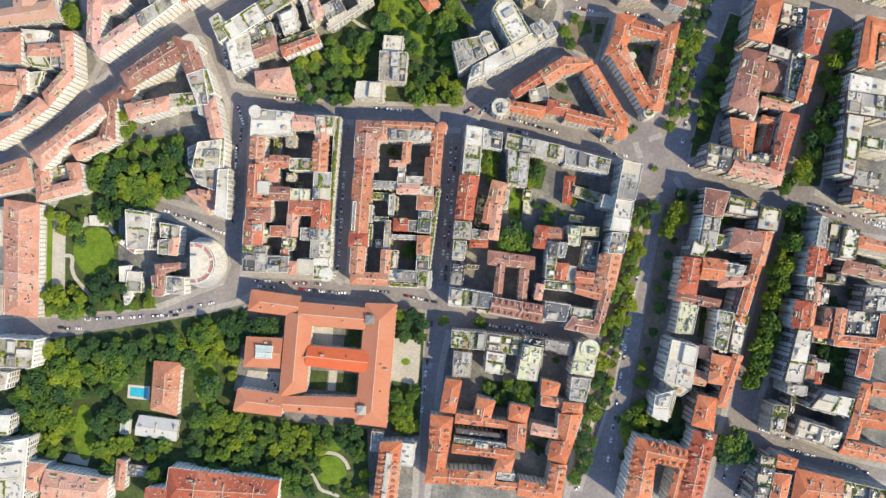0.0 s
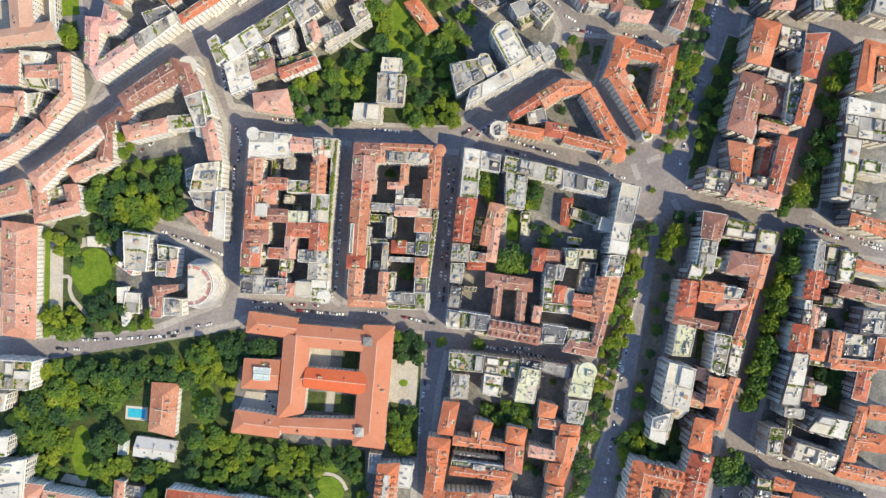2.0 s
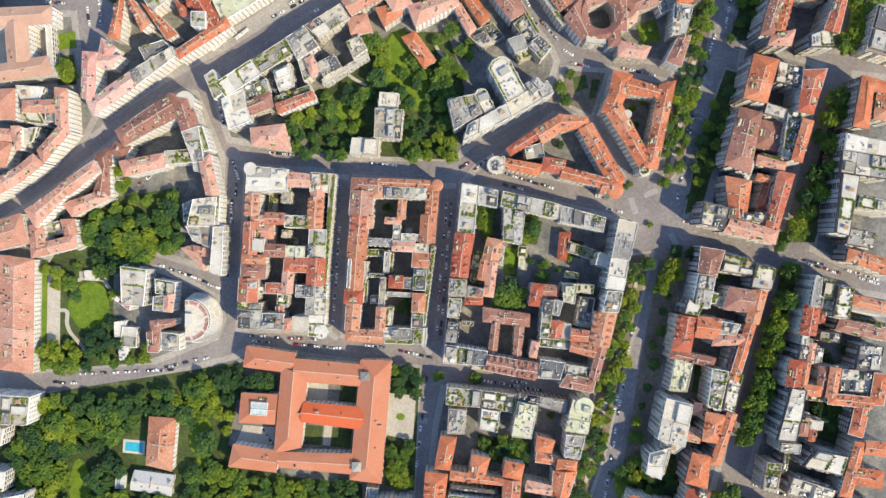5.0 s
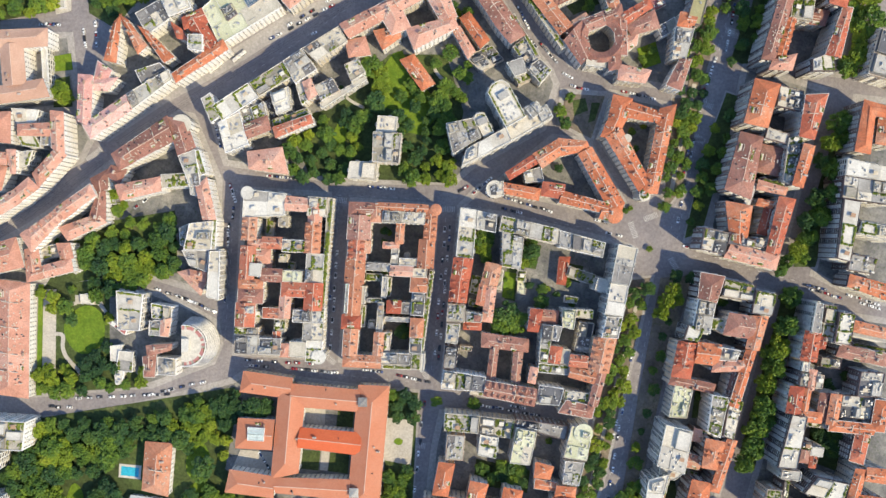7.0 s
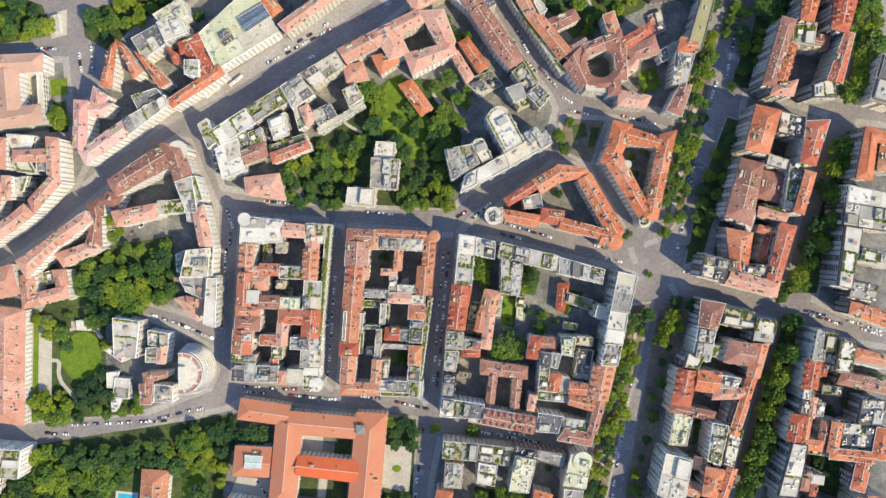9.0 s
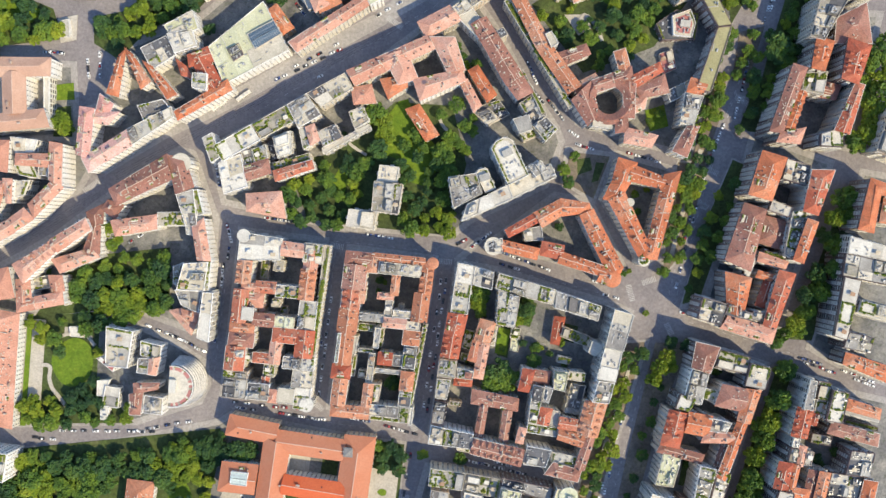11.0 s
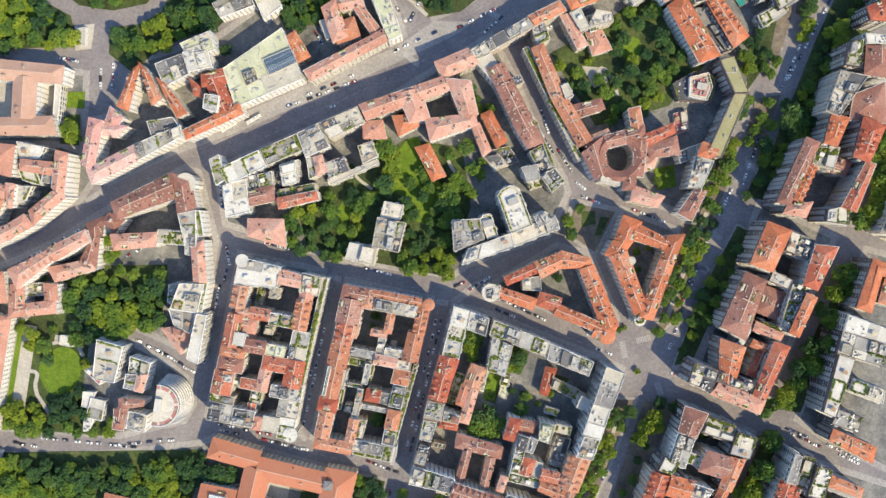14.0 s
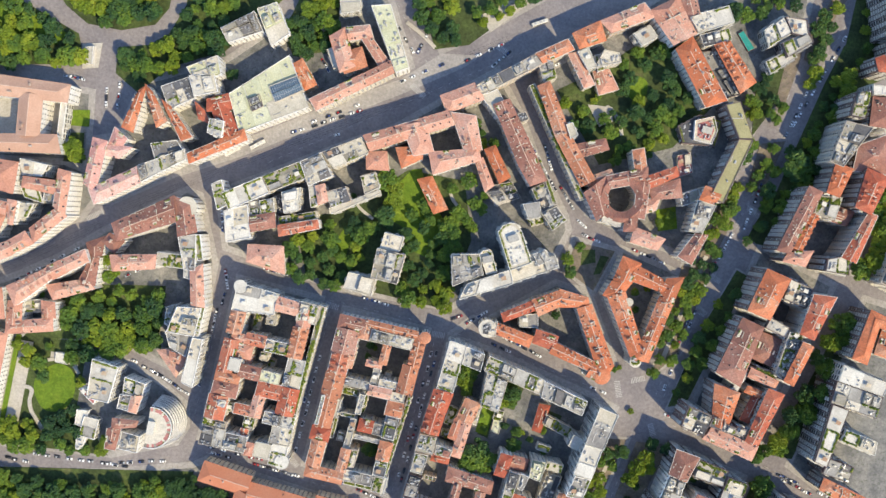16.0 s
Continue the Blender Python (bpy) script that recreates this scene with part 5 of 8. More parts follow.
house("Gt", 12, (-34.2, 23.3), (-31.9, 23.2), (-31.0, 36.4), (-33.4, 36.6))
house("Tm", 22, (-17.8, 27.3), (-7.1, 26.8), (-6.4, 36.3), (-17.1, 36.8))
house("Fg", 22, (-17.4, 11.2), (-8.6, 10.8), (-7.5, 26.5), (-16.3, 26.9))
house("Tr", 21, (-33.7, 12.9), (-24.5, 12.5), (-24.0, 20.6), (-33.2, 21.0))
house("Fg", 21, (-24.1, 12.2), (-17.2, 11.9), (-16.7, 19.6), (-23.6, 19.9))
house("Ft", 24.5, (-62.5, 12.7), (-60.2, 12.6), (-58.9, 32.5), (-61.2, 32.6))
house("Tm", 22, (-62.5, 11.7), (-52.2, 11.2), (-50.8, 32.3), (-61.1, 32.8))
house("Fw", 18, (-51.9, 18.3), (-49.2, 18.2), (-48.4, 30.5), (-51.1, 30.6))
house("Gt", 10, (-51.9, 2.0), (-49.6, 1.9), (-48.6, 17.1), (-50.9, 17.2))
house("Fg", 16, (-47.6, 19.7), (-37.5, 19.3), (-37.3, 22.0), (-47.4, 22.4))
house("Fg", 19, (-41.2, -0.4), (-36.9, -0.6), (-35.6, 19.8), (-39.8, 20.0))
house("Tr", 22, (-64.3, 2.1), (-52.0, 1.6), (-51.4, 10.8), (-63.7, 11.3))
house("Fg", 20, (-35.3, 7.0), (-17.3, 6.2), (-17.1, 9.3), (-35.1, 10.1))
house("Tm", 22, (-17.8, -3.4), (-9.4, -3.8), (-8.6, 8.5), (-17.0, 8.9))
house("Fg", 22, (-18.4, -14.5), (-10.0, -14.9), (-9.3, -4.2), (-17.7, -3.8))
house("Fg", 20, (-36.3, -13.7), (-31.7, -13.9), (-30.8, -0.9), (-35.4, -0.6))
house("Tm", 22, (-63.7, -15.9), (-54.1, -16.3), (-52.9, 1.3), (-62.5, 1.8))
house("Tm", 22, (-42.8, -15.8), (-36.7, -16.1), (-35.7, -1.1), (-41.8, -0.8))
house("Tm", 22, (-63.3, -23.6), (-38.1, -24.7), (-37.6, -17.0), (-62.8, -15.9))
house("Fg", 22, (-37.7, -21.9), (-17.8, -22.8), (-17.3, -15.1), (-37.2, -14.2))
house("Gt", 16, (-36.9, -25.9), (-17.2, -26.8), (-17.0, -24.1), (-36.7, -23.2))
house("Gt", 22, (-17.2, -25.6), (-11.1, -25.9), (-10.4, -15.5), (-16.5, -15.3))
house("Fw", 22.5, (-10.8, -27.1), (-8.5, -27.2), (-7.7, -14.9), (-10.0, -14.8))
house("Gt", 10, (-47.4, 1.3), (-42.7, 1.0), (-42.3, 6.5), (-47.0, 6.7))
house("Fc", 9, (-22.6, 49.7), (-18.7, 49.5), (-18.4, 53.4), (-22.3, 53.6))
house("Fw", 22, (-131.9, 77.3), (-103.3, 78.9), (-102.1, 93.6), (-130.7, 96.3))
house("Tc", 22, (-102.9, 82.4), (-88.2, 81.6), (-87.4, 90.1), (-102.1, 91.6))
house("Fc", 22, (-88.2, 78.5), (-75.4, 77.7), (-74.3, 90.9), (-87.4, 91.7))
house("Gt", 21, (-79.3, 15.9), (-76.2, 15.9), (-70.1, 90.6), (-74.0, 91.0))
house("Fc", 21, (-80.5, -13.6), (-77.4, -14.4), (-75.9, 15.9), (-79.3, 15.9))
house("Gt", 20, (-12.3, -17.4), (-9.2, -17.4), (-1.5, 41.6), (-4.6, 41.9))
house("Fw", 23, (13.2, 51.4), (24.8, 49.9), (27.4, 83.1), (16.2, 84.6))
house("Fg", 23, (27.1, 70.4), (40.2, 67.7), (41.0, 79.6), (27.8, 82.7))
house("Fg", 23, (42.5, 68.8), (81.9, 60.0), (83.5, 70.4), (44.4, 79.3))
house("Fg", 23, (44.5, 44.9), (57.2, 42.6), (59.5, 65.4), (44.8, 68.4))
house("Fg", 23, (83.5, 58.1), (112.8, 51.1), (114.8, 61.2), (83.8, 69.6))
house("Tr", 7, (84.0, 32.6), (89.5, 31.8), (92.7, 50.8), (85.6, 50.8))
house("Gt", 8, (90.2, 37.7), (109.2, 31.4), (110.7, 38.9), (91.8, 44.8))
house("Gt", 6, (23.1, 25.8), (29.4, 24.3), (31.0, 37.0), (25.4, 38.1))
house("Gt", 5, (22.3, 16.4), (31.1, 14.8), (31.8, 20.3), (23.1, 21.9))
house("Fv", 3, (56.2, 25.2), (62.2, 24.4), (63.0, 35.6), (57.0, 36.4))
house("Fc", 4, (41.8, 28.3), (45.4, 27.5), (47.0, 41.5), (43.4, 42.3))
house("Fg", 12, (95.2, -13.6), (105.4, -15.2), (109.3, 5.3), (99.1, 6.4))
house("Tr", 23, (10.5, 37.5), (22.5, 36.4), (24.8, 49.5), (12.0, 50.3))
house("Tr", 23, (8.6, 21.3), (20.2, 20.1), (22.1, 35.2), (10.1, 36.7), dormers=True)
house("Tm", 18, (30.8, 32.8), (41.3, 31.6), (44.4, 45.2), (34.3, 47.2))
house("Tr", 17, (27.4, 18.8), (32.8, 17.6), (34.4, 32.4), (30.1, 33.2))
house("Tc", 17, (31.7, 7.1), (37.9, 6.3), (41.0, 30.1), (34.4, 30.9))
house("Fg", 23, (7.0, 7.0), (19.4, 6.6), (19.8, 18.6), (8.2, 19.4))
house("Fg", 23, (20.2, 7.0), (30.6, 6.3), (31.8, 12.0), (20.2, 14.0))
house("Tr", 18, (18.8, 1.6), (30.5, 1.2), (30.8, 5.5), (19.2, 5.9))
house("Fg", 23, (6.3, -7.3), (14.4, -8.1), (16.3, 5.5), (7.4, 5.8))
house("Fd", 23, (4.8, -24.7), (13.2, -25.4), (15.2, -10.0), (6.3, -8.8))
house("Tb", 17, (31.3, -10.4), (62.9, -13.9), (63.3, -5.7), (31.7, -1.1))
house("Tb", 17, (34.4, -36.2), (39.9, -37.3), (42.6, -12.0), (37.9, -11.6))
house("Tb", 17, (52.0, -34.2), (57.4, -35.4), (59.4, -14.3), (53.5, -14.3))
house("Tr", 23, (62.3, 1.3), (69.2, 0.5), (72.3, 15.2), (64.6, 15.9))
house("Tb", 18, (72.1, 6.3), (82.6, 6.0), (83.8, 14.1), (73.3, 14.9))
house("Fg", 23, (70.0, -20.0), (75.8, -20.7), (79.7, 4.4), (71.9, 5.5))
house("Fg", 23, (78.9, -5.3), (83.1, -6.1), (85.8, 4.0), (80.0, 5.1))
house("Fv", 23, (85.8, 3.6), (93.6, 2.1), (95.5, 15.6), (85.4, 16.0))
house("Gt", 18, (95.8, 9.9), (107.1, 8.7), (107.9, 14.9), (96.6, 15.7))
house("Fw", 31, (117.2, 34.5), (129.7, 32.6), (135.1, 57.4), (122.1, 60.4))
house("Fw", 30, (113.2, 13.1), (125.8, 11.6), (129.2, 32.2), (117.3, 34.1))
house("Fw", 22, (107.6, 29.2), (116.9, 26.8), (118.4, 35.4), (109.9, 37.3))
house("Fg", 28, (111.6, -2.9), (122.7, -3.3), (125.8, 10.9), (115.0, 11.6))
house("Tm", 23, (103.6, -25.7), (117.1, -27.3), (122.5, -4.1), (107.9, -3.3), dormers=True)
house("Tr", 23, (90.5, -22.7), (102.5, -23.8), (103.2, -16.5), (91.6, -15.3))
house("Tr", 23, (76.6, -20.0), (83.9, -21.1), (85.8, -10.3), (77.7, -9.5))
house("Fg", 20, (84.7, -21.6), (90.1, -22.8), (91.7, -11.9), (86.2, -11.1))
house("Tm", 23, (90.5, -30.0), (107.1, -34.6), (109.0, -26.9), (91.6, -23.8))
house("Fg", 20, (69.6, -27.4), (90.5, -29.4), (91.3, -23.2), (70.3, -21.2))
house("Tb", 23, (103.6, -48.9), (109.8, -50.1), (115.6, -27.7), (109.4, -27.3))
house("Tb", 23, (83.6, -54.3), (106.0, -58.2), (107.9, -50.5), (89.0, -46.2))
house("Fg", 23, (68.5, -48.6), (83.9, -49.7), (87.4, -38.1), (70.4, -35.8))
house("Fg", 20, (87.4, -46.4), (103.7, -48.4), (104.9, -41.8), (88.2, -39.5))
house("Tb", 23, (32.6, -43.2), (66.6, -50.1), (68.5, -38.9), (34.5, -33.1), dormers=True)
house("Fg", 23, (3.6, -38.6), (32.6, -40.5), (34.1, -30.4), (5.1, -25.8))
house("Gt", 14, (23.2, -43.8), (32.2, -45.0), (33.0, -43.0), (24.0, -41.4))
house("Tc", 23, (62.7, -33.9), (67.3, -34.7), (69.2, -24.6), (64.6, -23.8))
house("Gt", 6, (88.9, 19.6), (97.6, 18.4), (99.6, 22.7), (89.7, 24.3))
house("Fg", 10, (16.7, -13.7), (24.5, -14.5), (25.3, -11.3), (16.7, -10.6))
house("Fg", 6, (55.8, 34.3), (61.6, 33.8), (62.7, 41.2), (56.8, 41.8))
# eastern block
house("Fw", 34, (250.8, 2.4), (256.9, 1.2), (258.7, 21.0), (254.2, 22.1))
house("Gt", 25, (262.7, 17.6), (271.6, 16.5), (272.1, 19.2), (263.2, 20.3))
house("Fw", 26, (262.4, 7.9), (270.1, 7.0), (271.7, 16.7), (264.0, 17.6))
house("Fw", 22, (262.5, -2.6), (271.8, -3.7), (273.4, 6.0), (264.1, 7.1))
house("Fw", 29, (268.4, -5.8), (279.2, -7.0), (282.7, 14.0), (271.9, 15.3))
house("To", 24, (283.4, 1.8), (306.2, -3.2), (306.9, 3.4), (284.1, 9.1))
house("Fw", 20, (283.6, -1.4), (307.7, -6.4), (308.1, -3.7), (284.4, 1.3))
house("Gt", 10, (288.0, -10.4), (312.1, -14.3), (312.5, -11.2), (288.8, -6.9))
house("Tb", 20, (273.6, -15.4), (308.2, -22.7), (308.9, -14.2), (276.6, -7.7))
house("Tr", 29, (245.8, -16.9), (256.2, -18.2), (259.3, 1.0), (249.0, 2.2), dormers=True)
house("Tr", 24, (259.8, -9.5), (264.0, -10.0), (265.3, -2.6), (261.0, -2.1))
house("Gt", 18, (263.2, -23.0), (276.8, -24.6), (277.9, -18.0), (264.3, -16.4))
house("Fw", 28, (246.9, -24.7), (251.5, -25.2), (252.5, -19.1), (247.9, -18.5))
house("Ft", 29, (244.9, -34.6), (250.3, -35.2), (251.8, -26.0), (246.4, -25.4))
house("Tc", 27, (250.8, -37.0), (255.4, -37.6), (257.6, -24.5), (253.0, -24.0))
house("Fg", 27, (256.4, -36.2), (261.1, -36.8), (262.6, -27.6), (258.0, -27.0))
house("Fg", 25, (285.7, -42.1), (301.9, -42.9), (304.7, -26.3), (288.5, -25.5))
house("Ft", 18, (287.3, -43.2), (298.2, -44.5), (298.7, -41.4), (287.8, -40.1))
house("Tr", 29, (236.3, -52.6), (245.5, -53.7), (248.4, -36.0), (239.2, -35.0))
house("To", 28, (246.8, -51.2), (251.0, -51.7), (253.4, -37.1), (249.2, -36.6))
house("To", 28, (244.7, -58.1), (260.1, -59.9), (261.1, -53.4), (245.8, -51.5))
house("Tb", 24, (258.6, -58.5), (265.1, -59.3), (268.1, -41.1), (261.6, -40.4))
house("To", 27, (264.3, -60.5), (271.3, -61.3), (274.6, -41.3), (267.7, -40.5))
house("Fg", 23, (274.5, -57.1), (296.2, -58.7), (298.7, -43.3), (277.1, -41.6))
house("To", 27, (265.8, -65.1), (295.8, -68.0), (297.0, -61.1), (267.0, -58.1))
house("To", 27, (294.2, -65.0), (303.5, -66.1), (306.9, -45.3), (297.7, -44.2))
house("Fw", 31, (230.3, -89.5), (243.3, -90.6), (250.0, -55.4), (239.7, -53.9))
house("Gt", 18, (254.0, -63.9), (267.3, -65.5), (268.4, -58.9), (255.1, -57.3))
house("Fg", 22, (248.8, -78.9), (256.6, -79.9), (257.5, -74.4), (249.7, -73.5))
house("Tb", 22, (247.2, -87.5), (253.8, -88.3), (255.2, -80.1), (248.6, -79.3))
house("Fw", 22, (255.3, -83.2), (263.8, -84.2), (264.9, -78.0), (256.3, -77.0))
house("Tr", 22, (254.8, -91.3), (258.6, -91.8), (259.9, -84.4), (256.0, -84.0))
house("Tr", 26, (280.6, -85.6), (289.9, -88.3), (294.8, -67.1), (285.1, -65.5))
house("Fg", 28, (233.4, -97.7), (246.5, -99.2), (247.5, -93.0), (234.4, -91.5))
house("Fw", 28, (249.1, -107.6), (275.3, -114.1), (279.8, -101.0), (258.3, -96.5))
house("Fc", 26, (238.4, -126.9), (268.1, -136.1), (272.3, -124.5), (243.0, -115.4))
house("Gt", 24, (222.7, -125.1), (232.8, -126.3), (236.0, -106.9), (225.9, -105.8))
house("Fw", 26, (226.3, -122.3), (231.7, -123.0), (233.0, -115.3), (227.6, -114.6))
house("Fg", 20, (236.6, -113.9), (240.5, -114.4), (242.8, -100.0), (239.0, -99.5))
house("To", 28, (273.8, -127.5), (281.5, -128.7), (291.3, -91.8), (284.4, -91.0))
house("To", 28, (268.4, -137.9), (304.6, -145.6), (304.6, -136.3), (273.0, -129.5))
house("To", 28, (279.9, -119.5), (302.6, -122.5), (303.7, -111.0), (283.7, -108.3))
house("To", 28, (290.5, -98.7), (306.7, -101.0), (306.6, -91.7), (292.0, -90.2))
# institute
wings("institute", "long red-roofed institute building round four courts")
house("Ts", 15, (-134.4, -42.3), (-100.7, -46.6), (-98.8, -33.3), (-132.0, -28.6))
house("Ts", 15, (-100.0, -52.0), (-54.2, -55.5), (-52.3, -41.4), (-98.8, -37.2))
house("Ts", 15, (-112.8, -102.1), (-94.8, -98.2), (-90.6, -48.1), (-107.8, -43.1))
house("Ts", 15, (-60.4, -120.4), (-39.3, -123.1), (-32.3, -38.7), (-53.0, -37.9))
house("Ts", 15, (-109.7, -111.9), (-60.0, -116.5), (-59.2, -103.2), (-111.6, -102.1))
house("Te", 15.8, (-94.7, -80.1), (-52.5, -85.5), (-51.4, -70.7), (-92.8, -67.2))
house("Ts", 15, (-144.5, -111.5), (-112.0, -115.4), (-111.2, -101.3), (-141.3, -96.6))
wings()
house("Ts", 15, (-137.5, -81.0), (-113.2, -82.2), (-111.3, -62.2), (-135.5, -61.1))
house("Fs", 19, (-128.8, -75.1), (-117.6, -75.8), (-116.8, -66.9), (-128.5, -66.1))
house("Gt", 22, (5.6, -67.3), (28.8, -69.2), (30.3, -57.2), (6.3, -55.3))
house("Fg", 22, (6.7, -87.0), (18.7, -87.7), (19.9, -70.7), (7.9, -70.0))
house("Fw", 22, (28.8, -83.9), (41.2, -86.2), (43.1, -72.2), (30.3, -69.9))
house("Gt", 19, (30.1, -70.3), (52.6, -73.3), (54.6, -60.5), (30.8, -57.8))
house("Fv", 25, (50.6, -88.5), (64.1, -90.0), (68.7, -67.3), (54.8, -65.0))
house("Fd", 20, (54.5, -64.7), (88.6, -74.0), (90.2, -64.3), (54.9, -59.3))
house("Fv", 25, (86.8, -84.6), (102.6, -86.9), (106.4, -66.5), (92.5, -63.0))
house("To", 22, (-1.7, -111.0), (8.3, -112.1), (12.9, -90.4), (2.5, -89.3))
house("To", 22, (21.1, -116.4), (31.9, -117.9), (35.8, -104.3), (24.2, -102.0))
house("To", 22, (8.7, -118.7), (44.3, -122.5), (45.1, -118.6), (9.5, -112.9))
house("Fd", 15, (8.8, -127.0), (41.7, -130.9), (42.4, -127.8), (9.6, -123.5))
house("Fg", 20, (7.2, -135.0), (42.5, -138.8), (43.7, -133.8), (8.0, -129.5))
house("To", 22, (6.4, -139.2), (24.2, -141.1), (25.4, -136.1), (7.2, -133.8))
house("To", 22, (25.4, -141.1), (47.4, -144.6), (49.3, -138.4), (26.1, -135.3))
house("To", 22, (35.0, -151.5), (46.3, -153.4), (49.0, -143.4), (38.9, -141.9))
house("To", 22, (45.1, -116.3), (57.1, -119.4), (59.4, -108.6), (47.0, -106.3))
house("Tr", 22, (44.7, -134.9), (55.5, -138.7), (57.4, -120.2), (45.8, -119.0))
house("To", 18, (67.9, -99.9), (78.4, -101.1), (80.7, -92.9), (69.1, -89.8))
house("To", 18, (67.9, -107.3), (80.8, -109.2), (82.7, -103.8), (68.7, -101.5))
house("Tc", 22, (60.5, -126.4), (77.9, -129.4), (78.7, -123.3), (61.7, -119.4))
house("To", 22, (78.3, -129.8), (89.9, -130.6), (95.3, -113.6), (79.9, -113.2))
house("To", 22, (72.2, -143.4), (84.1, -147.2), (89.9, -131.0), (74.9, -131.8))
house("To", 22, (81.8, -111.7), (95.0, -112.8), (95.7, -106.2), (83.0, -105.1))
house("Fg", 22, (86.8, -103.1), (97.7, -104.7), (101.5, -88.8), (88.4, -87.7))
house("To", 22, (-9.1, -129.5), (4.9, -130.7), (6.8, -115.6), (-7.9, -113.7), dormers=True)
house("To", 22, (-10.2, -149.6), (1.4, -150.0), (4.5, -132.2), (-8.3, -130.3))
house("To", 22, (-12.1, -159.7), (35.0, -162.0), (35.8, -152.7), (-10.6, -150.4))
house("Fw", 22, (36.6, -157.3), (48.2, -158.5), (49.3, -153.8), (37.4, -152.3))
house("To", 22, (34.3, -163.5), (52.1, -165.0), (53.2, -160.8), (35.8, -159.3))
house("To", 22, (50.9, -168.5), (73.0, -171.2), (74.5, -162.3), (52.8, -158.5))
house("To", 22, (70.2, -170.4), (80.7, -172.0), (84.9, -148.0), (74.5, -147.2), dormers=True)
house("To", 20, (-47.9, -176.1), (-32.3, -176.1), (-28.1, -132.3), (-42.5, -133.1), dormers=True)
house("Fw", 23, (-42.6, -175.3), (-39.1, -175.3), (-34.5, -139.8), (-38.4, -139.4))
house("Fw", 20, (-29.6, -148.2), (-20.7, -149.3), (-18.8, -133.8), (-27.7, -133.0))
house("Fg", 12, (-50.4, -140.2), (-43.8, -141.4), (-41.0, -127.6), (-49.3, -126.5))
house("Tm", 11, (-202.8, -111.5), (-185.5, -115.8), (-182.4, -79.6), (-200.5, -78.4))
house("Tw", 5, (-215.7, -130.3), (-187.5, -134.7), (-185.6, -120.8), (-212.6, -117.2))
house("Fs", 3, (-227.5, -130.3), (-220.8, -130.7), (-219.2, -120.0), (-226.4, -119.2))
house("Tc", 20, (-290.7, -163.5), (-274.8, -167.4), (-272.9, -148.0), (-289.2, -146.1))
house("Tc", 20, (-275.2, -172.8), (-231.7, -175.1), (-229.8, -158.4), (-272.1, -151.5))
house("Tc", 12, (-227.5, -166.7), (-221.7, -167.5), (-220.5, -147.8), (-226.0, -146.6))
house("Fd", 6, (-222.5, -159.1), (-208.2, -160.3), (-206.7, -152.3), (-221.7, -150.4))
house("Tr", 20, (-191.4, -176.2), (-115.0, -176.2), (-112.3, -159.5), (-187.5, -150.3))
house("Tr", 20, (-205.0, -176.3), (-191.0, -176.2), (-189.1, -165.0), (-203.4, -164.2))
house("Gt", 26, (-308.9, -80.6), (-279.3, -81.3), (-277.4, -62.1), (-308.9, -60.2))
house("Fw", 20, (-311.7, -96.8), (-300.1, -96.8), (-297.8, -85.2), (-311.8, -83.3))
house("Fw", 24, (-309.8, -127.1), (-296.7, -127.1), (-295.1, -113.6), (-309.8, -113.6))
house("Fw", 24, (-309.7, -175.3), (-286.6, -175.2), (-282.8, -129.0), (-309.8, -134.0))
house("Fv", 26, (-308.8, -138.2), (-292.6, -138.2), (-291.5, -133.6), (-308.8, -132.4))
house("Tb", 27, (177.0, 24.8), (189.3, 21.3), (194.7, 38.6), (178.9, 41.3))
house("Fg", 27, (172.8, 1.7), (185.1, -0.2), (188.9, 21.3), (177.0, 23.6))
house("Gt", 24, (192.9, 24.9), (214.9, 21.4), (216.8, 33.0), (196.0, 37.2))
house("Fw", 27, (213.1, 14.0), (227.3, 12.1), (230.4, 27.1), (216.2, 29.8))
house("Tb", 27, (194.3, -0.2), (213.5, -3.2), (215.4, 11.4), (198.5, 14.0))
house("To", 27, (209.7, -9.4), (218.1, -10.9), (224.2, 11.4), (214.3, 12.1))
house("Fw", 27, (167.4, -4.0), (177.4, -5.6), (181.6, 4.0), (170.5, 6.0))
house("Gt", 22, (181.9, 3.7), (197.8, 1.4), (199.3, 8.3), (183.4, 11.4))
house("Tr", 27, (159.4, -28.6), (171.7, -30.5), (176.3, -7.1), (164.0, -5.2), dormers=True)
house("To", 27, (175.1, -19.4), (189.3, -21.3), (192.8, -7.8), (177.0, -5.9))
house("Fg", 27, (190.5, -17.8), (202.8, -18.6), (206.2, -11.3), (193.2, -9.0))
house("Tc", 27, (186.6, -25.5), (207.4, -24.7), (209.3, -18.2), (188.9, -18.6))
house("To", 27, (198.2, -47.8), (204.3, -50.1), (216.2, -12.0), (209.7, -10.9))
house("Tb", 22, (197.0, -44.3), (202.8, -45.8), (210.9, -25.7), (202.0, -26.5))
house("Tb", 22, (158.7, -34.6), (188.5, -40.8), (190.4, -35.0), (161.0, -29.2))
house("Fv", 22, (158.7, -57.4), (171.1, -58.2), (175.7, -36.2), (162.6, -35.4))
house("Fg", 27, (184.0, -66.6), (192.4, -70.4), (198.2, -43.2), (187.0, -41.2))
house("Fg", 27, (194.3, -69.2), (201.6, -72.3), (208.2, -45.8), (198.9, -44.3))
house("Fw", 32, (148.7, -88.5), (167.3, -93.9), (172.6, -65.3), (154.7, -60.7))
house("Fw", 20, (153.0, -99.1), (163.5, -101.1), (170.1, -96.4), (153.8, -89.8))
house("To", 27, (180.5, -90.4), (191.3, -92.3), (196.7, -73.9), (183.2, -71.2), dormers=True)
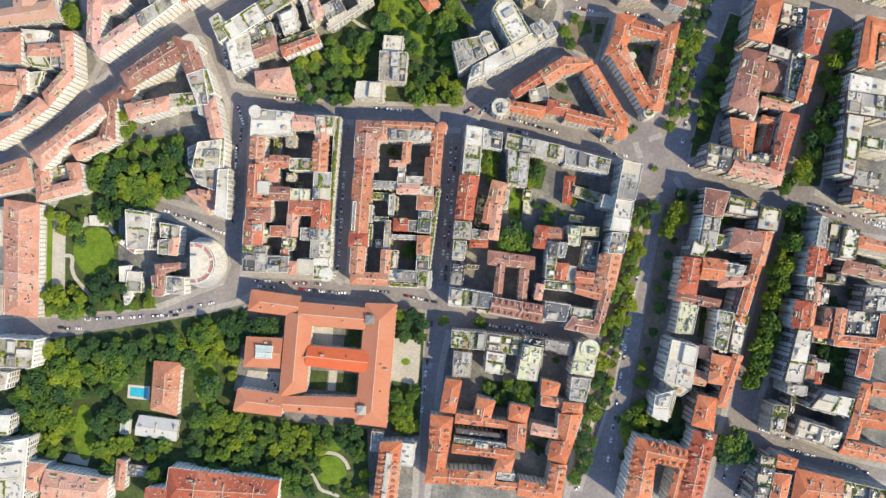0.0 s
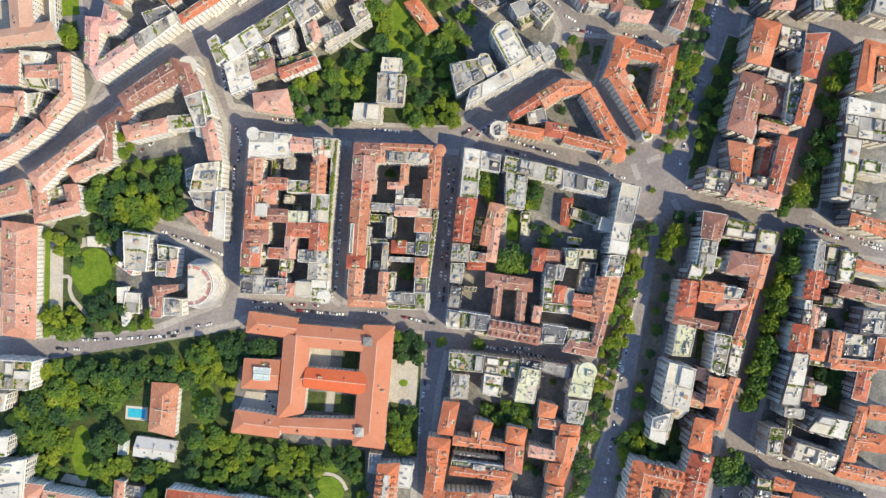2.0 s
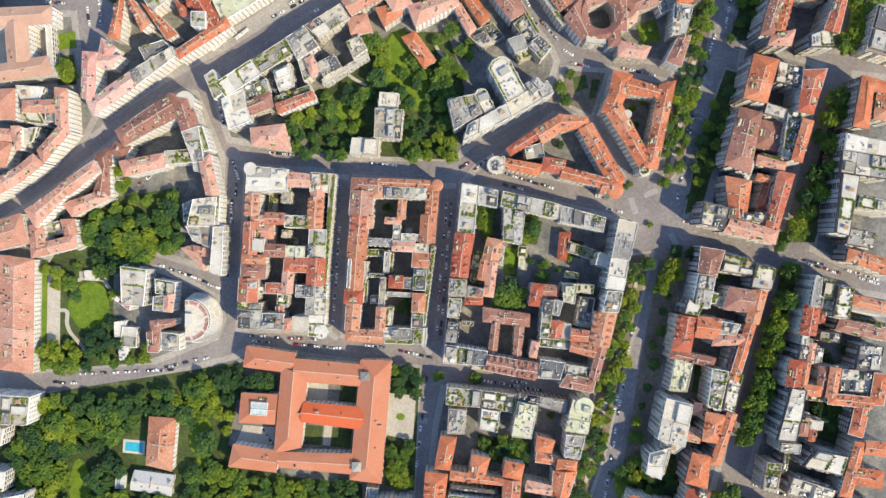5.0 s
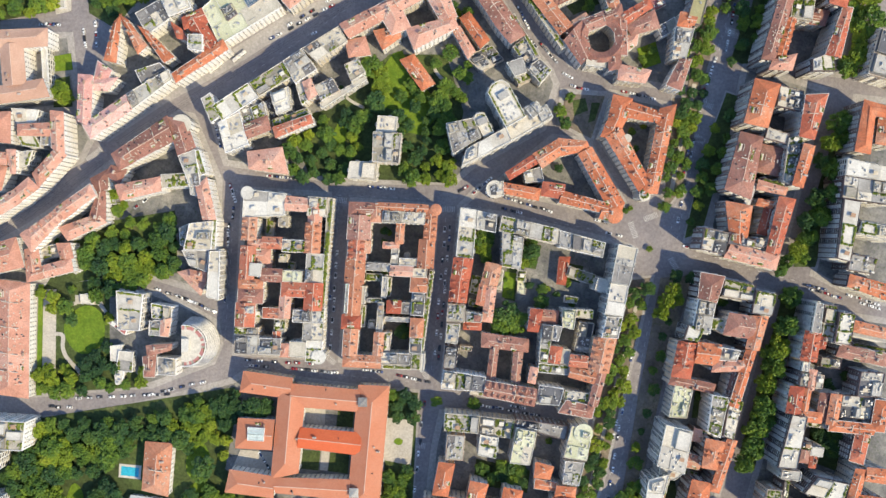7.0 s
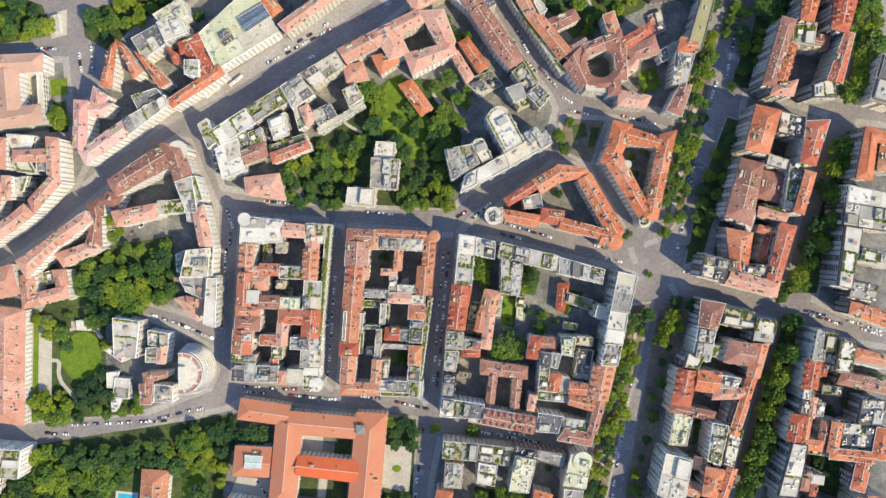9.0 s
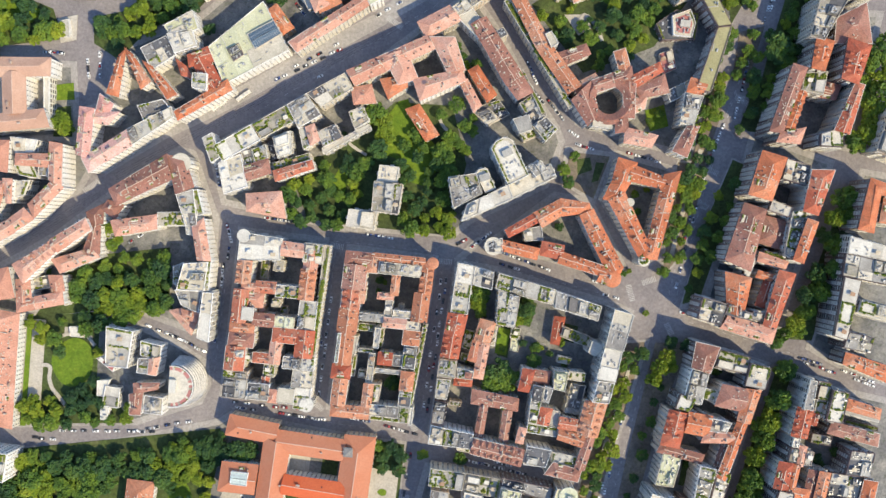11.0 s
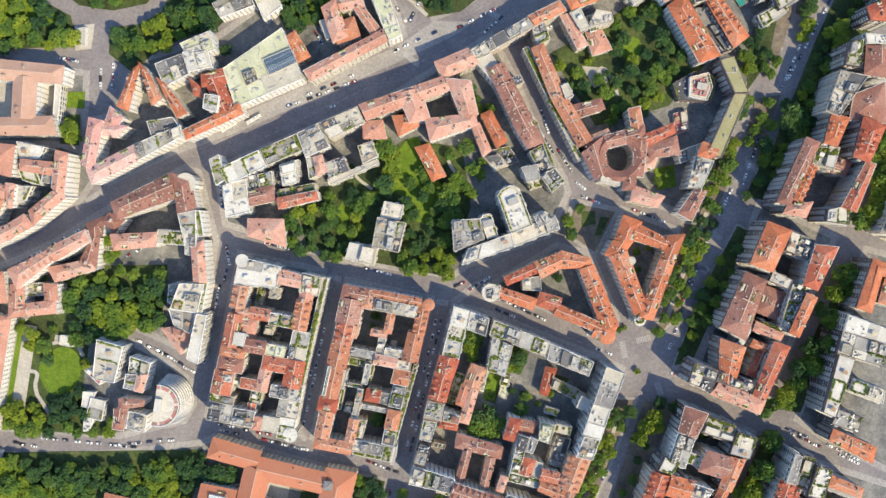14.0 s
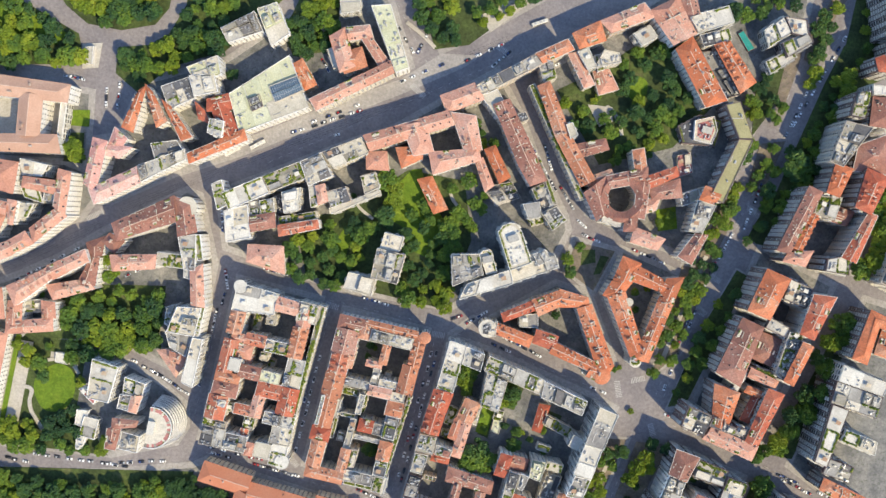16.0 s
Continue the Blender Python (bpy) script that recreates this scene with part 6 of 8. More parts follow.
house("To", 27, (185.9, -106.1), (191.7, -107.6), (203.6, -72.7), (197.4, -71.5))
house("Tc", 18, (166.7, -91.3), (180.4, -94.0), (182.7, -85.8), (168.3, -81.5))
house("Tc", 18, (176.1, -74.1), (183.9, -75.7), (186.2, -67.9), (177.6, -66.3))
house("Gt", 8, (171.7, -101.4), (180.4, -103.7), (183.6, -98.2), (174.5, -95.8))
house("Fw", 26, (142.4, -113.6), (152.8, -117.4), (158.5, -95.5), (144.7, -99.4))
house("Gt", 20, (152.3, -114.3), (156.2, -115.8), (160.8, -98.7), (154.6, -100.3))
house("To", 27, (169.1, -119.2), (183.6, -123.0), (185.9, -101.5), (174.0, -99.2))
house("Tr", 27, (159.1, -171.3), (174.5, -172.9), (185.9, -126.0), (170.6, -123.4), dormers=True)
house("Fw", 30, (177.0, -127.8), (182.8, -129.3), (183.9, -125.5), (178.2, -123.6))
house("To", 27, (144.5, -144.5), (163.3, -148.7), (166.0, -136.4), (131.5, -128.0), dormers=True)
house("To", 27, (121.5, -174.1), (140.7, -174.0), (144.5, -143.3), (131.5, -128.8), dormers=True)
house("To", 27, (152.2, -174.0), (158.3, -174.0), (164.1, -149.5), (158.3, -149.1))
house("Fg", 24, (210.8, -174.8), (220.8, -174.8), (228.9, -142.4), (217.3, -140.1))
house("To", 24, (226.9, -148.2), (240.4, -150.5), (242.3, -143.9), (229.2, -140.1))
house("To", 24, (222.3, -174.8), (233.1, -174.8), (237.7, -154.3), (226.9, -152.8))
house("To", 24, (237.0, -174.8), (269.4, -174.7), (273.2, -157.4), (241.6, -149.7))
house("Fg", 24, (270.9, -174.7), (311.0, -174.7), (311.0, -166.2), (274.0, -157.8))
house("To", 33, (205.3, 142.1), (220.5, 138.7), (228.5, 167.2), (212.5, 171.0))
house("Fg", 28, (228.4, 153.9), (244.5, 150.1), (246.8, 163.9), (230.7, 167.7))
house("Tr", 33, (242.2, 133.3), (251.7, 131.1), (260.8, 161.1), (246.0, 160.4))
house("Tb", 29, (194.0, 97.8), (210.9, 91.3), (218.9, 132.3), (204.3, 136.1))
house("Fw", 26, (221.4, 132.5), (235.3, 128.7), (237.6, 135.2), (223.4, 139.8))
house("Fg", 27, (233.4, 103.5), (241.1, 99.7), (247.2, 134.2), (237.2, 132.7))
house("To", 33, (238.0, 100.6), (244.5, 98.7), (252.1, 126.1), (245.3, 128.0))
house("Tc", 24, (217.1, 98.2), (236.0, 94.0), (237.6, 98.6), (218.3, 104.0))
house("Tb", 19, (217.3, 111.0), (233.2, 107.1), (237.1, 125.8), (221.5, 128.9))
house("Fw", 31, (205.2, 108.2), (208.3, 107.4), (213.6, 125.0), (210.2, 125.7))
house("Gt", 22, (220.5, 103.5), (236.0, 98.9), (236.8, 102.0), (222.1, 105.9))
house("Tr", 20, (218.9, 68.2), (225.9, 66.6), (231.3, 86.0), (224.3, 88.0))
house("Fw", 22, (208.1, 88.0), (212.8, 86.5), (217.4, 100.4), (212.4, 102.0))
house("To", 27, (198.1, 62.8), (208.5, 60.5), (212.7, 86.2), (195.4, 89.3))
house("To", 22, (217.4, 87.3), (229.8, 85.0), (232.1, 88.8), (219.0, 91.5))
house("Fg", 28, (178.2, 57.3), (194.0, 53.5), (198.2, 68.1), (180.9, 71.9))
house("Fg", 29, (196.0, 61.1), (212.8, 58.0), (214.7, 63.4), (197.5, 66.4))
house("Tr", 27, (222.7, 55.5), (231.1, 53.6), (241.8, 90.8), (231.1, 92.8))
house("Tc", 27, (194.3, 52.0), (228.8, 43.6), (231.1, 52.8), (198.9, 60.9))
house("Fw", 29, (213.6, 59.2), (219.7, 58.0), (221.2, 63.4), (214.7, 64.9))
house("Fg", 24, (291.5, 176.5), (335.0, 164.0), (342.5, 195.6), (299.6, 207.1))
house("To", 33, (279.5, 123.5), (289.4, 121.6), (292.4, 147.1), (304.6, 145.2), (306.5, 151.3), (285.5, 157.3))
house("To", 28, (295.5, 129.1), (308.9, 127.2), (308.9, 144.0), (297.4, 145.6))
house("Fw", 33, (273.0, 107.1), (304.2, 102.6), (306.5, 111.7), (274.5, 118.5))
house("Fg", 33, (270.8, 91.9), (302.7, 87.4), (304.2, 102.2), (272.3, 107.1))
house("Fw", 33, (268.1, 51.6), (276.9, 49.3), (283.7, 89.6), (272.3, 91.5))
house("Fw", 33, (282.2, 68.4), (306.5, 63.0), (306.5, 72.2), (284.4, 76.7))
house("Fg", 26, (277.6, 43.7), (295.3, 40.7), (298.4, 51.4), (280.7, 54.5))
house("To", 25, (278.8, 32.6), (309.6, 21.9), (310.4, 32.3), (280.4, 40.3))
house("Tr", 22, (49.5, 103.8), (70.4, 116.2), (66.1, 121.2), (46.8, 108.4))
house("To", 22, (71.6, 111.9), (84.7, 121.2), (82.0, 130.9), (65.4, 121.2))
house("To", 22, (84.7, 120.4), (103.7, 124.3), (101.7, 129.7), (82.4, 131.7))
house("To", 22, (116.9, 84.1), (127.3, 88.0), (104.8, 125.9), (96.3, 121.2))
house("To", 22, (44.5, 94.9), (68.9, 89.9), (70.4, 97.2), (46.0, 101.4))
house("Tr", 22, (71.2, 93.3), (85.1, 91.0), (87.0, 100.3), (72.3, 102.2))
house("To", 22, (83.6, 88.7), (114.9, 81.0), (116.5, 87.6), (85.5, 96.1))
house("To", 22, (110.7, 77.9), (122.7, 75.6), (126.9, 87.6), (113.8, 87.2))
house("Fg", 23, (36.3, 92.8), (45.6, 92.8), (45.2, 103.2), (35.5, 99.3))
house("Fg", 18, (60.7, 101.7), (73.2, 103.3), (71.2, 113.0), (59.2, 109.5))
house("To", 22, (116.4, 145.2), (128.4, 144.5), (132.3, 158.8), (119.9, 161.5))
house("To", 22, (111.4, 133.6), (121.5, 131.3), (127.6, 143.7), (115.6, 143.7))
house("To", 22, (137.3, 96.5), (143.9, 104.2), (125.3, 138.3), (114.5, 133.2))
house("To", 22, (140.4, 95.0), (149.7, 95.0), (162.1, 154.9), (151.6, 152.2))
house("To", 22, (128.0, 146.8), (150.1, 142.9), (152.0, 149.9), (129.2, 157.6))
house("Fw", 21, (138.3, 91.2), (143.8, 90.5), (144.9, 98.2), (137.6, 97.4))
house("Fw", 29, (46.3, 138.2), (59.7, 145.9), (48.9, 165.8), (45.1, 169.6), (40.5, 169.6), (35.9, 166.5), (33.6, 161.9))
house("Fw", 26, (16.9, 112.7), (50.3, 129.7), (46.5, 138.9), (20.0, 124.2))
house("Fw", 24, (50.5, 130.1), (78.6, 146.3), (74.0, 154.8), (46.6, 139.3))
house("Fg", 25, (10.8, 120.6), (30.0, 132.1), (24.6, 145.2), (6.1, 141.4))
house("Fw", 24, (31.6, 132.4), (38.5, 135.5), (32.7, 147.4), (29.3, 148.9), (26.2, 147.8), (24.6, 144.7))
house("Fg", 27, (64.5, 144.8), (72.1, 150.2), (66.8, 156.3), (59.1, 151.7))
house("Fw", 17, (-41.7, 136.5), (-28.5, 136.1), (-27.3, 146.6), (-40.6, 147.4))
house("Fg", 20, (-44.2, 115.7), (-26.0, 114.5), (-24.1, 135.1), (-43.5, 136.2))
house("Fw", 14, (-61.5, 105.0), (-41.9, 103.0), (-40.7, 116.0), (-59.9, 116.3))
house("Hc", 17, (-128.3, 110.7), (-102.1, 107.2), (-106.1, 125.1), (-129.5, 122.0))
house("Tc", 24, (-268.8, 97.4), (-250.7, 118.6), (-256.9, 124.0), (-273.0, 105.9))
house("Tc", 24, (-283.4, 85.8), (-269.2, 96.6), (-276.1, 103.1), (-290.4, 91.2))
house("Tc", 24, (-310.0, 68.8), (-281.5, 86.6), (-286.9, 94.3), (-310.0, 80.4))
house("Tc", 24, (-260.0, 123.6), (-251.5, 119.8), (-252.7, 147.5), (-260.8, 148.3))
house("Tc", 24, (-310.1, 129.0), (-288.5, 126.7), (-288.5, 147.5), (-310.1, 146.7))
house("Fw", 20, (-285.7, 139.9), (-273.2, 141.1), (-270.9, 149.6), (-289.5, 150.7))
house("Tc", 24, (-283.1, 132.1), (-261.1, 131.7), (-261.1, 140.2), (-283.1, 139.0))
house("Fw", 19, (-282.2, 125.3), (-269.0, 123.8), (-273.7, 132.3), (-286.1, 132.3))
house("Fg", 20, (-269.3, 125.9), (-263.5, 125.9), (-262.7, 132.1), (-269.3, 132.1))
house("Tc", 24, (-310.1, 113.9), (-290.8, 112.0), (-290.8, 119.7), (-310.1, 121.2))
house("Tc", 20, (-312.0, 94.1), (-296.5, 94.9), (-292.6, 110.8), (-312.0, 112.7))
house("Fw", 18, (-287.3, 108.4), (-278.7, 112.3), (-275.6, 122.4), (-287.3, 120.9))
house("Tc", 24, (-287.7, 106.2), (-285.0, 106.2), (-285.0, 122.0), (-290.8, 122.0))
house("Tb", 24, (-214.4, 109.0), (-178.2, 128.7), (-182.8, 144.9), (-219.8, 119.4))
house("Tb", 24, (-175.1, 119.1), (-163.5, 124.5), (-170.1, 142.2), (-182.1, 144.5))
house("Fg", 24, (-167.4, 98.2), (-159.7, 98.2), (-163.5, 122.9), (-175.1, 118.7))
house("Tc", 24, (-158.1, 75.9), (-149.6, 75.9), (-155.8, 103.6), (-162.7, 97.5))
house("Tc", 24, (-213.6, 88.5), (-186.6, 95.1), (-187.4, 104.0), (-217.1, 98.2))
house("Gt", 20, (-187.0, 96.9), (-168.4, 98.1), (-168.8, 107.4), (-187.8, 106.2))
house("Tb", 19, (-225.8, 105.9), (-216.5, 99.7), (-211.4, 109.1), (-221.9, 112.2))
house("Tc", 24, (-273.7, 53.4), (-252.2, 76.9), (-256.0, 82.7), (-281.1, 65.0), dormers=True)
house("Tc", 24, (-251.8, 75.4), (-230.6, 91.6), (-234.5, 98.9), (-257.2, 83.1))
house("Tb", 18, (-232.4, 93.7), (-225.0, 96.4), (-225.0, 109.2), (-236.3, 103.0))
house("Tb", 18, (-238.2, 73.4), (-226.1, 75.7), (-226.5, 94.4), (-232.0, 92.5))
house("Tc", 17, (-251.8, 61.0), (-226.1, 73.5), (-231.5, 79.0), (-258.0, 69.6))
house("Tc", 18, (-279.8, 39.1), (-270.1, 40.7), (-272.4, 56.2), (-281.0, 54.3))
house("Tc", 18, (-279.4, 32.5), (-248.3, 40.3), (-249.8, 48.5), (-279.8, 40.3))
house("Tc", 18, (-256.8, 48.5), (-248.3, 49.3), (-250.6, 59.0), (-259.2, 58.6))
house("Tc", 20, (-311.9, 35.9), (-280.9, 42.9), (-286.3, 62.7), (-311.9, 54.5))
house("Gt", 5, (-252.5, 37.6), (-247.7, 39.9), (-249.3, 56.6), (-253.3, 55.8))
house("Fc", 10, (-271.8, 47.5), (-260.8, 49.9), (-262.4, 58.5), (-273.4, 56.2))
house("Gt", 6, (-245.8, 67.6), (-228.3, 72.4), (-229.1, 75.6), (-247.4, 72.4))
house("Tc", 12, (-305.1, -44.8), (-281.6, -47.9), (-280.4, 30.8), (-304.2, 33.8))
house("Fw", 12, (-315.7, -45.4), (-304.3, -45.4), (-303.6, 28.5), (-315.8, 28.4))
house("Fw", 20, (-217.2, 0.2), (-202.4, -0.5), (-199.8, 24.7), (-218.0, 27.0))
house("Fr", 18.6, (-223.9, 4.9), (-212.2, -3.6), (-209.9, 5.7), (-221.6, 5.7))
house("Fw", 6, (-226.6, -22.7), (-220.3, -23.5), (-218.7, -11.6), (-227.0, -12.4))
house("Fw", 7, (-222.3, -29.4), (-211.2, -30.6), (-210.5, -16.4), (-220.8, -15.6))
house("Fw", 6, (-223.0, -39.4), (-218.7, -39.4), (-217.5, -29.9), (-224.2, -29.9))
house("Fw", 3, (-248.4, 16.6), (-240.5, 16.2), (-238.9, 24.1), (-249.2, 23.3))
house("Gt", 16, (-195.1, 8.1), (-181.8, 6.5), (-181.1, 15.9), (-195.5, 18.2))
house("Fg", 17, (-196.8, -3.6), (-189.4, -4.0), (-188.6, 6.9), (-196.4, 6.1))
house("Tc", 18, (-188.7, -4.0), (-183.2, -4.4), (-181.3, 7.7), (-188.3, 6.1))
house("Tb", 16, (-200.2, -32.3), (-193.2, -32.3), (-192.0, -16.6), (-201.0, -19.0))
house("Tb", 17, (-197.6, -17.7), (-182.0, -13.8), (-181.2, -9.9), (-198.3, -11.1))
house("Fc", 16, (-191.5, -30.8), (-178.5, -31.5), (-178.3, -19.8), (-191.1, -18.8))
house("Fc", 24, (-171.2, 55.0), (-152.7, 55.1), (-151.1, 74.7), (-167.3, 72.8))
house("Fw", 24, (-155.7, 23.4), (-147.6, 21.1), (-146.5, 54.3), (-153.4, 54.3))
house("Fg", 20, (-168.4, 44.5), (-156.7, 39.9), (-154.8, 54.6), (-173.4, 54.6))
house("Tc", 17, (-167.6, 36.2), (-158.2, 33.0), (-157.4, 39.3), (-168.4, 40.8))
house("Gt", 22, (-153.1, 55.2), (-150.0, 55.2), (-149.3, 76.1), (-154.7, 75.3))
house("Fc", 14, (-176.2, 58.2), (-173.1, 56.7), (-169.9, 73.1), (-177.0, 70.0))
house("Hc", 12, (-162.6, 23.9), (-159.4, 32.9), (-169.7, 41.5), (-177.9, 39.2))
house("Gt", 23, (-159.5, 105.3), (-156.1, 106.9), (-161.1, 123.1), (-165.0, 122.0))
house("Fg", 20, (-167.6, 92.3), (-157.5, 91.1), (-159.1, 98.9), (-168.4, 98.1))
house("Fc", 6, (-229.1, 85.9), (-218.0, 86.7), (-218.8, 90.7), (-229.5, 90.6))
house("Fw", 21, (-146.1, 142.6), (-121.4, 158.8), (-128.6, 168.6), (-152.3, 153.3))
house("Gt", 19, (-121.2, 159.7), (-99.0, 173.2), (-105.5, 183.5), (-128.3, 169.1))
house("Fg", 21, (-96.6, 168.2), (-81.9, 177.9), (-92.2, 192.1), (-104.9, 183.5))
house("Fg", 21, (-82.1, 183.2), (-60.9, 197.3), (-67.4, 207.2), (-91.9, 192.1))
house("Fw", 20, (-109.4, 147.3), (-100.2, 151.3), (-101.5, 166.5), (-113.6, 161.1))
house("Fd", 8, (-116.6, 145.3), (-111.4, 147.0), (-115.6, 161.2), (-120.6, 158.2))
house("Tc", 20, (-87.5, 157.6), (-81.9, 161.0), (-86.2, 171.7), (-91.5, 169.2))
house("Fg", 19, (-79.0, 156.9), (-66.4, 164.0), (-71.9, 173.0), (-84.3, 166.7))
house("Fg", 17, (-92.7, 154.4), (-87.9, 157.6), (-92.1, 170.0), (-96.8, 168.3))
house("Fg", 19, (-58.6, 170.1), (-49.1, 176.5), (-54.4, 186.3), (-63.5, 181.5))
house("Fw", 13, (-78.5, 152.8), (-48.3, 172.6), (-49.6, 175.1), (-81.1, 156.3))
house("Tr", 20, (-109.6, 131.8), (-84.2, 142.0), (-86.3, 147.4), (-111.6, 138.4))
house("Gt", 15, (-112.3, 139.0), (-87.5, 148.0), (-88.8, 152.8), (-113.2, 144.3))
house("Tb", 19, (-129.0, 131.2), (-113.5, 137.2), (-116.0, 146.4), (-131.6, 140.7))
house("Fc", 18, (-124.5, 143.3), (-116.0, 147.2), (-118.4, 156.4), (-127.3, 152.4))
house("Fw", 20, (-143.9, 121.0), (-128.4, 127.0), (-134.4, 148.7), (-149.2, 141.6))
house("Gt", 21, (-153.5, 141.2), (-146.8, 146.3), (-154.3, 161.8), (-160.4, 157.6))
house("Fg", 16, (-132.3, 141.4), (-125.7, 143.4), (-128.4, 153.8), (-134.9, 151.0))
house("Tc", 22, (-59.9, 199.2), (-8.3, 226.8), (-14.0, 235.0), (-66.0, 208.3))
house("Tc", 22, (1.6, 211.7), (13.0, 214.0), (4.9, 235.2), (-11.4, 234.3))
house("Tc", 22, (-15.8, 191.9), (13.8, 207.2), (10.7, 214.0), (-21.1, 205.5))
house("Tc", 22, (-31.0, 201.6), (-18.1, 206.3), (-27.3, 225.1), (-41.7, 219.0))
house("To", 18, (-37.3, 192.4), (-25.1, 200.9), (-26.6, 208.5), (-43.4, 204.6))
house("Tc", 17, (-60.3, 187.1), (-45.8, 189.1), (-49.6, 200.9), (-62.6, 197.8))
house("To", 9, (-10.6, 166.2), (-2.1, 170.9), (-16.5, 190.6), (-25.4, 186.7))
house("To", 14, (29.4, 194.6), (35.5, 200.0), (21.6, 218.8), (15.5, 214.9))
house("Tc", 14, (21.0, 187.3), (25.6, 192.3), (15.1, 209.1), (10.5, 206.4))
house("Fg", 8, (30.5, 179.0), (39.0, 184.5), (31.2, 191.4), (21.2, 187.5))
house("Tb", 22, (39.8, 207.7), (49.9, 215.6), (24.8, 250.1), (15.4, 244.6))
house("Tb", 22, (49.5, 196.4), (59.3, 202.0), (49.9, 215.6), (39.8, 207.7))
house("Gt", 20, (66.9, 186.9), (69.9, 187.4), (52.1, 216.9), (50.8, 215.9))
house("Fg", 18, (61.4, 180.2), (69.7, 187.5), (59.9, 201.2), (51.0, 194.5))
house("Fw", 20, (52.6, 173.9), (61.0, 177.0), (57.9, 187.2), (47.1, 183.3))
house("Fg", 20, (70.1, 169.4), (78.0, 178.5), (69.7, 186.3), (60.4, 180.0))
house("Gt", 12, (56.1, 169.6), (65.1, 174.0), (60.0, 180.9), (51.5, 177.8))
house("Tb", 20, (77.6, 220.8), (96.7, 230.3), (93.2, 236.6), (72.4, 228.3))
house("Tm", 21, (117.3, 217.8), (124.3, 221.4), (119.5, 235.1), (112.3, 232.3))
house("Tc", 22, (122.8, 172.1), (141.1, 170.0), (144.9, 178.0), (123.5, 182.0))
house("Tb", 22, (116.7, 178.2), (125.0, 179.8), (123.4, 191.9), (115.8, 189.6))
house("To", 22, (162.9, 208.8), (172.8, 207.3), (176.5, 216.1), (165.1, 217.9))
house("Fg", 22, (159.3, 186.0), (168.8, 186.8), (174.3, 206.6), (161.3, 208.0))
house("Tb", 22, (155.6, 168.5), (165.5, 164.8), (172.2, 185.7), (164.2, 185.3))
house("Tb", 32, (216.8, 184.7), (225.0, 184.0), (238.4, 227.4), (229.4, 229.6))
house("To", 28, (240.5, 211.8), (236.0, 213.3), (227.9, 186.9), (233.2, 185.5), dormers=True)
house("Gt", 26, (238.2, 213.7), (252.6, 211.5), (254.7, 227.3), (239.2, 225.4))
house("To", 32, (241.8, 228.2), (250.1, 226.7), (255.1, 246.1), (243.8, 248.3), dormers=True)
house("Tr", 32, (262.1, 222.3), (273.0, 219.4), (279.8, 244.8), (264.8, 248.4), dormers=True)
house("Tr", 30, (260.3, 188.3), (270.1, 186.1), (278.0, 219.1), (272.0, 220.2))
house("Tc", 30, (222.8, 178.3), (237.8, 177.7), (240.7, 188.2), (225.0, 184.0))
house("Fw", 30, (251.4, 177.0), (267.2, 177.1), (265.5, 190.6), (251.3, 185.2))
house("Tb", 20, (251.2, 211.2), (263.4, 209.7), (266.4, 219.6), (254.9, 221.1))
# palazzo
wings("palazzo", "salmon-roofed old palace with colonnaded garden front")
house("Ta", 20, (-340.2, 187.0), (-265.1, 193.3), (-265.2, 204.8), (-342.7, 201.1))
house("Ta", 20, (-294.6, 165.4), (-279.7, 167.5), (-281.8, 194.4), (-296.9, 193.0))
house("Ta", 20, (-333.5, 148.4), (-263.9, 159.0), (-268.3, 170.5), (-335.2, 158.5))
house("Fw", 12, (-270.7, 163.0), (-267.1, 162.5), (-268.7, 192.9), (-272.5, 193.0))
wings()
house("To", 20, (-226.0, 183.9), (-218.4, 182.0), (-215.0, 214.3), (-219.5, 209.3))
house("To", 20, (-203.2, 188.2), (-197.5, 193.5), (-210.8, 210.9), (-216.1, 214.7))
house("To", 20, (-185.7, 182.2), (-179.2, 186.0), (-197.1, 203.4), (-203.6, 207.1))
house("Tp", 23, (-243.2, 142.0), (-234.8, 139.0), (-233.3, 172.4), (-242.4, 173.1))
house("Tp", 20, (-232.9, 171.3), (-223.7, 171.3), (-221.5, 176.7), (-230.6, 182.7))
house("Tp", 20, (-235.2, 163.7), (-224.5, 163.0), (-217.7, 171.4), (-234.0, 170.5))
house("Tp", 23, (-234.1, 129.9), (-206.8, 149.8), (-210.9, 159.2), (-239.4, 139.0))
house("Fg", 20, (-198.6, 163.1), (-179.6, 172.3), (-188.7, 182.2), (-205.5, 176.7))
house("Fg", 22, (-206.7, 149.9), (-179.8, 170.5), (-182.1, 177.3), (-210.9, 160.5))
house("Fg", 20, (-197.1, 201.1), (-181.1, 212.6), (-188.7, 224.7), (-205.5, 215.5))
house("Fw", 23, (-181.8, 212.7), (-166.6, 218.8), (-171.2, 230.1), (-187.5, 225.5))
house("Fv", 22, (-182.8, 222.0), (-166.9, 230.4), (-171.5, 242.5), (-190.4, 231.0))
house("Tr", 20, (-172.0, 205.0), (-156.0, 209.7), (-160.6, 218.8), (-173.5, 212.6))
house("To", 22, (-177.1, 168.3), (-142.2, 191.2), (-145.6, 197.2), (-179.8, 174.3))
house("Tr", 20, (-176.6, 198.9), (-169.7, 197.5), (-174.3, 205.0), (-181.1, 209.5))
house("Fg", 26, (-168.1, 190.4), (-158.3, 188.9), (-158.3, 200.2), (-168.1, 200.1))
house("Fv", 20, (-148.2, 194.5), (-106.1, 220.2), (-125.0, 251.8), (-160.0, 219.1))
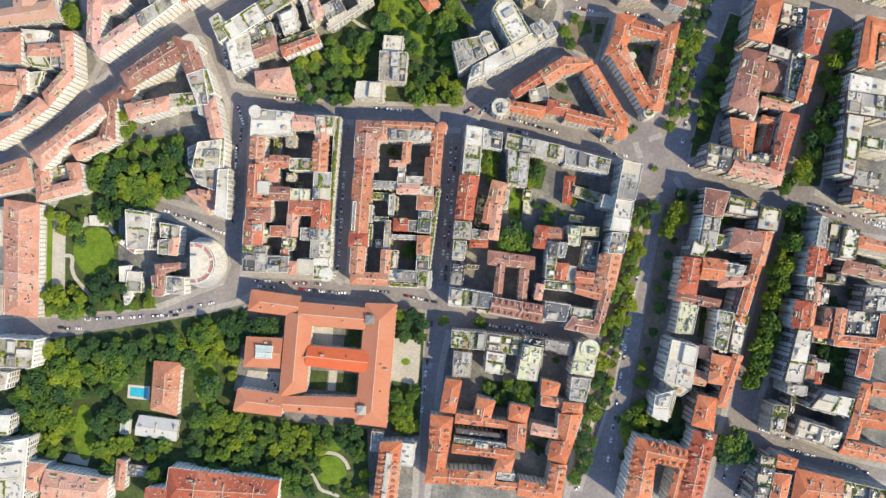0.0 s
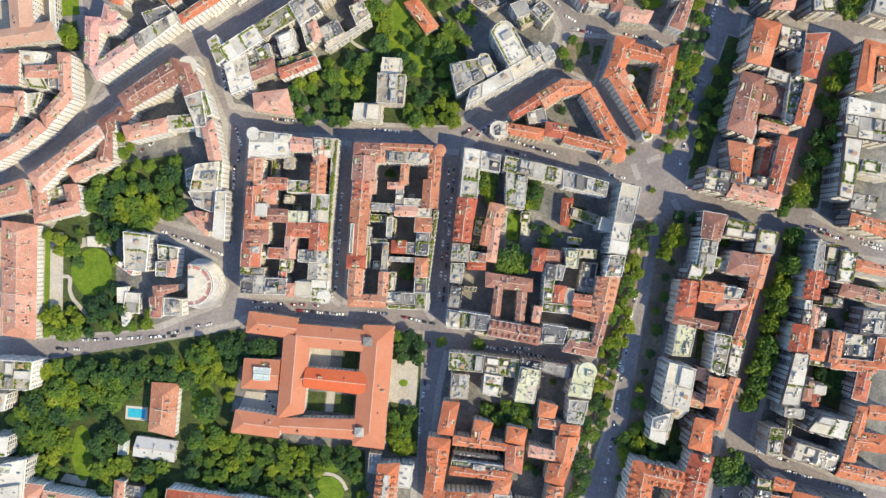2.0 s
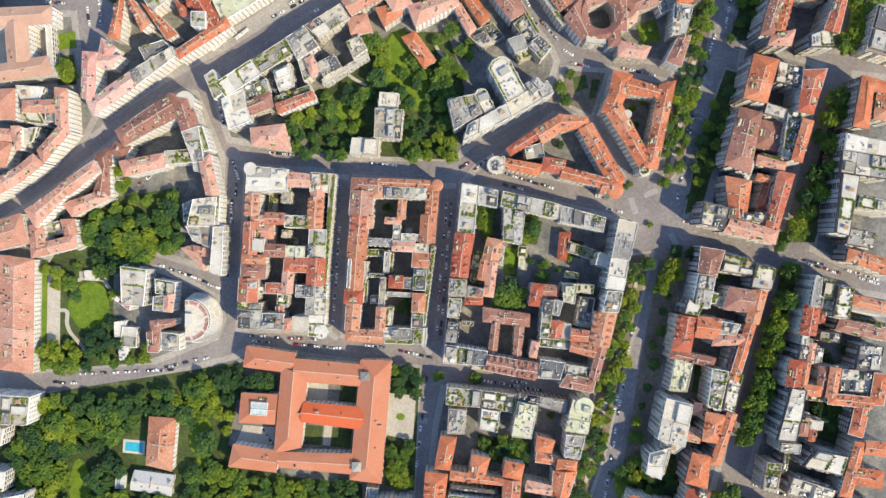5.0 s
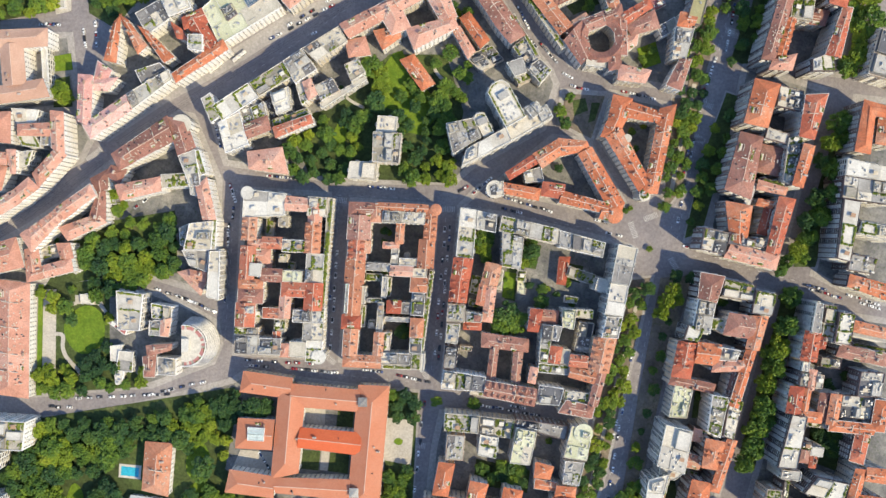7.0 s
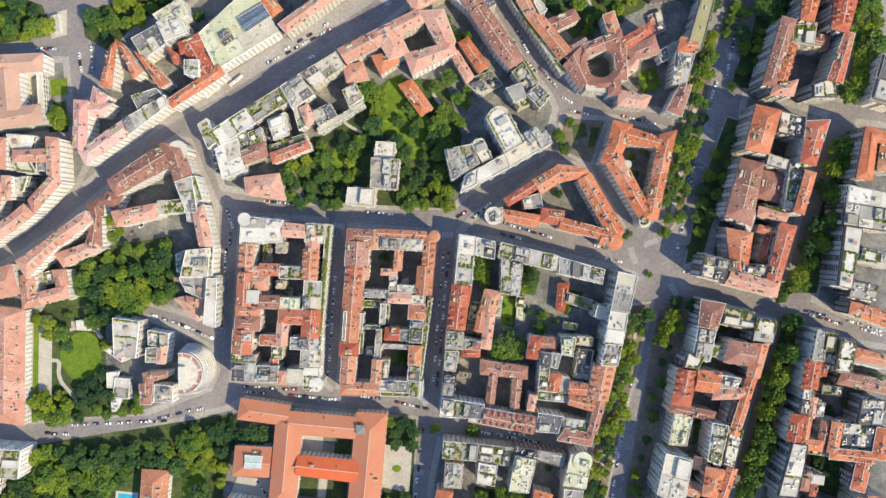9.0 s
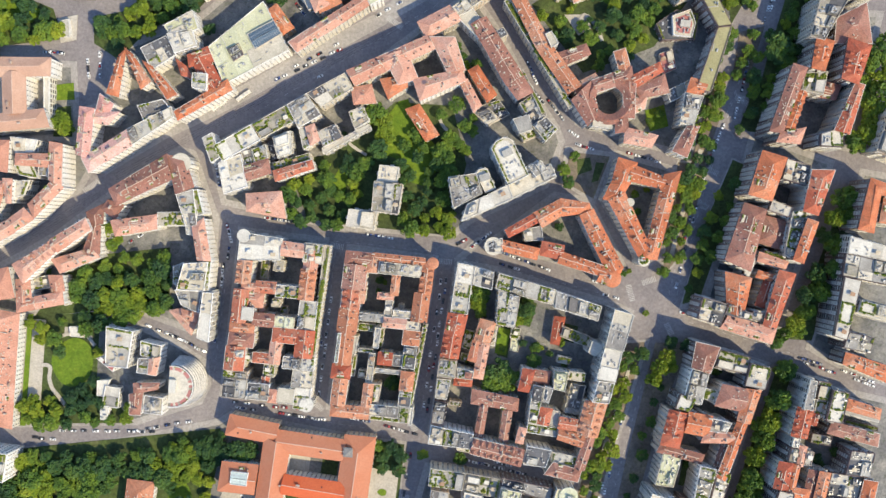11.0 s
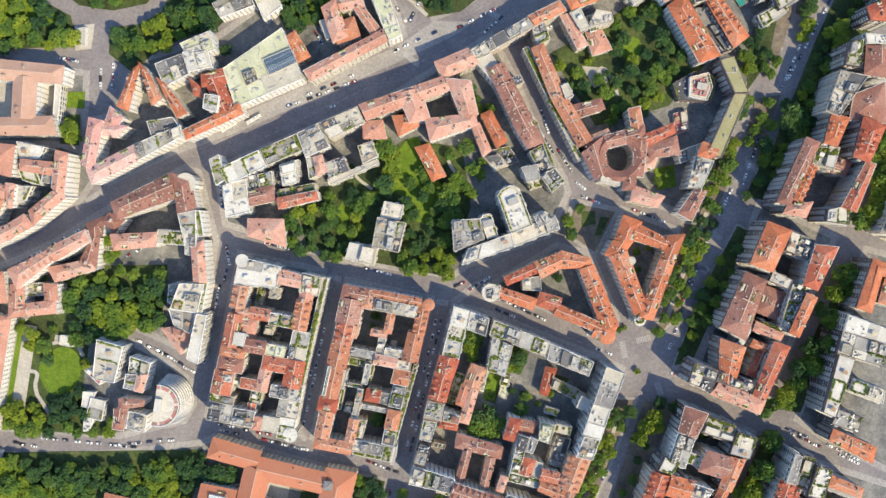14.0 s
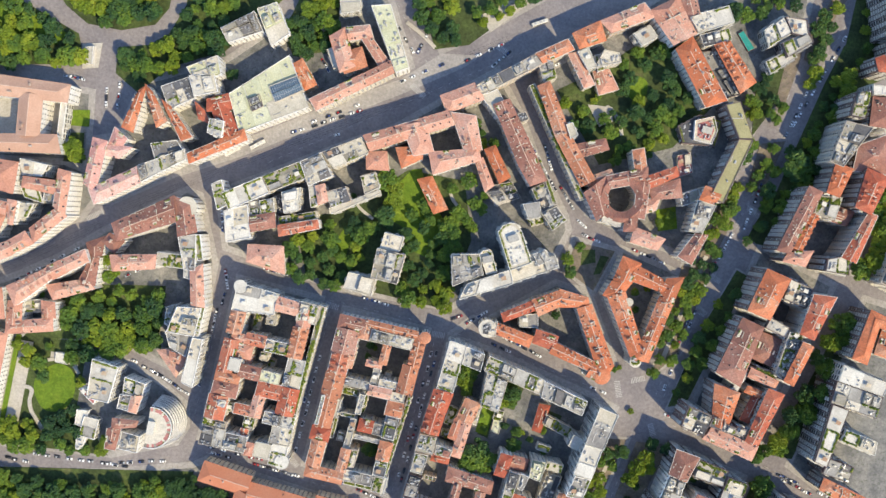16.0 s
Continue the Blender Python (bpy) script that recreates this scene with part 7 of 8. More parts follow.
house("Fs", 21.5, (-128.2, 218.9), (-111.2, 230.5), (-117.1, 239.3), (-134.3, 228.8))
house("Fd", 21, (-142.4, 210.1), (-135.7, 215.2), (-139.4, 222.5), (-147.0, 218.0))
house("Tr", 20, (-168.8, 206.0), (-158.3, 186.5), (-150.1, 196.5), (-162.2, 216.4))
house("To", 20, (-155.4, 183.2), (-144.7, 192.1), (-146.3, 196.4), (-160.8, 192.1))
house("Fg", 14, (-168.1, 253.2), (-146.3, 265.1), (-154.7, 277.3), (-175.1, 261.9))
house("Fv", 15, (-139.0, 256.2), (-128.2, 266.8), (-140.7, 285.9), (-152.9, 279.0))
house("To", 14, (-111.4, 231.6), (-104.6, 236.7), (-117.1, 251.7), (-123.8, 246.2))
house("Tc", 20, (-100.5, 219.0), (-54.3, 253.5), (-58.3, 260.4), (-106.3, 225.5))
house("Tc", 17, (-90.0, 247.5), (-81.0, 253.1), (-92.4, 277.0), (-101.1, 269.6))
house("Tc", 17, (-87.9, 269.4), (-72.7, 274.6), (-76.4, 282.0), (-91.8, 277.5))
house("Fw", 10, (-95.9, 249.9), (-88.8, 253.6), (-95.7, 265.5), (-102.8, 261.8))
house("Fv", 20, (-53.2, 253.7), (-44.9, 258.7), (-64.6, 297.7), (-77.4, 294.5))
house("Fw", 15, (-96.8, 286.6), (-85.1, 290.4), (-86.4, 305.5), (-101.3, 302.6))
house("Fg", 20, (5.4, 249.1), (42.3, 277.6), (37.2, 283.9), (0.3, 255.5))
house("Fg", 20, (23.8, 233.5), (31.4, 238.0), (15.7, 255.7), (5.4, 249.1))
house("To", 21, (42.8, 278.3), (61.1, 291.0), (55.7, 296.8), (36.8, 283.7))
house("To", 20, (64.8, 292.6), (80.8, 301.1), (74.7, 312.9), (58.4, 301.4))
house("Fw", 20, (72.7, 279.6), (78.2, 283.0), (70.5, 294.5), (63.7, 290.1))
house("Fc", 20, (76.8, 281.9), (93.9, 289.0), (91.3, 294.6), (81.2, 295.0))
house("Tc", 20, (83.5, 306.9), (110.4, 322.8), (101.3, 330.2), (75.4, 313.0))
house("Tc", 20, (125.9, 306.6), (139.3, 316.8), (122.8, 338.1), (106.0, 325.7))
house("Tc", 16, (73.2, 268.0), (79.5, 271.6), (65.0, 290.4), (58.4, 288.3))
house("Tc", 10, (84.7, 266.4), (96.8, 272.6), (88.2, 284.2), (78.0, 280.7))
house("Fw", 14, (106.3, 303.3), (116.0, 311.3), (108.8, 318.4), (98.7, 310.3))
house("To", 20, (154.9, 270.0), (168.2, 277.0), (137.4, 313.9), (128.1, 304.2))
house("To", 20, (176.0, 283.6), (184.6, 292.5), (162.2, 315.8), (153.0, 311.8), dormers=True)
house("Fd", 12, (164.2, 277.4), (178.5, 284.1), (154.6, 309.8), (136.2, 304.3))
house("Fw", 20, (139.5, 316.1), (163.1, 329.0), (157.2, 339.3), (130.8, 326.6))
house("Fg", 20, (146.3, 309.0), (163.9, 316.9), (160.1, 324.6), (141.7, 316.5))
house("Tb", 20, (130.9, 324.4), (140.1, 328.4), (132.0, 346.0), (122.1, 341.8))
house("Fo", 23, (180.3, 253.1), (189.6, 254.8), (176.2, 277.5), (167.0, 273.5))
house("Fo", 23, (168.7, 211.0), (178.3, 209.0), (189.7, 254.1), (180.4, 252.7))
house("Fr", 11, (153.6, 248.4), (166.3, 247.6), (168.4, 257.3), (164.3, 266.7), (152.0, 261.4))
house("Fd", 8, (147.2, 245.2), (169.7, 246.9), (171.0, 265.2), (155.1, 266.2), (142.0, 256.0))
house("Fr", 3, (150.0, 222.2), (159.4, 227.2), (155.1, 240.6), (146.4, 236.6))
house("Fw", 14, (190.5, 318.2), (204.4, 330.5), (196.0, 341.2), (185.2, 329.1))
house("Fw", 17, (215.0, 329.6), (211.3, 340.4), (196.7, 339.9), (203.4, 329.7))
house("Fw", 16, (203.9, 313.8), (219.1, 326.7), (213.8, 333.8), (198.2, 322.7))
house("Fw", 12, (196.1, 301.4), (211.2, 315.9), (206.2, 321.2), (190.7, 308.9))
house("Ft", 2, (181.0, 315.9), (185.1, 319.0), (175.0, 329.7), (171.7, 326.7))
house("Gt", 34, (246.2, 280.0), (256.0, 280.0), (256.0, 298.8), (246.8, 295.5))
house("Fg", 33, (238.7, 248.2), (248.2, 246.2), (262.7, 275.4), (244.3, 276.4))
house("Tr", 30, (260.3, 313.0), (273.0, 313.9), (270.1, 328.4), (256.5, 320.6))
house("Tb", 28, (262.4, 277.4), (281.4, 277.9), (277.6, 296.2), (260.9, 296.0))
house("Fw", 30, (259.7, 297.0), (276.1, 298.7), (274.9, 304.5), (258.0, 303.5))
house("Tb", 26, (258.1, 246.3), (282.7, 247.9), (277.3, 274.3), (258.5, 263.1))
house("Tm", 22, (60.1, 231.2), (68.2, 236.9), (49.0, 266.6), (42.1, 262.3))
house("Fw", 25, (69.5, 231.8), (74.3, 235.0), (69.0, 242.8), (64.9, 240.5))
house("Tm", 22, (83.0, 202.4), (91.1, 208.5), (67.5, 236.7), (60.1, 231.2))
house("Gt", 18, (84.6, 192.9), (87.8, 194.6), (39.8, 264.5), (36.4, 262.3))
house("Tm", 20, (88.5, 203.5), (103.6, 213.9), (100.6, 217.2), (84.0, 207.3))
house("Fg", 18, (45.6, 265.5), (53.8, 271.0), (47.4, 284.3), (38.9, 280.4))
house("Fg", 7, (31.1, 179.7), (46.0, 188.1), (37.9, 197.5), (21.8, 191.3))
house("Tm", 16, (-87.0, 247.5), (-72.9, 254.8), (-79.0, 266.7), (-93.1, 259.4))
house("Tc", 17, (-64.6, 256.2), (-58.3, 259.7), (-74.3, 275.1), (-80.0, 272.5))
house("Fg", 4, (-264.6, 222.6), (-259.2, 222.8), (-260.6, 235.1), (-266.6, 233.2))
house("Fc", 15, (80.3, 280.4), (84.5, 282.7), (79.5, 292.5), (75.9, 291.1))
house("Fw", 32, (263.3, 338.0), (285.2, 342.2), (278.5, 374.6), (253.1, 369.8))
house("Fg", 30, (267.7, 328.7), (288.3, 331.9), (286.9, 339.2), (264.9, 335.0))
house("Tb", 22, (97.5, 182.1), (104.4, 190.3), (98.0, 211.4), (85.9, 198.3))
house("Tb", 22, (102.4, 204.5), (126.4, 213.7), (124.2, 222.9), (98.6, 212.2))
house("Tb", 22, (121.6, 189.0), (128.6, 188.7), (127.8, 212.4), (119.4, 212.4))
house("Tr", 21, (128.8, 209.9), (145.9, 221.4), (143.3, 227.1), (125.2, 216.9))
house("Tb", 19, (132.1, 202.9), (151.3, 207.9), (147.5, 219.6), (128.6, 209.2))
house("Tc", 18, (127.4, 191.6), (135.8, 196.3), (137.1, 205.1), (127.0, 201.6))
house("Fw", 20, (101.0, 181.9), (114.4, 180.6), (115.3, 187.8), (101.5, 189.0))
house("Tc", 20, (-14.0, 233.9), (8.1, 247.4), (0.1, 256.6), (-20.6, 244.2))
house("Fg", 20, (31.4, 234.2), (40.4, 239.7), (37.1, 244.5), (28.4, 239.7))
house("Fg", 14, (153.6, 202.3), (165.0, 208.2), (162.7, 216.4), (150.7, 209.6))

for n, row in enumerate(HOUSES):
    build_house(n, *row)


# ---- single buildings with a form of their own ----
def round_hall(x, y, outer, inner, height):
    """A ring-shaped block round a circular court."""
    top = tagged(new("round_building"), "brown tiled ring-shaped building round a circular court", "building")
    k = 40
    ang = [i * 2 * math.pi / k for i in range(k)]
    ring = lambda r: [(x + r * math.cos(a), y + r * math.sin(a)) for a in ang]
    o, i_, m, e = ring(outer), ring(inner), ring((outer + inner) / 2 + 1), ring(outer + 0.5)
    f = ring(inner - 0.5)
    w, r, p = Bits(), Bits(), Bits()
    for a in range(k):
        b = (a + 1) % k
        w.face((*o[a], 0), (*o[b], 0), (*o[b], height), (*o[a], height))
        w.face((*i_[b], 0), (*i_[a], 0), (*i_[a], height), (*i_[b], height))
        r.face((*e[a], height), (*e[b], height), (*m[b], height + 2.6), (*m[a], height + 2.6))
        r.face((*f[b], height), (*f[a], height), (*m[a], height + 2.6), (*m[b], height + 2.6))
        q0, q1 = Vector(i_[a]), Vector(i_[b])
        for s in range(6):
            z = 1.2 + s * (height - 1) / 6
            c0, c1 = q0.lerp(q1, 0.3), q0.lerp(q1, 0.7)
            n = (Vector((x, y)) - q0).normalized() * 0.06
            p.face((c1.x + n.x, c1.y + n.y, z), (c0.x + n.x, c0.y + n.y, z), (c0.x + n.x, c0.y + n.y, z + 2), (c1.x + n.x, c1.y + n.y, z + 2))
    part("wall", w, WALLS, top)
    part("roof", r, TILES["b"], top)
    tagged(part("window", p, GLASS, top), "dark panes in rows", kind="stuff")
    d = Bits()
    for a in range(0, k, 2):
        t = ang[a]
        d.box(x + (inner + 4) * math.cos(t), y + (inner + 4) * math.sin(t), height + 0.6, 1.6, 1.6, 1.6, t)
    tagged(part("dormer", d, TILES["r"], top), kind="stuff")


def corner_tower(x, y, r, height, roof, dome=0.0):
    """A rounded street corner: a drum with panes all round and a flat or domed top."""
    top = tagged(new("corner_tower"), "rounded plastered street-corner tower of an apartment house", "tower")
    k = 24
    ring = lambda q: [(x + q * math.cos(i * 2 * math.pi / k), y + q * math.sin(i * 2 * math.pi / k)) for i in range(k)]
    b = Bits()
    b.prism(ring(r), 0, height + 0.4)
    wall = part("wall", b, CREAM_WALLS, top)
    b = Bits()
    for i in range(0, k, 2):
        a = i * 2 * math.pi / k
        for s in range(int(height / 3.4)):
            b.box(x + r * math.cos(a), y + r * math.sin(a), 1.2 + s * 3.4, 0.14, 0.9, 1.7, a)
    tagged(part("window", b, GLASS, wall), "dark panes in rows", kind="stuff")
    b = Bits()
    b.prism(ring(r + 0.5), height + 0.3, height + 0.75)
    rows = [(r + 0.3, height + 0.75)] + [(r * math.cos(q), height + 0.8 + dome * math.sin(q)) for q in (0.35, 0.7, 1.05, 1.4)]
    if dome:
        for (r0, z0), (r1, z1) in zip(rows, rows[1:]):
            lo, hi = ring(r0), ring(r1)
            for i in range(k):
                j = (i + 1) % k
                b.face((*lo[i], z0), (*lo[j], z0), (*hi[j], z1), (*hi[i], z1))
        b.face(*[(*q, rows[-1][1]) for q in ring(rows[-1][0])])
    part("roof", b, roof, top)


def crescent_house(x, y, height, low, high, a0, a1):
    """A half-round apartment house whose balconies step back storey by storey."""
    top = tagged(new("crescent_house"), "half-round cream apartment house with tiers of white balconies", "house")
    k, n = 26, int(height / 3.3)
    arc = lambda r, lo=a0, hi=a1: [(x + r * math.cos(lo + (hi - lo) * i / k), y + r * math.sin(lo + (hi - lo) * i / k)) for i in range(k + 1)]
    panes, walls = Bits(), Bits()
    for s in range(n):
        r, z = low + (high - low) * s / (n - 1), 0.2 + s * height / n
        ring = arc(r - 1.5)
        walls.prism(ring, z - 0.2, z + height / n - 0.2)
        for i in range(k):
            p, q = Vector(ring[i]), Vector(ring[i + 1])
            m, d = (p + q) / 2, q - p
            panes.box(m.x, m.y, z + 0.4, d.length * 0.86, 0.16, 2.4, math.atan2(d.y, d.x))
        if s:
            tier = Bits()
            inner, outer, rim = arc(r - 1.6), arc(r - 0.4), arc(r - 0.55)
            for lo, hi, z0, z1 in ((inner, outer, z - 0.25, z), (rim, outer, z, z + 0.6)):
                v = len(tier.v)
                for i in range(k + 1):
                    tier.v += [(*lo[i], z0), (*hi[i], z0), (*hi[i], z1), (*lo[i], z1)]
                for i in range(k):
                    for g in range(4):
                        e = v + 4 * i
                        tier.f.append((e + g, e + (g + 1) % 4, e + 4 + (g + 1) % 4, e + 4 + g))
            part("balcony", tier, CREAM_WALLS, top)
    part("wall", walls, CREAM_WALLS, top)
    tagged(part("window", panes, GLASS, top), "dark panes in rows", kind="stuff")
    deck, rim = Bits(), Bits()
    deck.prism(arc(high - 1.9), height - 0.1, height + 0.15)
    o, i_ = arc(high - 1.4), arc(high - 1.75)
    rim.prism(o + i_[::-1], height - 0.1, height + 0.9)
    part("roof_deck", deck, DECKS["c"], top)
    part("parapet", rim, CREAM_WALLS, top)
    o, i_ = arc(high - 2.0), arc(high - 4.4)
    for i in range(k):
        if i % 6 != 2:
            strip = Bits()
            strip.prism([i_[i], o[i], o[i + 1], i_[i + 1]], height, height + 0.2)
            part("roof_terrace", strip, DECKS["r" if i % 4 else "t"], top, "reddish paved roof terrace")
    head, rnd, sh = Bits(), random.Random(5), Bits()
    head.box(x + 0.5, y + 0.5, height, 4.2, 8.5, 2.6, 0.0)
    head.box(x + 0.5, y + 0.5, height + 2.6, 4.6, 8.9, 0.2, 0.0)
    part("attic", head, DECKS["w"], top)
    for q in arc(high - 2.4):
        if rnd.random() < 0.5:
            shrubs(sh, q[0], q[1], height + 0.2, rnd.uniform(0.4, 0.8), rnd)
    tagged(part("shrubs", sh, SHRUB, top), "potted terrace shrubs", kind="stuff")


def cupola(x, y, z, size):
    """A glazed lantern with a low pyramid roof."""
    top = tagged(new("roof_lantern"), "grey glazed roof lantern with a pyramid cap", "lantern")
    b = Bits()
    b.box(x, y, z, size, size, 3.0, 0.05)
    part("drum", b, SKYLIGHT, top)
    b = Bits()
    h = size / 2 + 0.4
    ring = [(x - h, y - h), (x + h, y - h), (x + h, y + h), (x - h, y + h)]
    b.prism(ring, z + 3.0, z + 3.2)
    for i in range(4):
        j = (i + 1) % 4
        b.face((*ring[i], z + 3.2), (*ring[j], z + 3.2), (x, y, z + 4.8))
    part("cap", b, DECKS["g"], top)


round_hall(111.1, 199.8, 16.0, 9.8, 22.0)
crescent_house(-169.0, -9.5, 28.0, 18.6, 15.4, -1.75, 1.75)
cupola(-50.1, -48.6, 16.5, 5.6)
cupola(-55.8, -110.9, 16.5, 5.6)
corner_tower(-79.9, -17.4, 4.5, 22.3, DECKS["w"])
corner_tower(-0.6, 83.0, 3.6, 22.2, TILES["m"], 0.7)
corner_tower(39.4, 97.1, 5.6, 22.6, DECKS["c"])
corner_tower(-172.7, 139.8, 6.2, 24.2, DECKS["c"])
corner_tower(120.6, 80.2, 5.5, 22.4, TILES["o"], 1.6)
corner_tower(141.3, 93.5, 3.4, 21.5, DECKS["c"])
corner_tower(100.2, -68.0, 6.0, 25.4, DECKS["v"])
corner_tower(-128.4, 93.9, 4.0, 22.3, DECKS["w"])
corner_tower(129.2, 132.1, 2.4, 22.6, DECKS["c"])

# trees
tree(188.0, 206.2, 7)
tree(186.9, 196.4, 6)
tree(181.2, 178.8, 5)
tree(186.3, 175.7, 4.5)
tree(177.7, 166.3, 4)
tree(185.6, 165.2, 4)
tree(176.7, 149.5, 4.5)
tree(172.8, 144.4, 4)
tree(190.6, 221.8, 5)
tree(182.3, 189.0, 4)
tree(189.1, 215.6, 4.5)
tree(209.9, 253.7, 4.5)
tree(207.5, 242.3, 5)
tree(203.7, 233.7, 4.5)
tree(200.6, 225.3, 4)
tree(213.5, 216.0, 5)
tree(212.7, 200.1, 4.5)
tree(-237.1, -19.3, 5)
tree(-229.7, -13.6, 4.5)
tree(-254.7, 5.7, 5)
tree(-228.3, 6.2, 4)
grove(8.5, 4.0, 5.8, (-83.5, 123.5), (-58.1, 126.0), (-52.2, 111.2), (-58.0, 103.3), (-99.1, 103.1), (-107.0, 128.5), (-91.4, 134.4))
grove(8.5, 4.5, 6.0, (-22.9, 130.9), (-11.2, 135.6), (6.5, 126.3), (10.5, 103.7), (-22.8, 103.5))
tree(-43.8, 158.9, 7.5)
tree(-39.8, 154.2, 5)
tree(-57.0, 141.6, 7)
tree(-51.6, 148.3, 6.5)
tree(-59.3, 134.6, 5)
tree(-54.6, 127.6, 4)
tree(-67.3, 165.8, 5)
tree(-46.2, 183.1, 8)
tree(-39.9, 176.9, 7)
tree(-36.8, 166.7, 5.5)
tree(-41.5, 169.8, 5)
tree(1.6, 159.1, 7.5)
tree(6.3, 154.5, 5)
tree(-0.7, 152.1, 5)
tree(15.6, 177.9, 6)
tree(21.1, 175.6, 4.5)
tree(-1.7, 184.9, 4.5)
tree(9.3, 192.7, 6)
tree(21.0, 185.0, 4)
tree(-18.8, 170.7, 5)
tree(-15.3, 166.8, 4)
tree(-26.9, 148.4, 6)
tree(-20.2, 141.8, 5)
tree(-25.7, 137.9, 4.5)
tree(-63.3, 150.2, 5)
tree(-65.6, 144.3, 4.5)
tree(-78.9, 145.4, 4.5)
tree(-76.5, 135.3, 7)
tree(-73.8, 128.6, 5)
tree(-89.4, 135.2, 4)
tree(-91.4, 127.4, 5)
tree(-99.2, 130.5, 5.5)
tree(-102.3, 124.6, 5)
tree(12.5, 166.2, 4.5)
tree(17.2, 161.6, 4)
tree(-225.8, 92.7, 5.5)
tree(-222.6, 82.1, 5.5)
tree(-218.3, 86.1, 4.5)
grove(9, 5.0, 7.2, (-243.1, 70.5), (-182.3, 78.0), (-179.9, 37.8), (-205.9, 32.6), (-241.4, 19.2), (-244.2, 43.6))
grove(9, 4.0, 6.0, (-277.0, 24.7), (-254.1, 27.1), (-253.3, 12.9), (-273.0, 11.3))
grove(8.5, 4.5, 6.5, (-276.1, -23.5), (-224.4, -25.4), (-198.0, -31.3), (-198.7, -41.2), (-275.7, -45.6))
grove(7.8, 4.5, 7.0, (-284.7, -67.7), (-163.2, -59.7), (-175.0, -78.6), (-182.9, -76.7), (-205.8, -78.7), (-226.3, -98.4), (-257.9, -102.4), (-261.8, -141.8), (-291.4, -141.8), (-301.3, -110.3))
grove(7.5, 3.5, 6.0, (-177.0, -49.0), (-139.6, -49.0), (-140.3, -60.8), (-157.3, -71.5), (-173.1, -75.5))
tree(-161.6, -96.0, 8.5)
tree(-164.0, -103.1, 6)
tree(-157.6, -114.9, 6.5)
tree(-170.3, -116.1, 5.5)
tree(-148.2, -89.6, 4.5)
tree(-173.1, -83.4, 5)
tree(-146.6, -78.6, 4.5)
tree(-153.3, -78.6, 4)
tree(-167.1, -78.6, 4)
grove(7.5, 3.5, 6.0, (-177.0, -120.1), (-147.4, -118.1), (-111.9, -122.0), (-54.6, -127.8), (-52.7, -137.7), (-62.5, -141.6), (-72.4, -136.9), (-86.2, -140.1), (-92.1, -147.6), (-103.9, -161.4), (-111.8, -169.3), (-119.7, -157.5), (-171.0, -151.6), (-180.9, -137.8))
tree(-59.0, -144.8, 5.5)
tree(-89.7, -148.8, 5.5)
tree(-88.1, -155.5, 4)
tree(-96.0, -161.4, 5)
tree(-103.1, -167.7, 6)
tree(-92.9, -170.9, 5)
tree(-54.6, -158.2, 4.5)
tree(-56.6, -168.5, 4.5)
tree(-63.7, -172.4, 4.5)
tree(-67.6, -166.1, 3.5)
tree(-76.3, -170.1, 3)
tree(-70.8, -134.6, 5.5)
tree(-109.9, -141.7, 4)
grove(8.5, 5.0, 7.0, (-242.1, -112.2), (-225.5, -104.3), (-219.2, -137.8), (-234.1, -157.6), (-244.0, -141.8))
grove(8, 4.5, 6.0, (-218.4, -137.8), (-194.7, -135.8), (-196.6, -165.4), (-212.4, -149.7))
row_of_trees(9, 4.0, 6.0, (-33.0, -45.0), (-13.3, -46.1), (-15.2, -62.7), (-32.2, -60.7))
row_of_trees(9, 4.0, 6.0, (-34.9, -98.2), (-16.4, -98.2), (-19.1, -127.8), (-36.1, -123.9))
row_of_trees(8.2, 3.8, 5.6, (164.2, 158.5), (183.9, 158.5), (168.9, 95.3), (157.1, 82.7))
grove(8.2, 3.8, 5.8, (134.6, 32.1), (148.5, 35.3), (117.0, -102.0), (95.3, -163.2), (89.4, -163.2), (114.6, -46.8))
grove(11, 3.5, 5.5, (199.7, 158.5), (208.4, 154.6), (184.0, 67.7), (174.1, 67.7), (185.9, 123.0))
grove(12, 3.0, 5.0, (156.4, 8.5), (164.3, 8.5), (138.7, -102.0), (128.9, -165.1), (123.0, -165.2), (140.6, -62.6))
tree(164.5, 28.4, 6.1, 2, 1.5)
tree(159.6, 20.6, 6.6, 2, 1.5)
tree(155.8, 12.9, 6.1, 2, 1.5)
tree(168.5, 21.4, 4.5, 2, 1.5)
tree(176.6, 36.8, 5.0, 0, 1.3)
tree(166.9, 38.7, 5.0, 0, 1.3)
row_of_trees(7, 5.0, 6.0, (30.2, -92.3), (63.7, -98.1), (61.7, -108.0), (30.2, -102.1))
row_of_trees(9, 4.5, 6.0, (124.9, -115.8), (144.6, -119.8), (136.7, -129.6), (126.9, -129.6))
tree(33.2, 62.8, 7)
tree(33.2, 56.5, 6.5)
tree(47.8, 11.5, 9)
tree(55.7, 6.4, 8.5)
tree(43.9, 3.6, 8)
tree(202.2, -134.3, 11)
tree(208.6, -141.4, 9.5)
tree(196.7, -141.4, 9)
tree(63.6, 53.8, 5)
tree(60.8, 46.3, 4.2)
tree(66.4, 47.9, 4)
tree(75.4, 28.9, 4)
tree(91.6, 36.1, 3)
tree(47.8, 35.2, 2.5)
tree(51.4, 26.1, 2.5)
tree(33.2, 67.6, 6)
tree(34.0, 51.0, 5.5)
tree(28.2, -52.8, 4)
tree(72.7, 20.2, 6)
tree(-24.4, -1.5, 6.5)
tree(26.2, -51.6, 4.5)
tree(274.8, -76.3, 6)
tree(280.7, -70.3, 6)
tree(278.8, -84.1, 5.5)
tree(199.8, 20.4, 4.5)
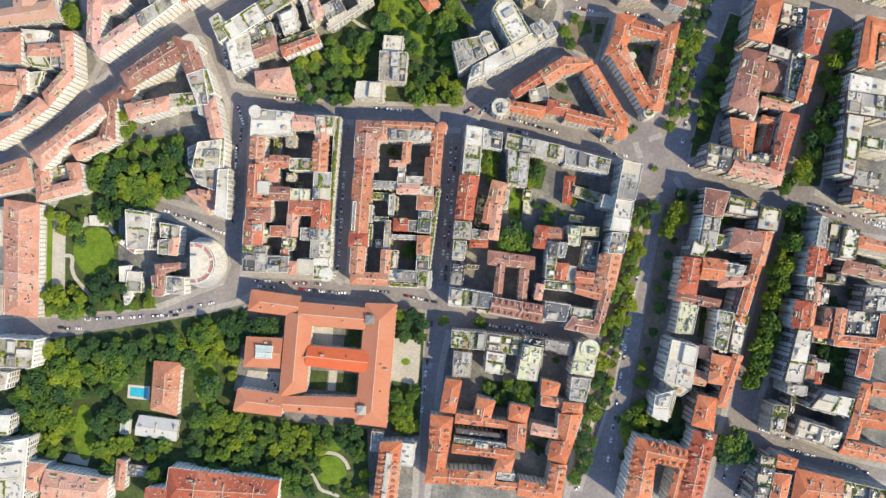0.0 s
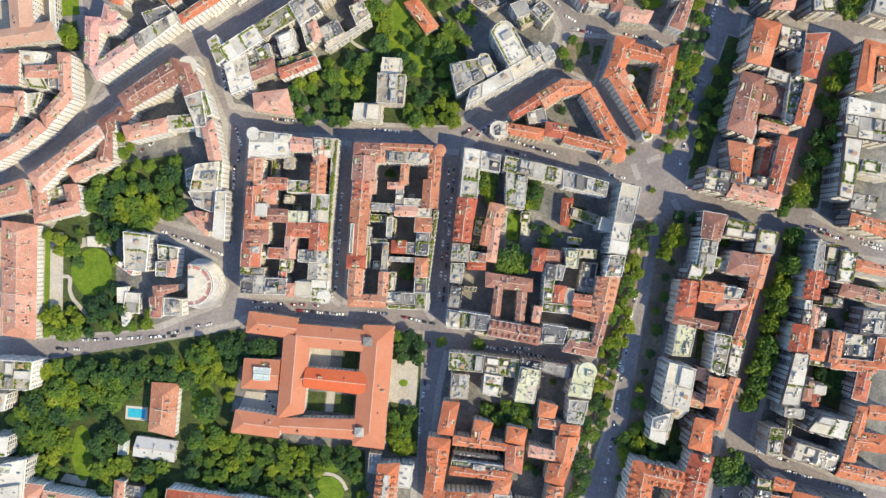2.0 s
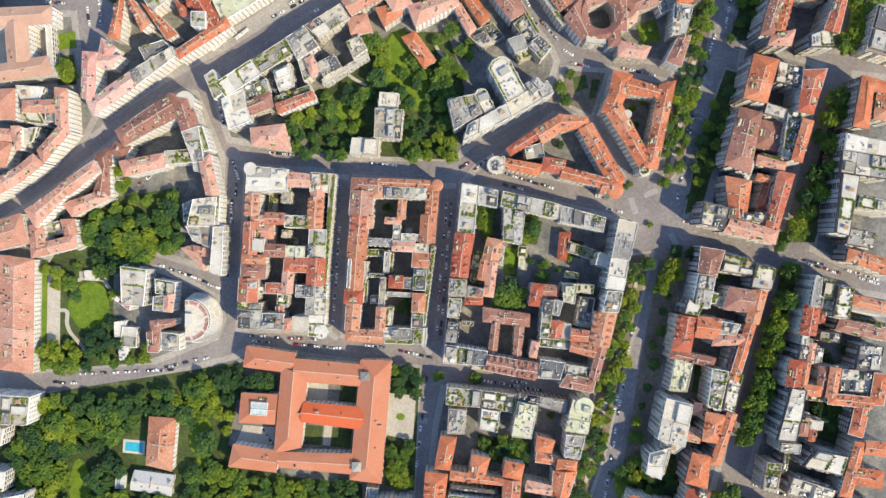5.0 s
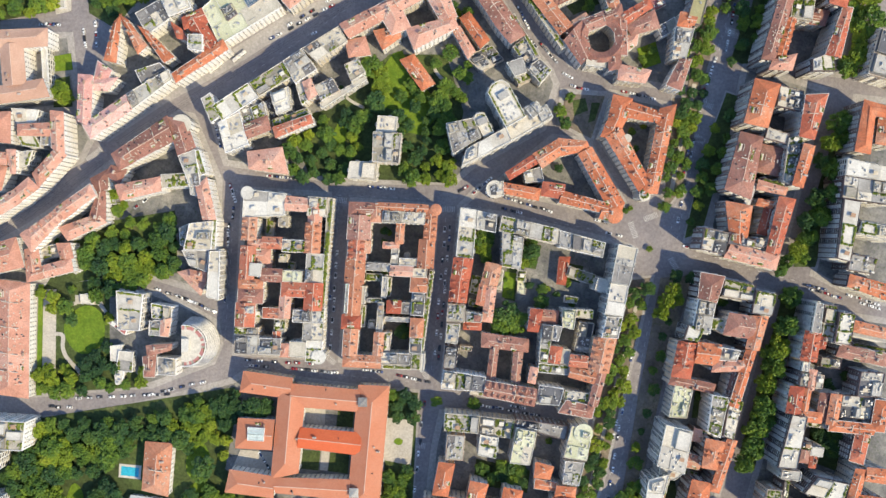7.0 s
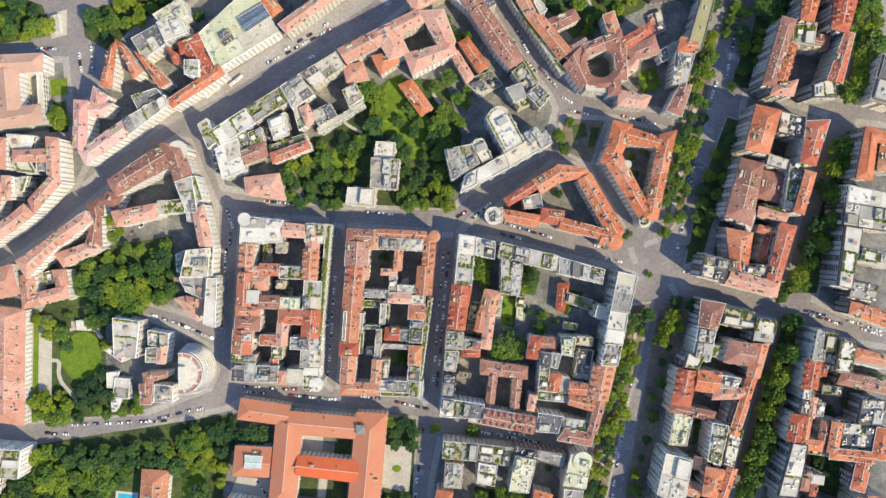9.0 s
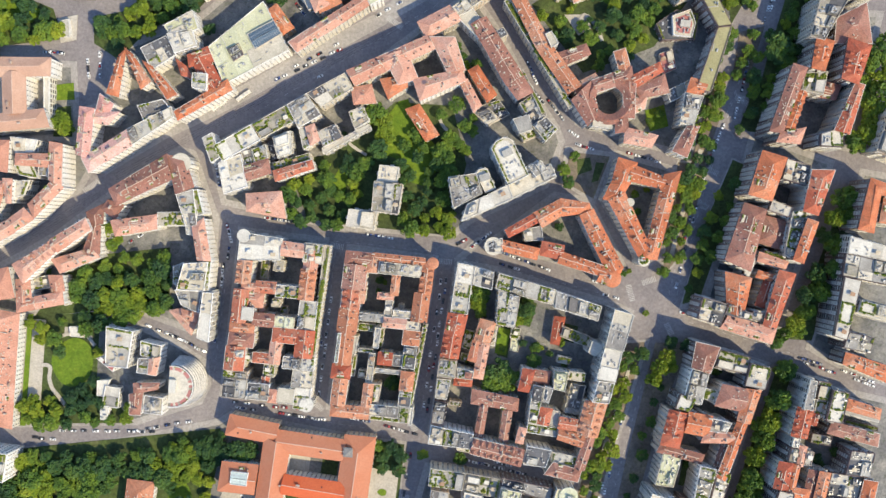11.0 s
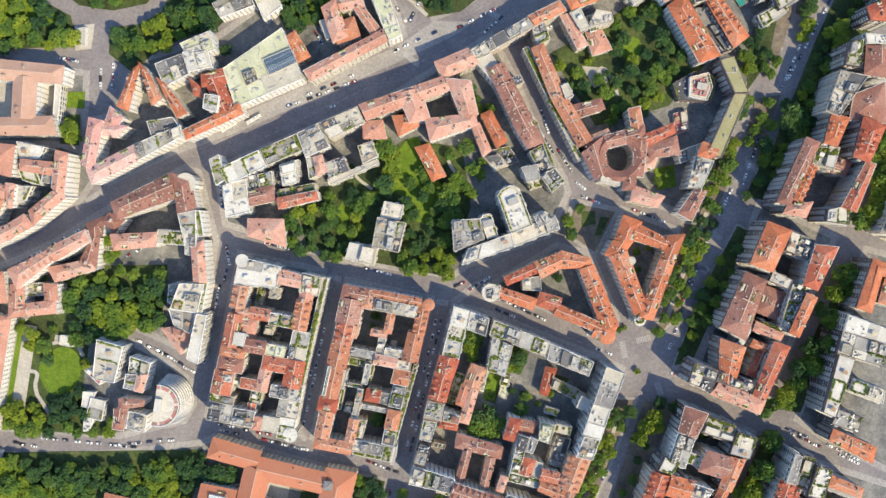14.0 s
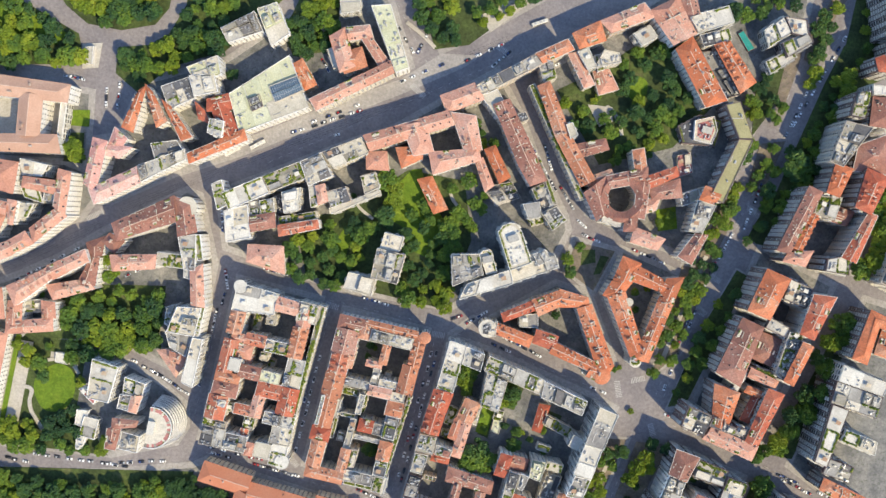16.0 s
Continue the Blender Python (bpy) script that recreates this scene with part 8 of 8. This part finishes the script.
tree(0.5, -50.1, 4.5)
tree(148.6, -119.8, 5)
tree(-127.7, -52.9, 7)
tree(-119.8, -54.9, 7)
tree(-133.6, -56.9, 6)
tree(-123.8, -58.9, 6.5)
tree(243.2, 24.3, 6)
tree(249.1, 26.3, 6)
tree(184.0, -46.7, 3)
row_of_trees(8, 3.5, 4.5, (10.8, 237.5), (24.5, 218.3), (10.9, 218.2), (3.1, 233.6))
row_of_trees(9, 4.0, 5.5, (181.3, 253.9), (194.9, 254.0), (178.1, 176.6), (162.7, 162.9), (175.8, 215.3))
grove(12, 4.0, 5.5, (212.3, 254.1), (224.0, 254.2), (209.2, 180.6), (203.3, 184.4))
grove(9.5, 7.0, 9.5, (291.9, 254.6), (305.5, 254.6), (302.2, 208.2), (282.8, 204.2))
tree(288.8, 188.8, 9)
tree(283.0, 182.9, 8)
tree(292.6, 194.6, 8)
tree(89.0, 144.3, 5)
tree(85.8, 152.8, 5)
tree(92.7, 162.5, 4)
grove(10, 5.0, 7.0, (-353.1, 271.5), (-273.7, 240.2), (-266.2, 237.7), (-263.4, 222.0), (-341.9, 207.8))
grove(8, 4.0, 5.5, (174.0, 360.6), (206.1, 366.8), (207.5, 350.0), (184.7, 340.2), (178.9, 342.2))
tree(251.0, 299.5, 7)
tree(245.8, 282.5, 6)
tree(203.4, 286.1, 4.5)
tree(210.5, 282.0, 4.5)
tree(202.9, 276.6, 4.5)
tree(208.4, 273.0, 4)
grove(8.5, 4.5, 6.5, (-242.0, 226.8), (-226.1, 214.3), (-205.5, 229.9), (-172.1, 249.9), (-174.7, 274.6), (-142.7, 311.8), (-200.9, 300.6), (-201.0, 268.8), (-209.1, 249.4), (-221.4, 240.1), (-239.6, 235.1))
grove(8.5, 4.5, 6.5, (-291.7, 275.5), (-216.5, 289.9), (-216.2, 271.4), (-223.5, 259.9), (-242.8, 252.3), (-264.1, 252.1), (-282.6, 263.7))
grove(8, 4.0, 6.0, (-135.0, 270.6), (-117.3, 301.1), (-106.0, 303.3), (-99.3, 267.7), (-120.2, 254.0))
grove(8.5, 4.5, 6.0, (-52.1, 317.4), (-27.6, 322.1), (-16.7, 285.4), (-31.1, 278.8), (-46.7, 299.1))
grove(8.5, 4.0, 5.5, (-12.7, 305.6), (31.9, 337.4), (37.1, 330.6), (-2.3, 292.0))
grove(8.5, 3.5, 5.0, (189.4, 293.6), (198.4, 307.0), (194.6, 286.8), (190.1, 270.3), (185.5, 273.3))
row_of_trees(9, 4.5, 6.0, (225.7, 366.6), (237.0, 368.8), (227.9, 297.0), (221.1, 311.3))
grove(13, 3.6, 5.2, (246.4, 370.6), (262.0, 378.0), (266.0, 334.8), (256.7, 314.0))
tree(226.0, 247.8, 8)
tree(231.0, 242.9, 8)
tree(223.4, 241.4, 7)
tree(226.8, 322.1, 6)
tree(164.5, 339.4, 7)
tree(172.4, 339.0, 7)
tree(-260.1, 164.9, 8)
tree(-257.2, 159.6, 7)
tree(-163.4, 234.0, 5)
tree(-37.0, 37.9, 3)
tree(-45.7, 39.9, 2.5)
tree(95.2, 18.3, 3)
tree(85.3, -3.4, 2.5)
tree(-33.1, 67.5, 2.5)
tree(79.5, -78.4, 3)
tree(71.6, -131.7, 3.5)
tree(61.8, -137.6, 4)
tree(67.7, -141.5, 4)
tree(75.6, -145.5, 3)
tree(170.3, -98.0, 4)
tree(160.4, -105.9, 3.5)
tree(286.6, -30.9, 4)
tree(276.8, -40.7, 4)
tree(221.4, 105.2, 4)
tree(69.5, 115.0, 3)
tree(85.2, 113.0, 3.5)
tree(136.5, 138.7, 3.5)
tree(138.5, 126.9, 3)
tree(144.4, 142.7, 3)
tree(-214.6, 43.7, 5)
tree(-198.8, -3.7, 3)
tree(-266.0, 61.4, 3)
tree(-289.7, 108.7, 3)
tree(239.2, 44.1, 7)
tree(-25.3, 162.3, 5)
tree(149.2, 57.0, 2.5)
tree(131.8, 83.5, 3)
tree(135.8, 85.4, 2.5)
grove(7.5, 3.5, 5.5, (129.6, -117.0), (147.8, -104.0), (164.4, -122.5), (169.1, -135.5), (135.9, -129.6))
grove(7.5, 3.5, 5.0, (263.8, -67.2), (281.9, -69.5), (278.0, -86.1), (263.0, -82.2))
grove(8, 4.0, 6.0, (-19.4, 158.3), (6.3, 170.2), (8.7, 138.6), (-9.5, 134.6))
grove(8, 4.0, 6.0, (-153.4, -47.0), (-138.8, -43.9), (-139.5, -62.8), (-151.4, -78.6), (-163.2, -78.6))
grove(8, 3.5, 5.0, (-36.9, -98.2), (-16.4, -98.2), (-17.9, -127.8), (-36.1, -125.1))
grove(8, 3.5, 5.0, (187.5, 293.2), (196.6, 306.6), (196.1, 283.2), (190.4, 268.4))
tree(142.5, 188.7, 4)
tree(149.0, 195.8, 4)

tree(64.0, 257.1, 4.8, 2)
tree(76.4, 253.5, 5.2, 1)
tree(82.6, 262.4, 3.6, 2)
tree(72.4, 243.0, 4.8, 0)
tree(81.9, 244.7, 5.6, 0)
tree(97.8, 243.7, 6.0, 1)
tree(85.7, 266.8, 3.2, 1)
tree(112.4, 260.0, 6.0, 0)
tree(112.9, 268.4, 4.8, 2)
tree(129.5, 263.0, 6.4, 1)
tree(127.8, 251.0, 5.6, 1)
tree(116.8, 247.1, 5.2, 0)
tree(112.8, 236.6, 4.8, 1)
tree(129.1, 286.3, 6.8, 0)
tree(136.2, 279.8, 5.2, 0)
tree(104.5, 281.9, 5.4, 0)
tree(100.2, 273.3, 5.6, 0)
tree(123.7, 304.8, 6.0, 1)
tree(112.2, 293.0, 5.6, 0)
tree(125.8, 240.9, 4.8, 2)
tree(134.5, 246.4, 4.4, 2)
tree(140.5, 267.0, 5.2, 1)
tree(138.1, 258.7, 4.8, 1)
tree(105.1, 225.4, 4.4, 1)
tree(105.6, 233.4, 4.0, 1)
tree(121.7, 273.3, 4.8, 0)
tree(97.3, 257.2, 3.2, 0)
tree(118.4, 301.9, 4.8, 0)
tree(127.2, 233.3, 3.2, 0)
tree(144.8, 275.5, 4.8, 0)
tree(133.5, 270.5, 5.0, 0)
tree(121.5, 257.5, 5.0, 0)
tree(104.5, 252.0, 4.6, 0)
tree(92.0, 252.0, 4.4, 1)
tree(106.0, 300.0, 5.0, 1)
tree(98.0, 291.0, 4.4, 1)
grove(8.5, 4.0, 6.0, (226.7, 202.4), (241.6, 228.9), (249.0, 273.9), (254.0, 310.4), (248.7, 317.3), (238.9, 295.8), (230.8, 264.7), (224.7, 233.8), (220.2, 205.2))
tree(276.9, -70.9, 5)
tree(277.8, -80.4, 5)
tree(273.6, -36.4, 4.5)
tree(267.7, -36.0, 3.5)
tree(65.9, 54.9, 6.5, 0, 1.2)
tree(66.6, 62.7, 4.5, 1, 1.2)
tree(73.9, 28.7, 4.2, 1, 1.2)
tree(65.2, 31.4, 3.8, 0, 1.2)
tree(91.8, 32.7, 3.2, 1, 1.2)
tree(83.6, 24.9, 3.4, 0, 1.2)
tree(-22.8, -3.4, 4.0, 1, 1.2)
tree(-36.4, 68.4, 3.4, 0, 1.2)
tree(-36.4, 60.6, 3.0, 0, 1.2)
# tall street trees between the eastern blocks
tree(276.9, 144.5, 8.4, 1, 1.7)
tree(270.9, 130.7, 8.4, 2, 1.7)
tree(280.9, 133.8, 6.3, 1, 1.7)
tree(271.9, 112.7, 8.0, 1, 1.7)
tree(264.9, 117.6, 5.9, 0, 1.7)
tree(270.6, 96.1, 8.0, 1, 1.7)
tree(261.4, 92.2, 7.6, 0, 1.7)
tree(264.6, 79.2, 8.0, 1, 1.7)
tree(254.6, 76.1, 7.6, 0, 1.7)
tree(257.8, 65.3, 6.3, 1, 1.7)
tree(248.7, 56.0, 7.6, 2, 1.7)
tree(243.3, 49.8, 5.5, 1, 1.7)
tree(253.3, 51.4, 5.5, 1, 1.7)
tree(251.7, 64.5, 5.5, 1, 1.7)
tree(244.6, 24.1, 7.4, 1, 1.6)
tree(240.0, 4.6, 9.0, 1, 1.6)
tree(235.8, -11.0, 9.0, 2, 1.6)
tree(232.7, -24.7, 8.4, 1, 1.6)
tree(227.3, -35.2, 7.4, 2, 1.6)
tree(225.0, -52.0, 9.0, 1, 1.6)
tree(221.2, -64.9, 9.4, 1, 1.6)
tree(218.1, -79.4, 9.0, 1, 1.6)
tree(211.9, -91.1, 7.4, 1, 1.6)
tree(231.1, -14.9, 7.0, 1, 1.6)
tree(229.0, -61.8, 6.5, 1, 1.6)

# vehicles
cars(-119.6, 107.2, -99.6, 104.8, 5)
cars(-47.6, 100.0, -29.6, 98.1, 4)
cars(46.4, 92.9, 82.4, 82.2, 7)
cars(42.4, 86.1, 62.4, 80.9, 3)
cars(110.5, 77.8, 120.5, 75.0, 2)
cars(118.5, 68.6, 130.5, 65.4, 2)
cars(-137.5, -22.5, -83.5, -25.2, 6)
cars(-103.5, -28.0, -67.5, -31.6, 7)
cars(-53.5, -28.8, -36.7, -30.8, 3)
cars(-27.5, -32.8, -4.7, -37.9, 5)
cars(-133.5, -26.1, -116.7, -27.2, 3)
cars(-145.2, 101.2, -141.6, 89.2, 4)
cars(-146.0, 74.3, -148.7, 18.3, 12)
cars(-142.4, 86.4, -143.2, 76.3, 2)
cars(-69.6, 56.4, -74.3, -15.6, 9)
cars(-72.8, 72.4, -75.1, 16.4, 4)
cars(9.6, 75.7, 1.7, -23.5, 13)
cars(6.4, 78.5, -1.5, -23.5, 8)
cars(28.5, -53.1, 74.6, -61.1, 9)
cars(50.5, -53.5, 64.5, -55.5, 3)
cars(137.7, -15.4, 116.6, -151.4, 14)
cars(130.5, -47.4, 124.6, -79.4, 3)
cars(171.7, 59.8, 214.5, 47.9, 8)
cars(220.5, 47.9, 224.5, 46.3, 1)
cars(258.5, 32.7, 274.5, 28.3, 4)
cars(260.9, 29.9, 286.5, 22.3, 5)
cars(286.5, 26.3, 313.7, 17.5, 4)
cars(298.5, 19.9, 313.7, 15.1, 3)
cars(222.6, -126.5, 246.6, -134.5, 5)
cars(244.6, -141.3, 262.6, -146.5, 5)
cars(274.6, -149.3, 302.6, -158.5, 5)
cars(210.6, -133.3, 216.6, -134.5, 1)
cars(186.4, 166.7, 168.5, 72.6, 10)
cars(180.4, 152.7, 172.4, 104.6, 4)
cars(-253.5, -49.8, -185.5, -46.9, 9)
cars(-275.5, -55.8, -253.5, -56.6, 3)
cars(-181.5, 22.3, -153.5, 10.3, 6)
cars(-197.6, 27.5, -173.5, 19.5, 4)
cars(-155.7, 142.4, -151.7, 126.4, 3)
cars(24.4, 94.5, 38.4, 106.5, 4)
cars(15.2, 96.5, 22.4, 100.5, 2)
cars(-213.6, 82.3, -181.6, 108.3, 5)
cars(-289.6, 64.2, -245.6, 98.3, 6)
cars(198.6, -163.3, 206.6, -135.3, 5)
cars(206.6, -175.3, 213.8, -155.3, 4)
cars(-7.5, -47.5, -15.4, -119.5, 6)
cars(-125.4, -85.6, -115.4, -101.6, 3)
cars(98.6, -167.4, 90.6, -171.4, 1)
cars(-203.5, -47.7, -161.5, -37.7, 6)
cars(56.2, 226.2, 64.1, 210.6, 5)
cars(72.1, 200.8, 84.0, 187.1, 4)
cars(87.9, 180.5, 94.7, 176.6, 2)
cars(93.9, 171.1, 105.7, 168.4, 3)
cars(129.4, 167.4, 153.1, 162.0, 5)
cars(209.5, 236.9, 202.1, 193.7, 7)
cars(196.2, 193.6, 186.6, 166.1, 5)
cars(-118.6, 201.7, -71.6, 227.4, 8)
cars(-244.3, 91.1, -185.3, 128.8, 8)
cars(-248.1, 208.8, -246.2, 195.1, 3)
cars(-240.3, 216.7, -238.3, 195.2, 3)
cars(-275.6, 212.6, -263.8, 211.5, 3)
cars(26.0, 249.9, 70.1, 196.8, 14)
cars(9.7, 272.5, 20.9, 286.5, 4)
cars(38.0, 270.0, 99.5, 321.2, 6)
cars(-43.0, 309.7, -37.0, 299.1, 2)
cars(-32.0, 304.0, -43.4, 270.2, 6)
cars(-125.9, 213.0, -89.3, 229.9, 3)
cars(221.2, 269.3, 246.5, 341.4, 9)
cars(217.0, 260.6, 229.7, 306.6, 6)
cars(-88.9, 206.2, -85.2, 207.7, 1)
cars(-264.3, 212.3, -278.1, 211.7, 4)
cars(-10.1, 272.6, 17.9, 291.8, 4)
cars(300.7, 152.9, 302.8, 152.5, 1)
bus(-103.9, 223.1, -96.6, 226.1)
bus(-142.8, 186.8, -134.2, 193.6)
bus(32.9, 306.5, 40.1, 310.6)
bus(-159.2, 178.9, -150.6, 185.7)
cars(-109.3, 209.4, -73.7, 231.3, 4)
cars(-53.2, 248.6, -21.5, 269.7, 4)
cars(-106.1, 255.9, -99.9, 248.4, 3)
cars(-66.4, 297.4, -43.4, 270.2, 4)
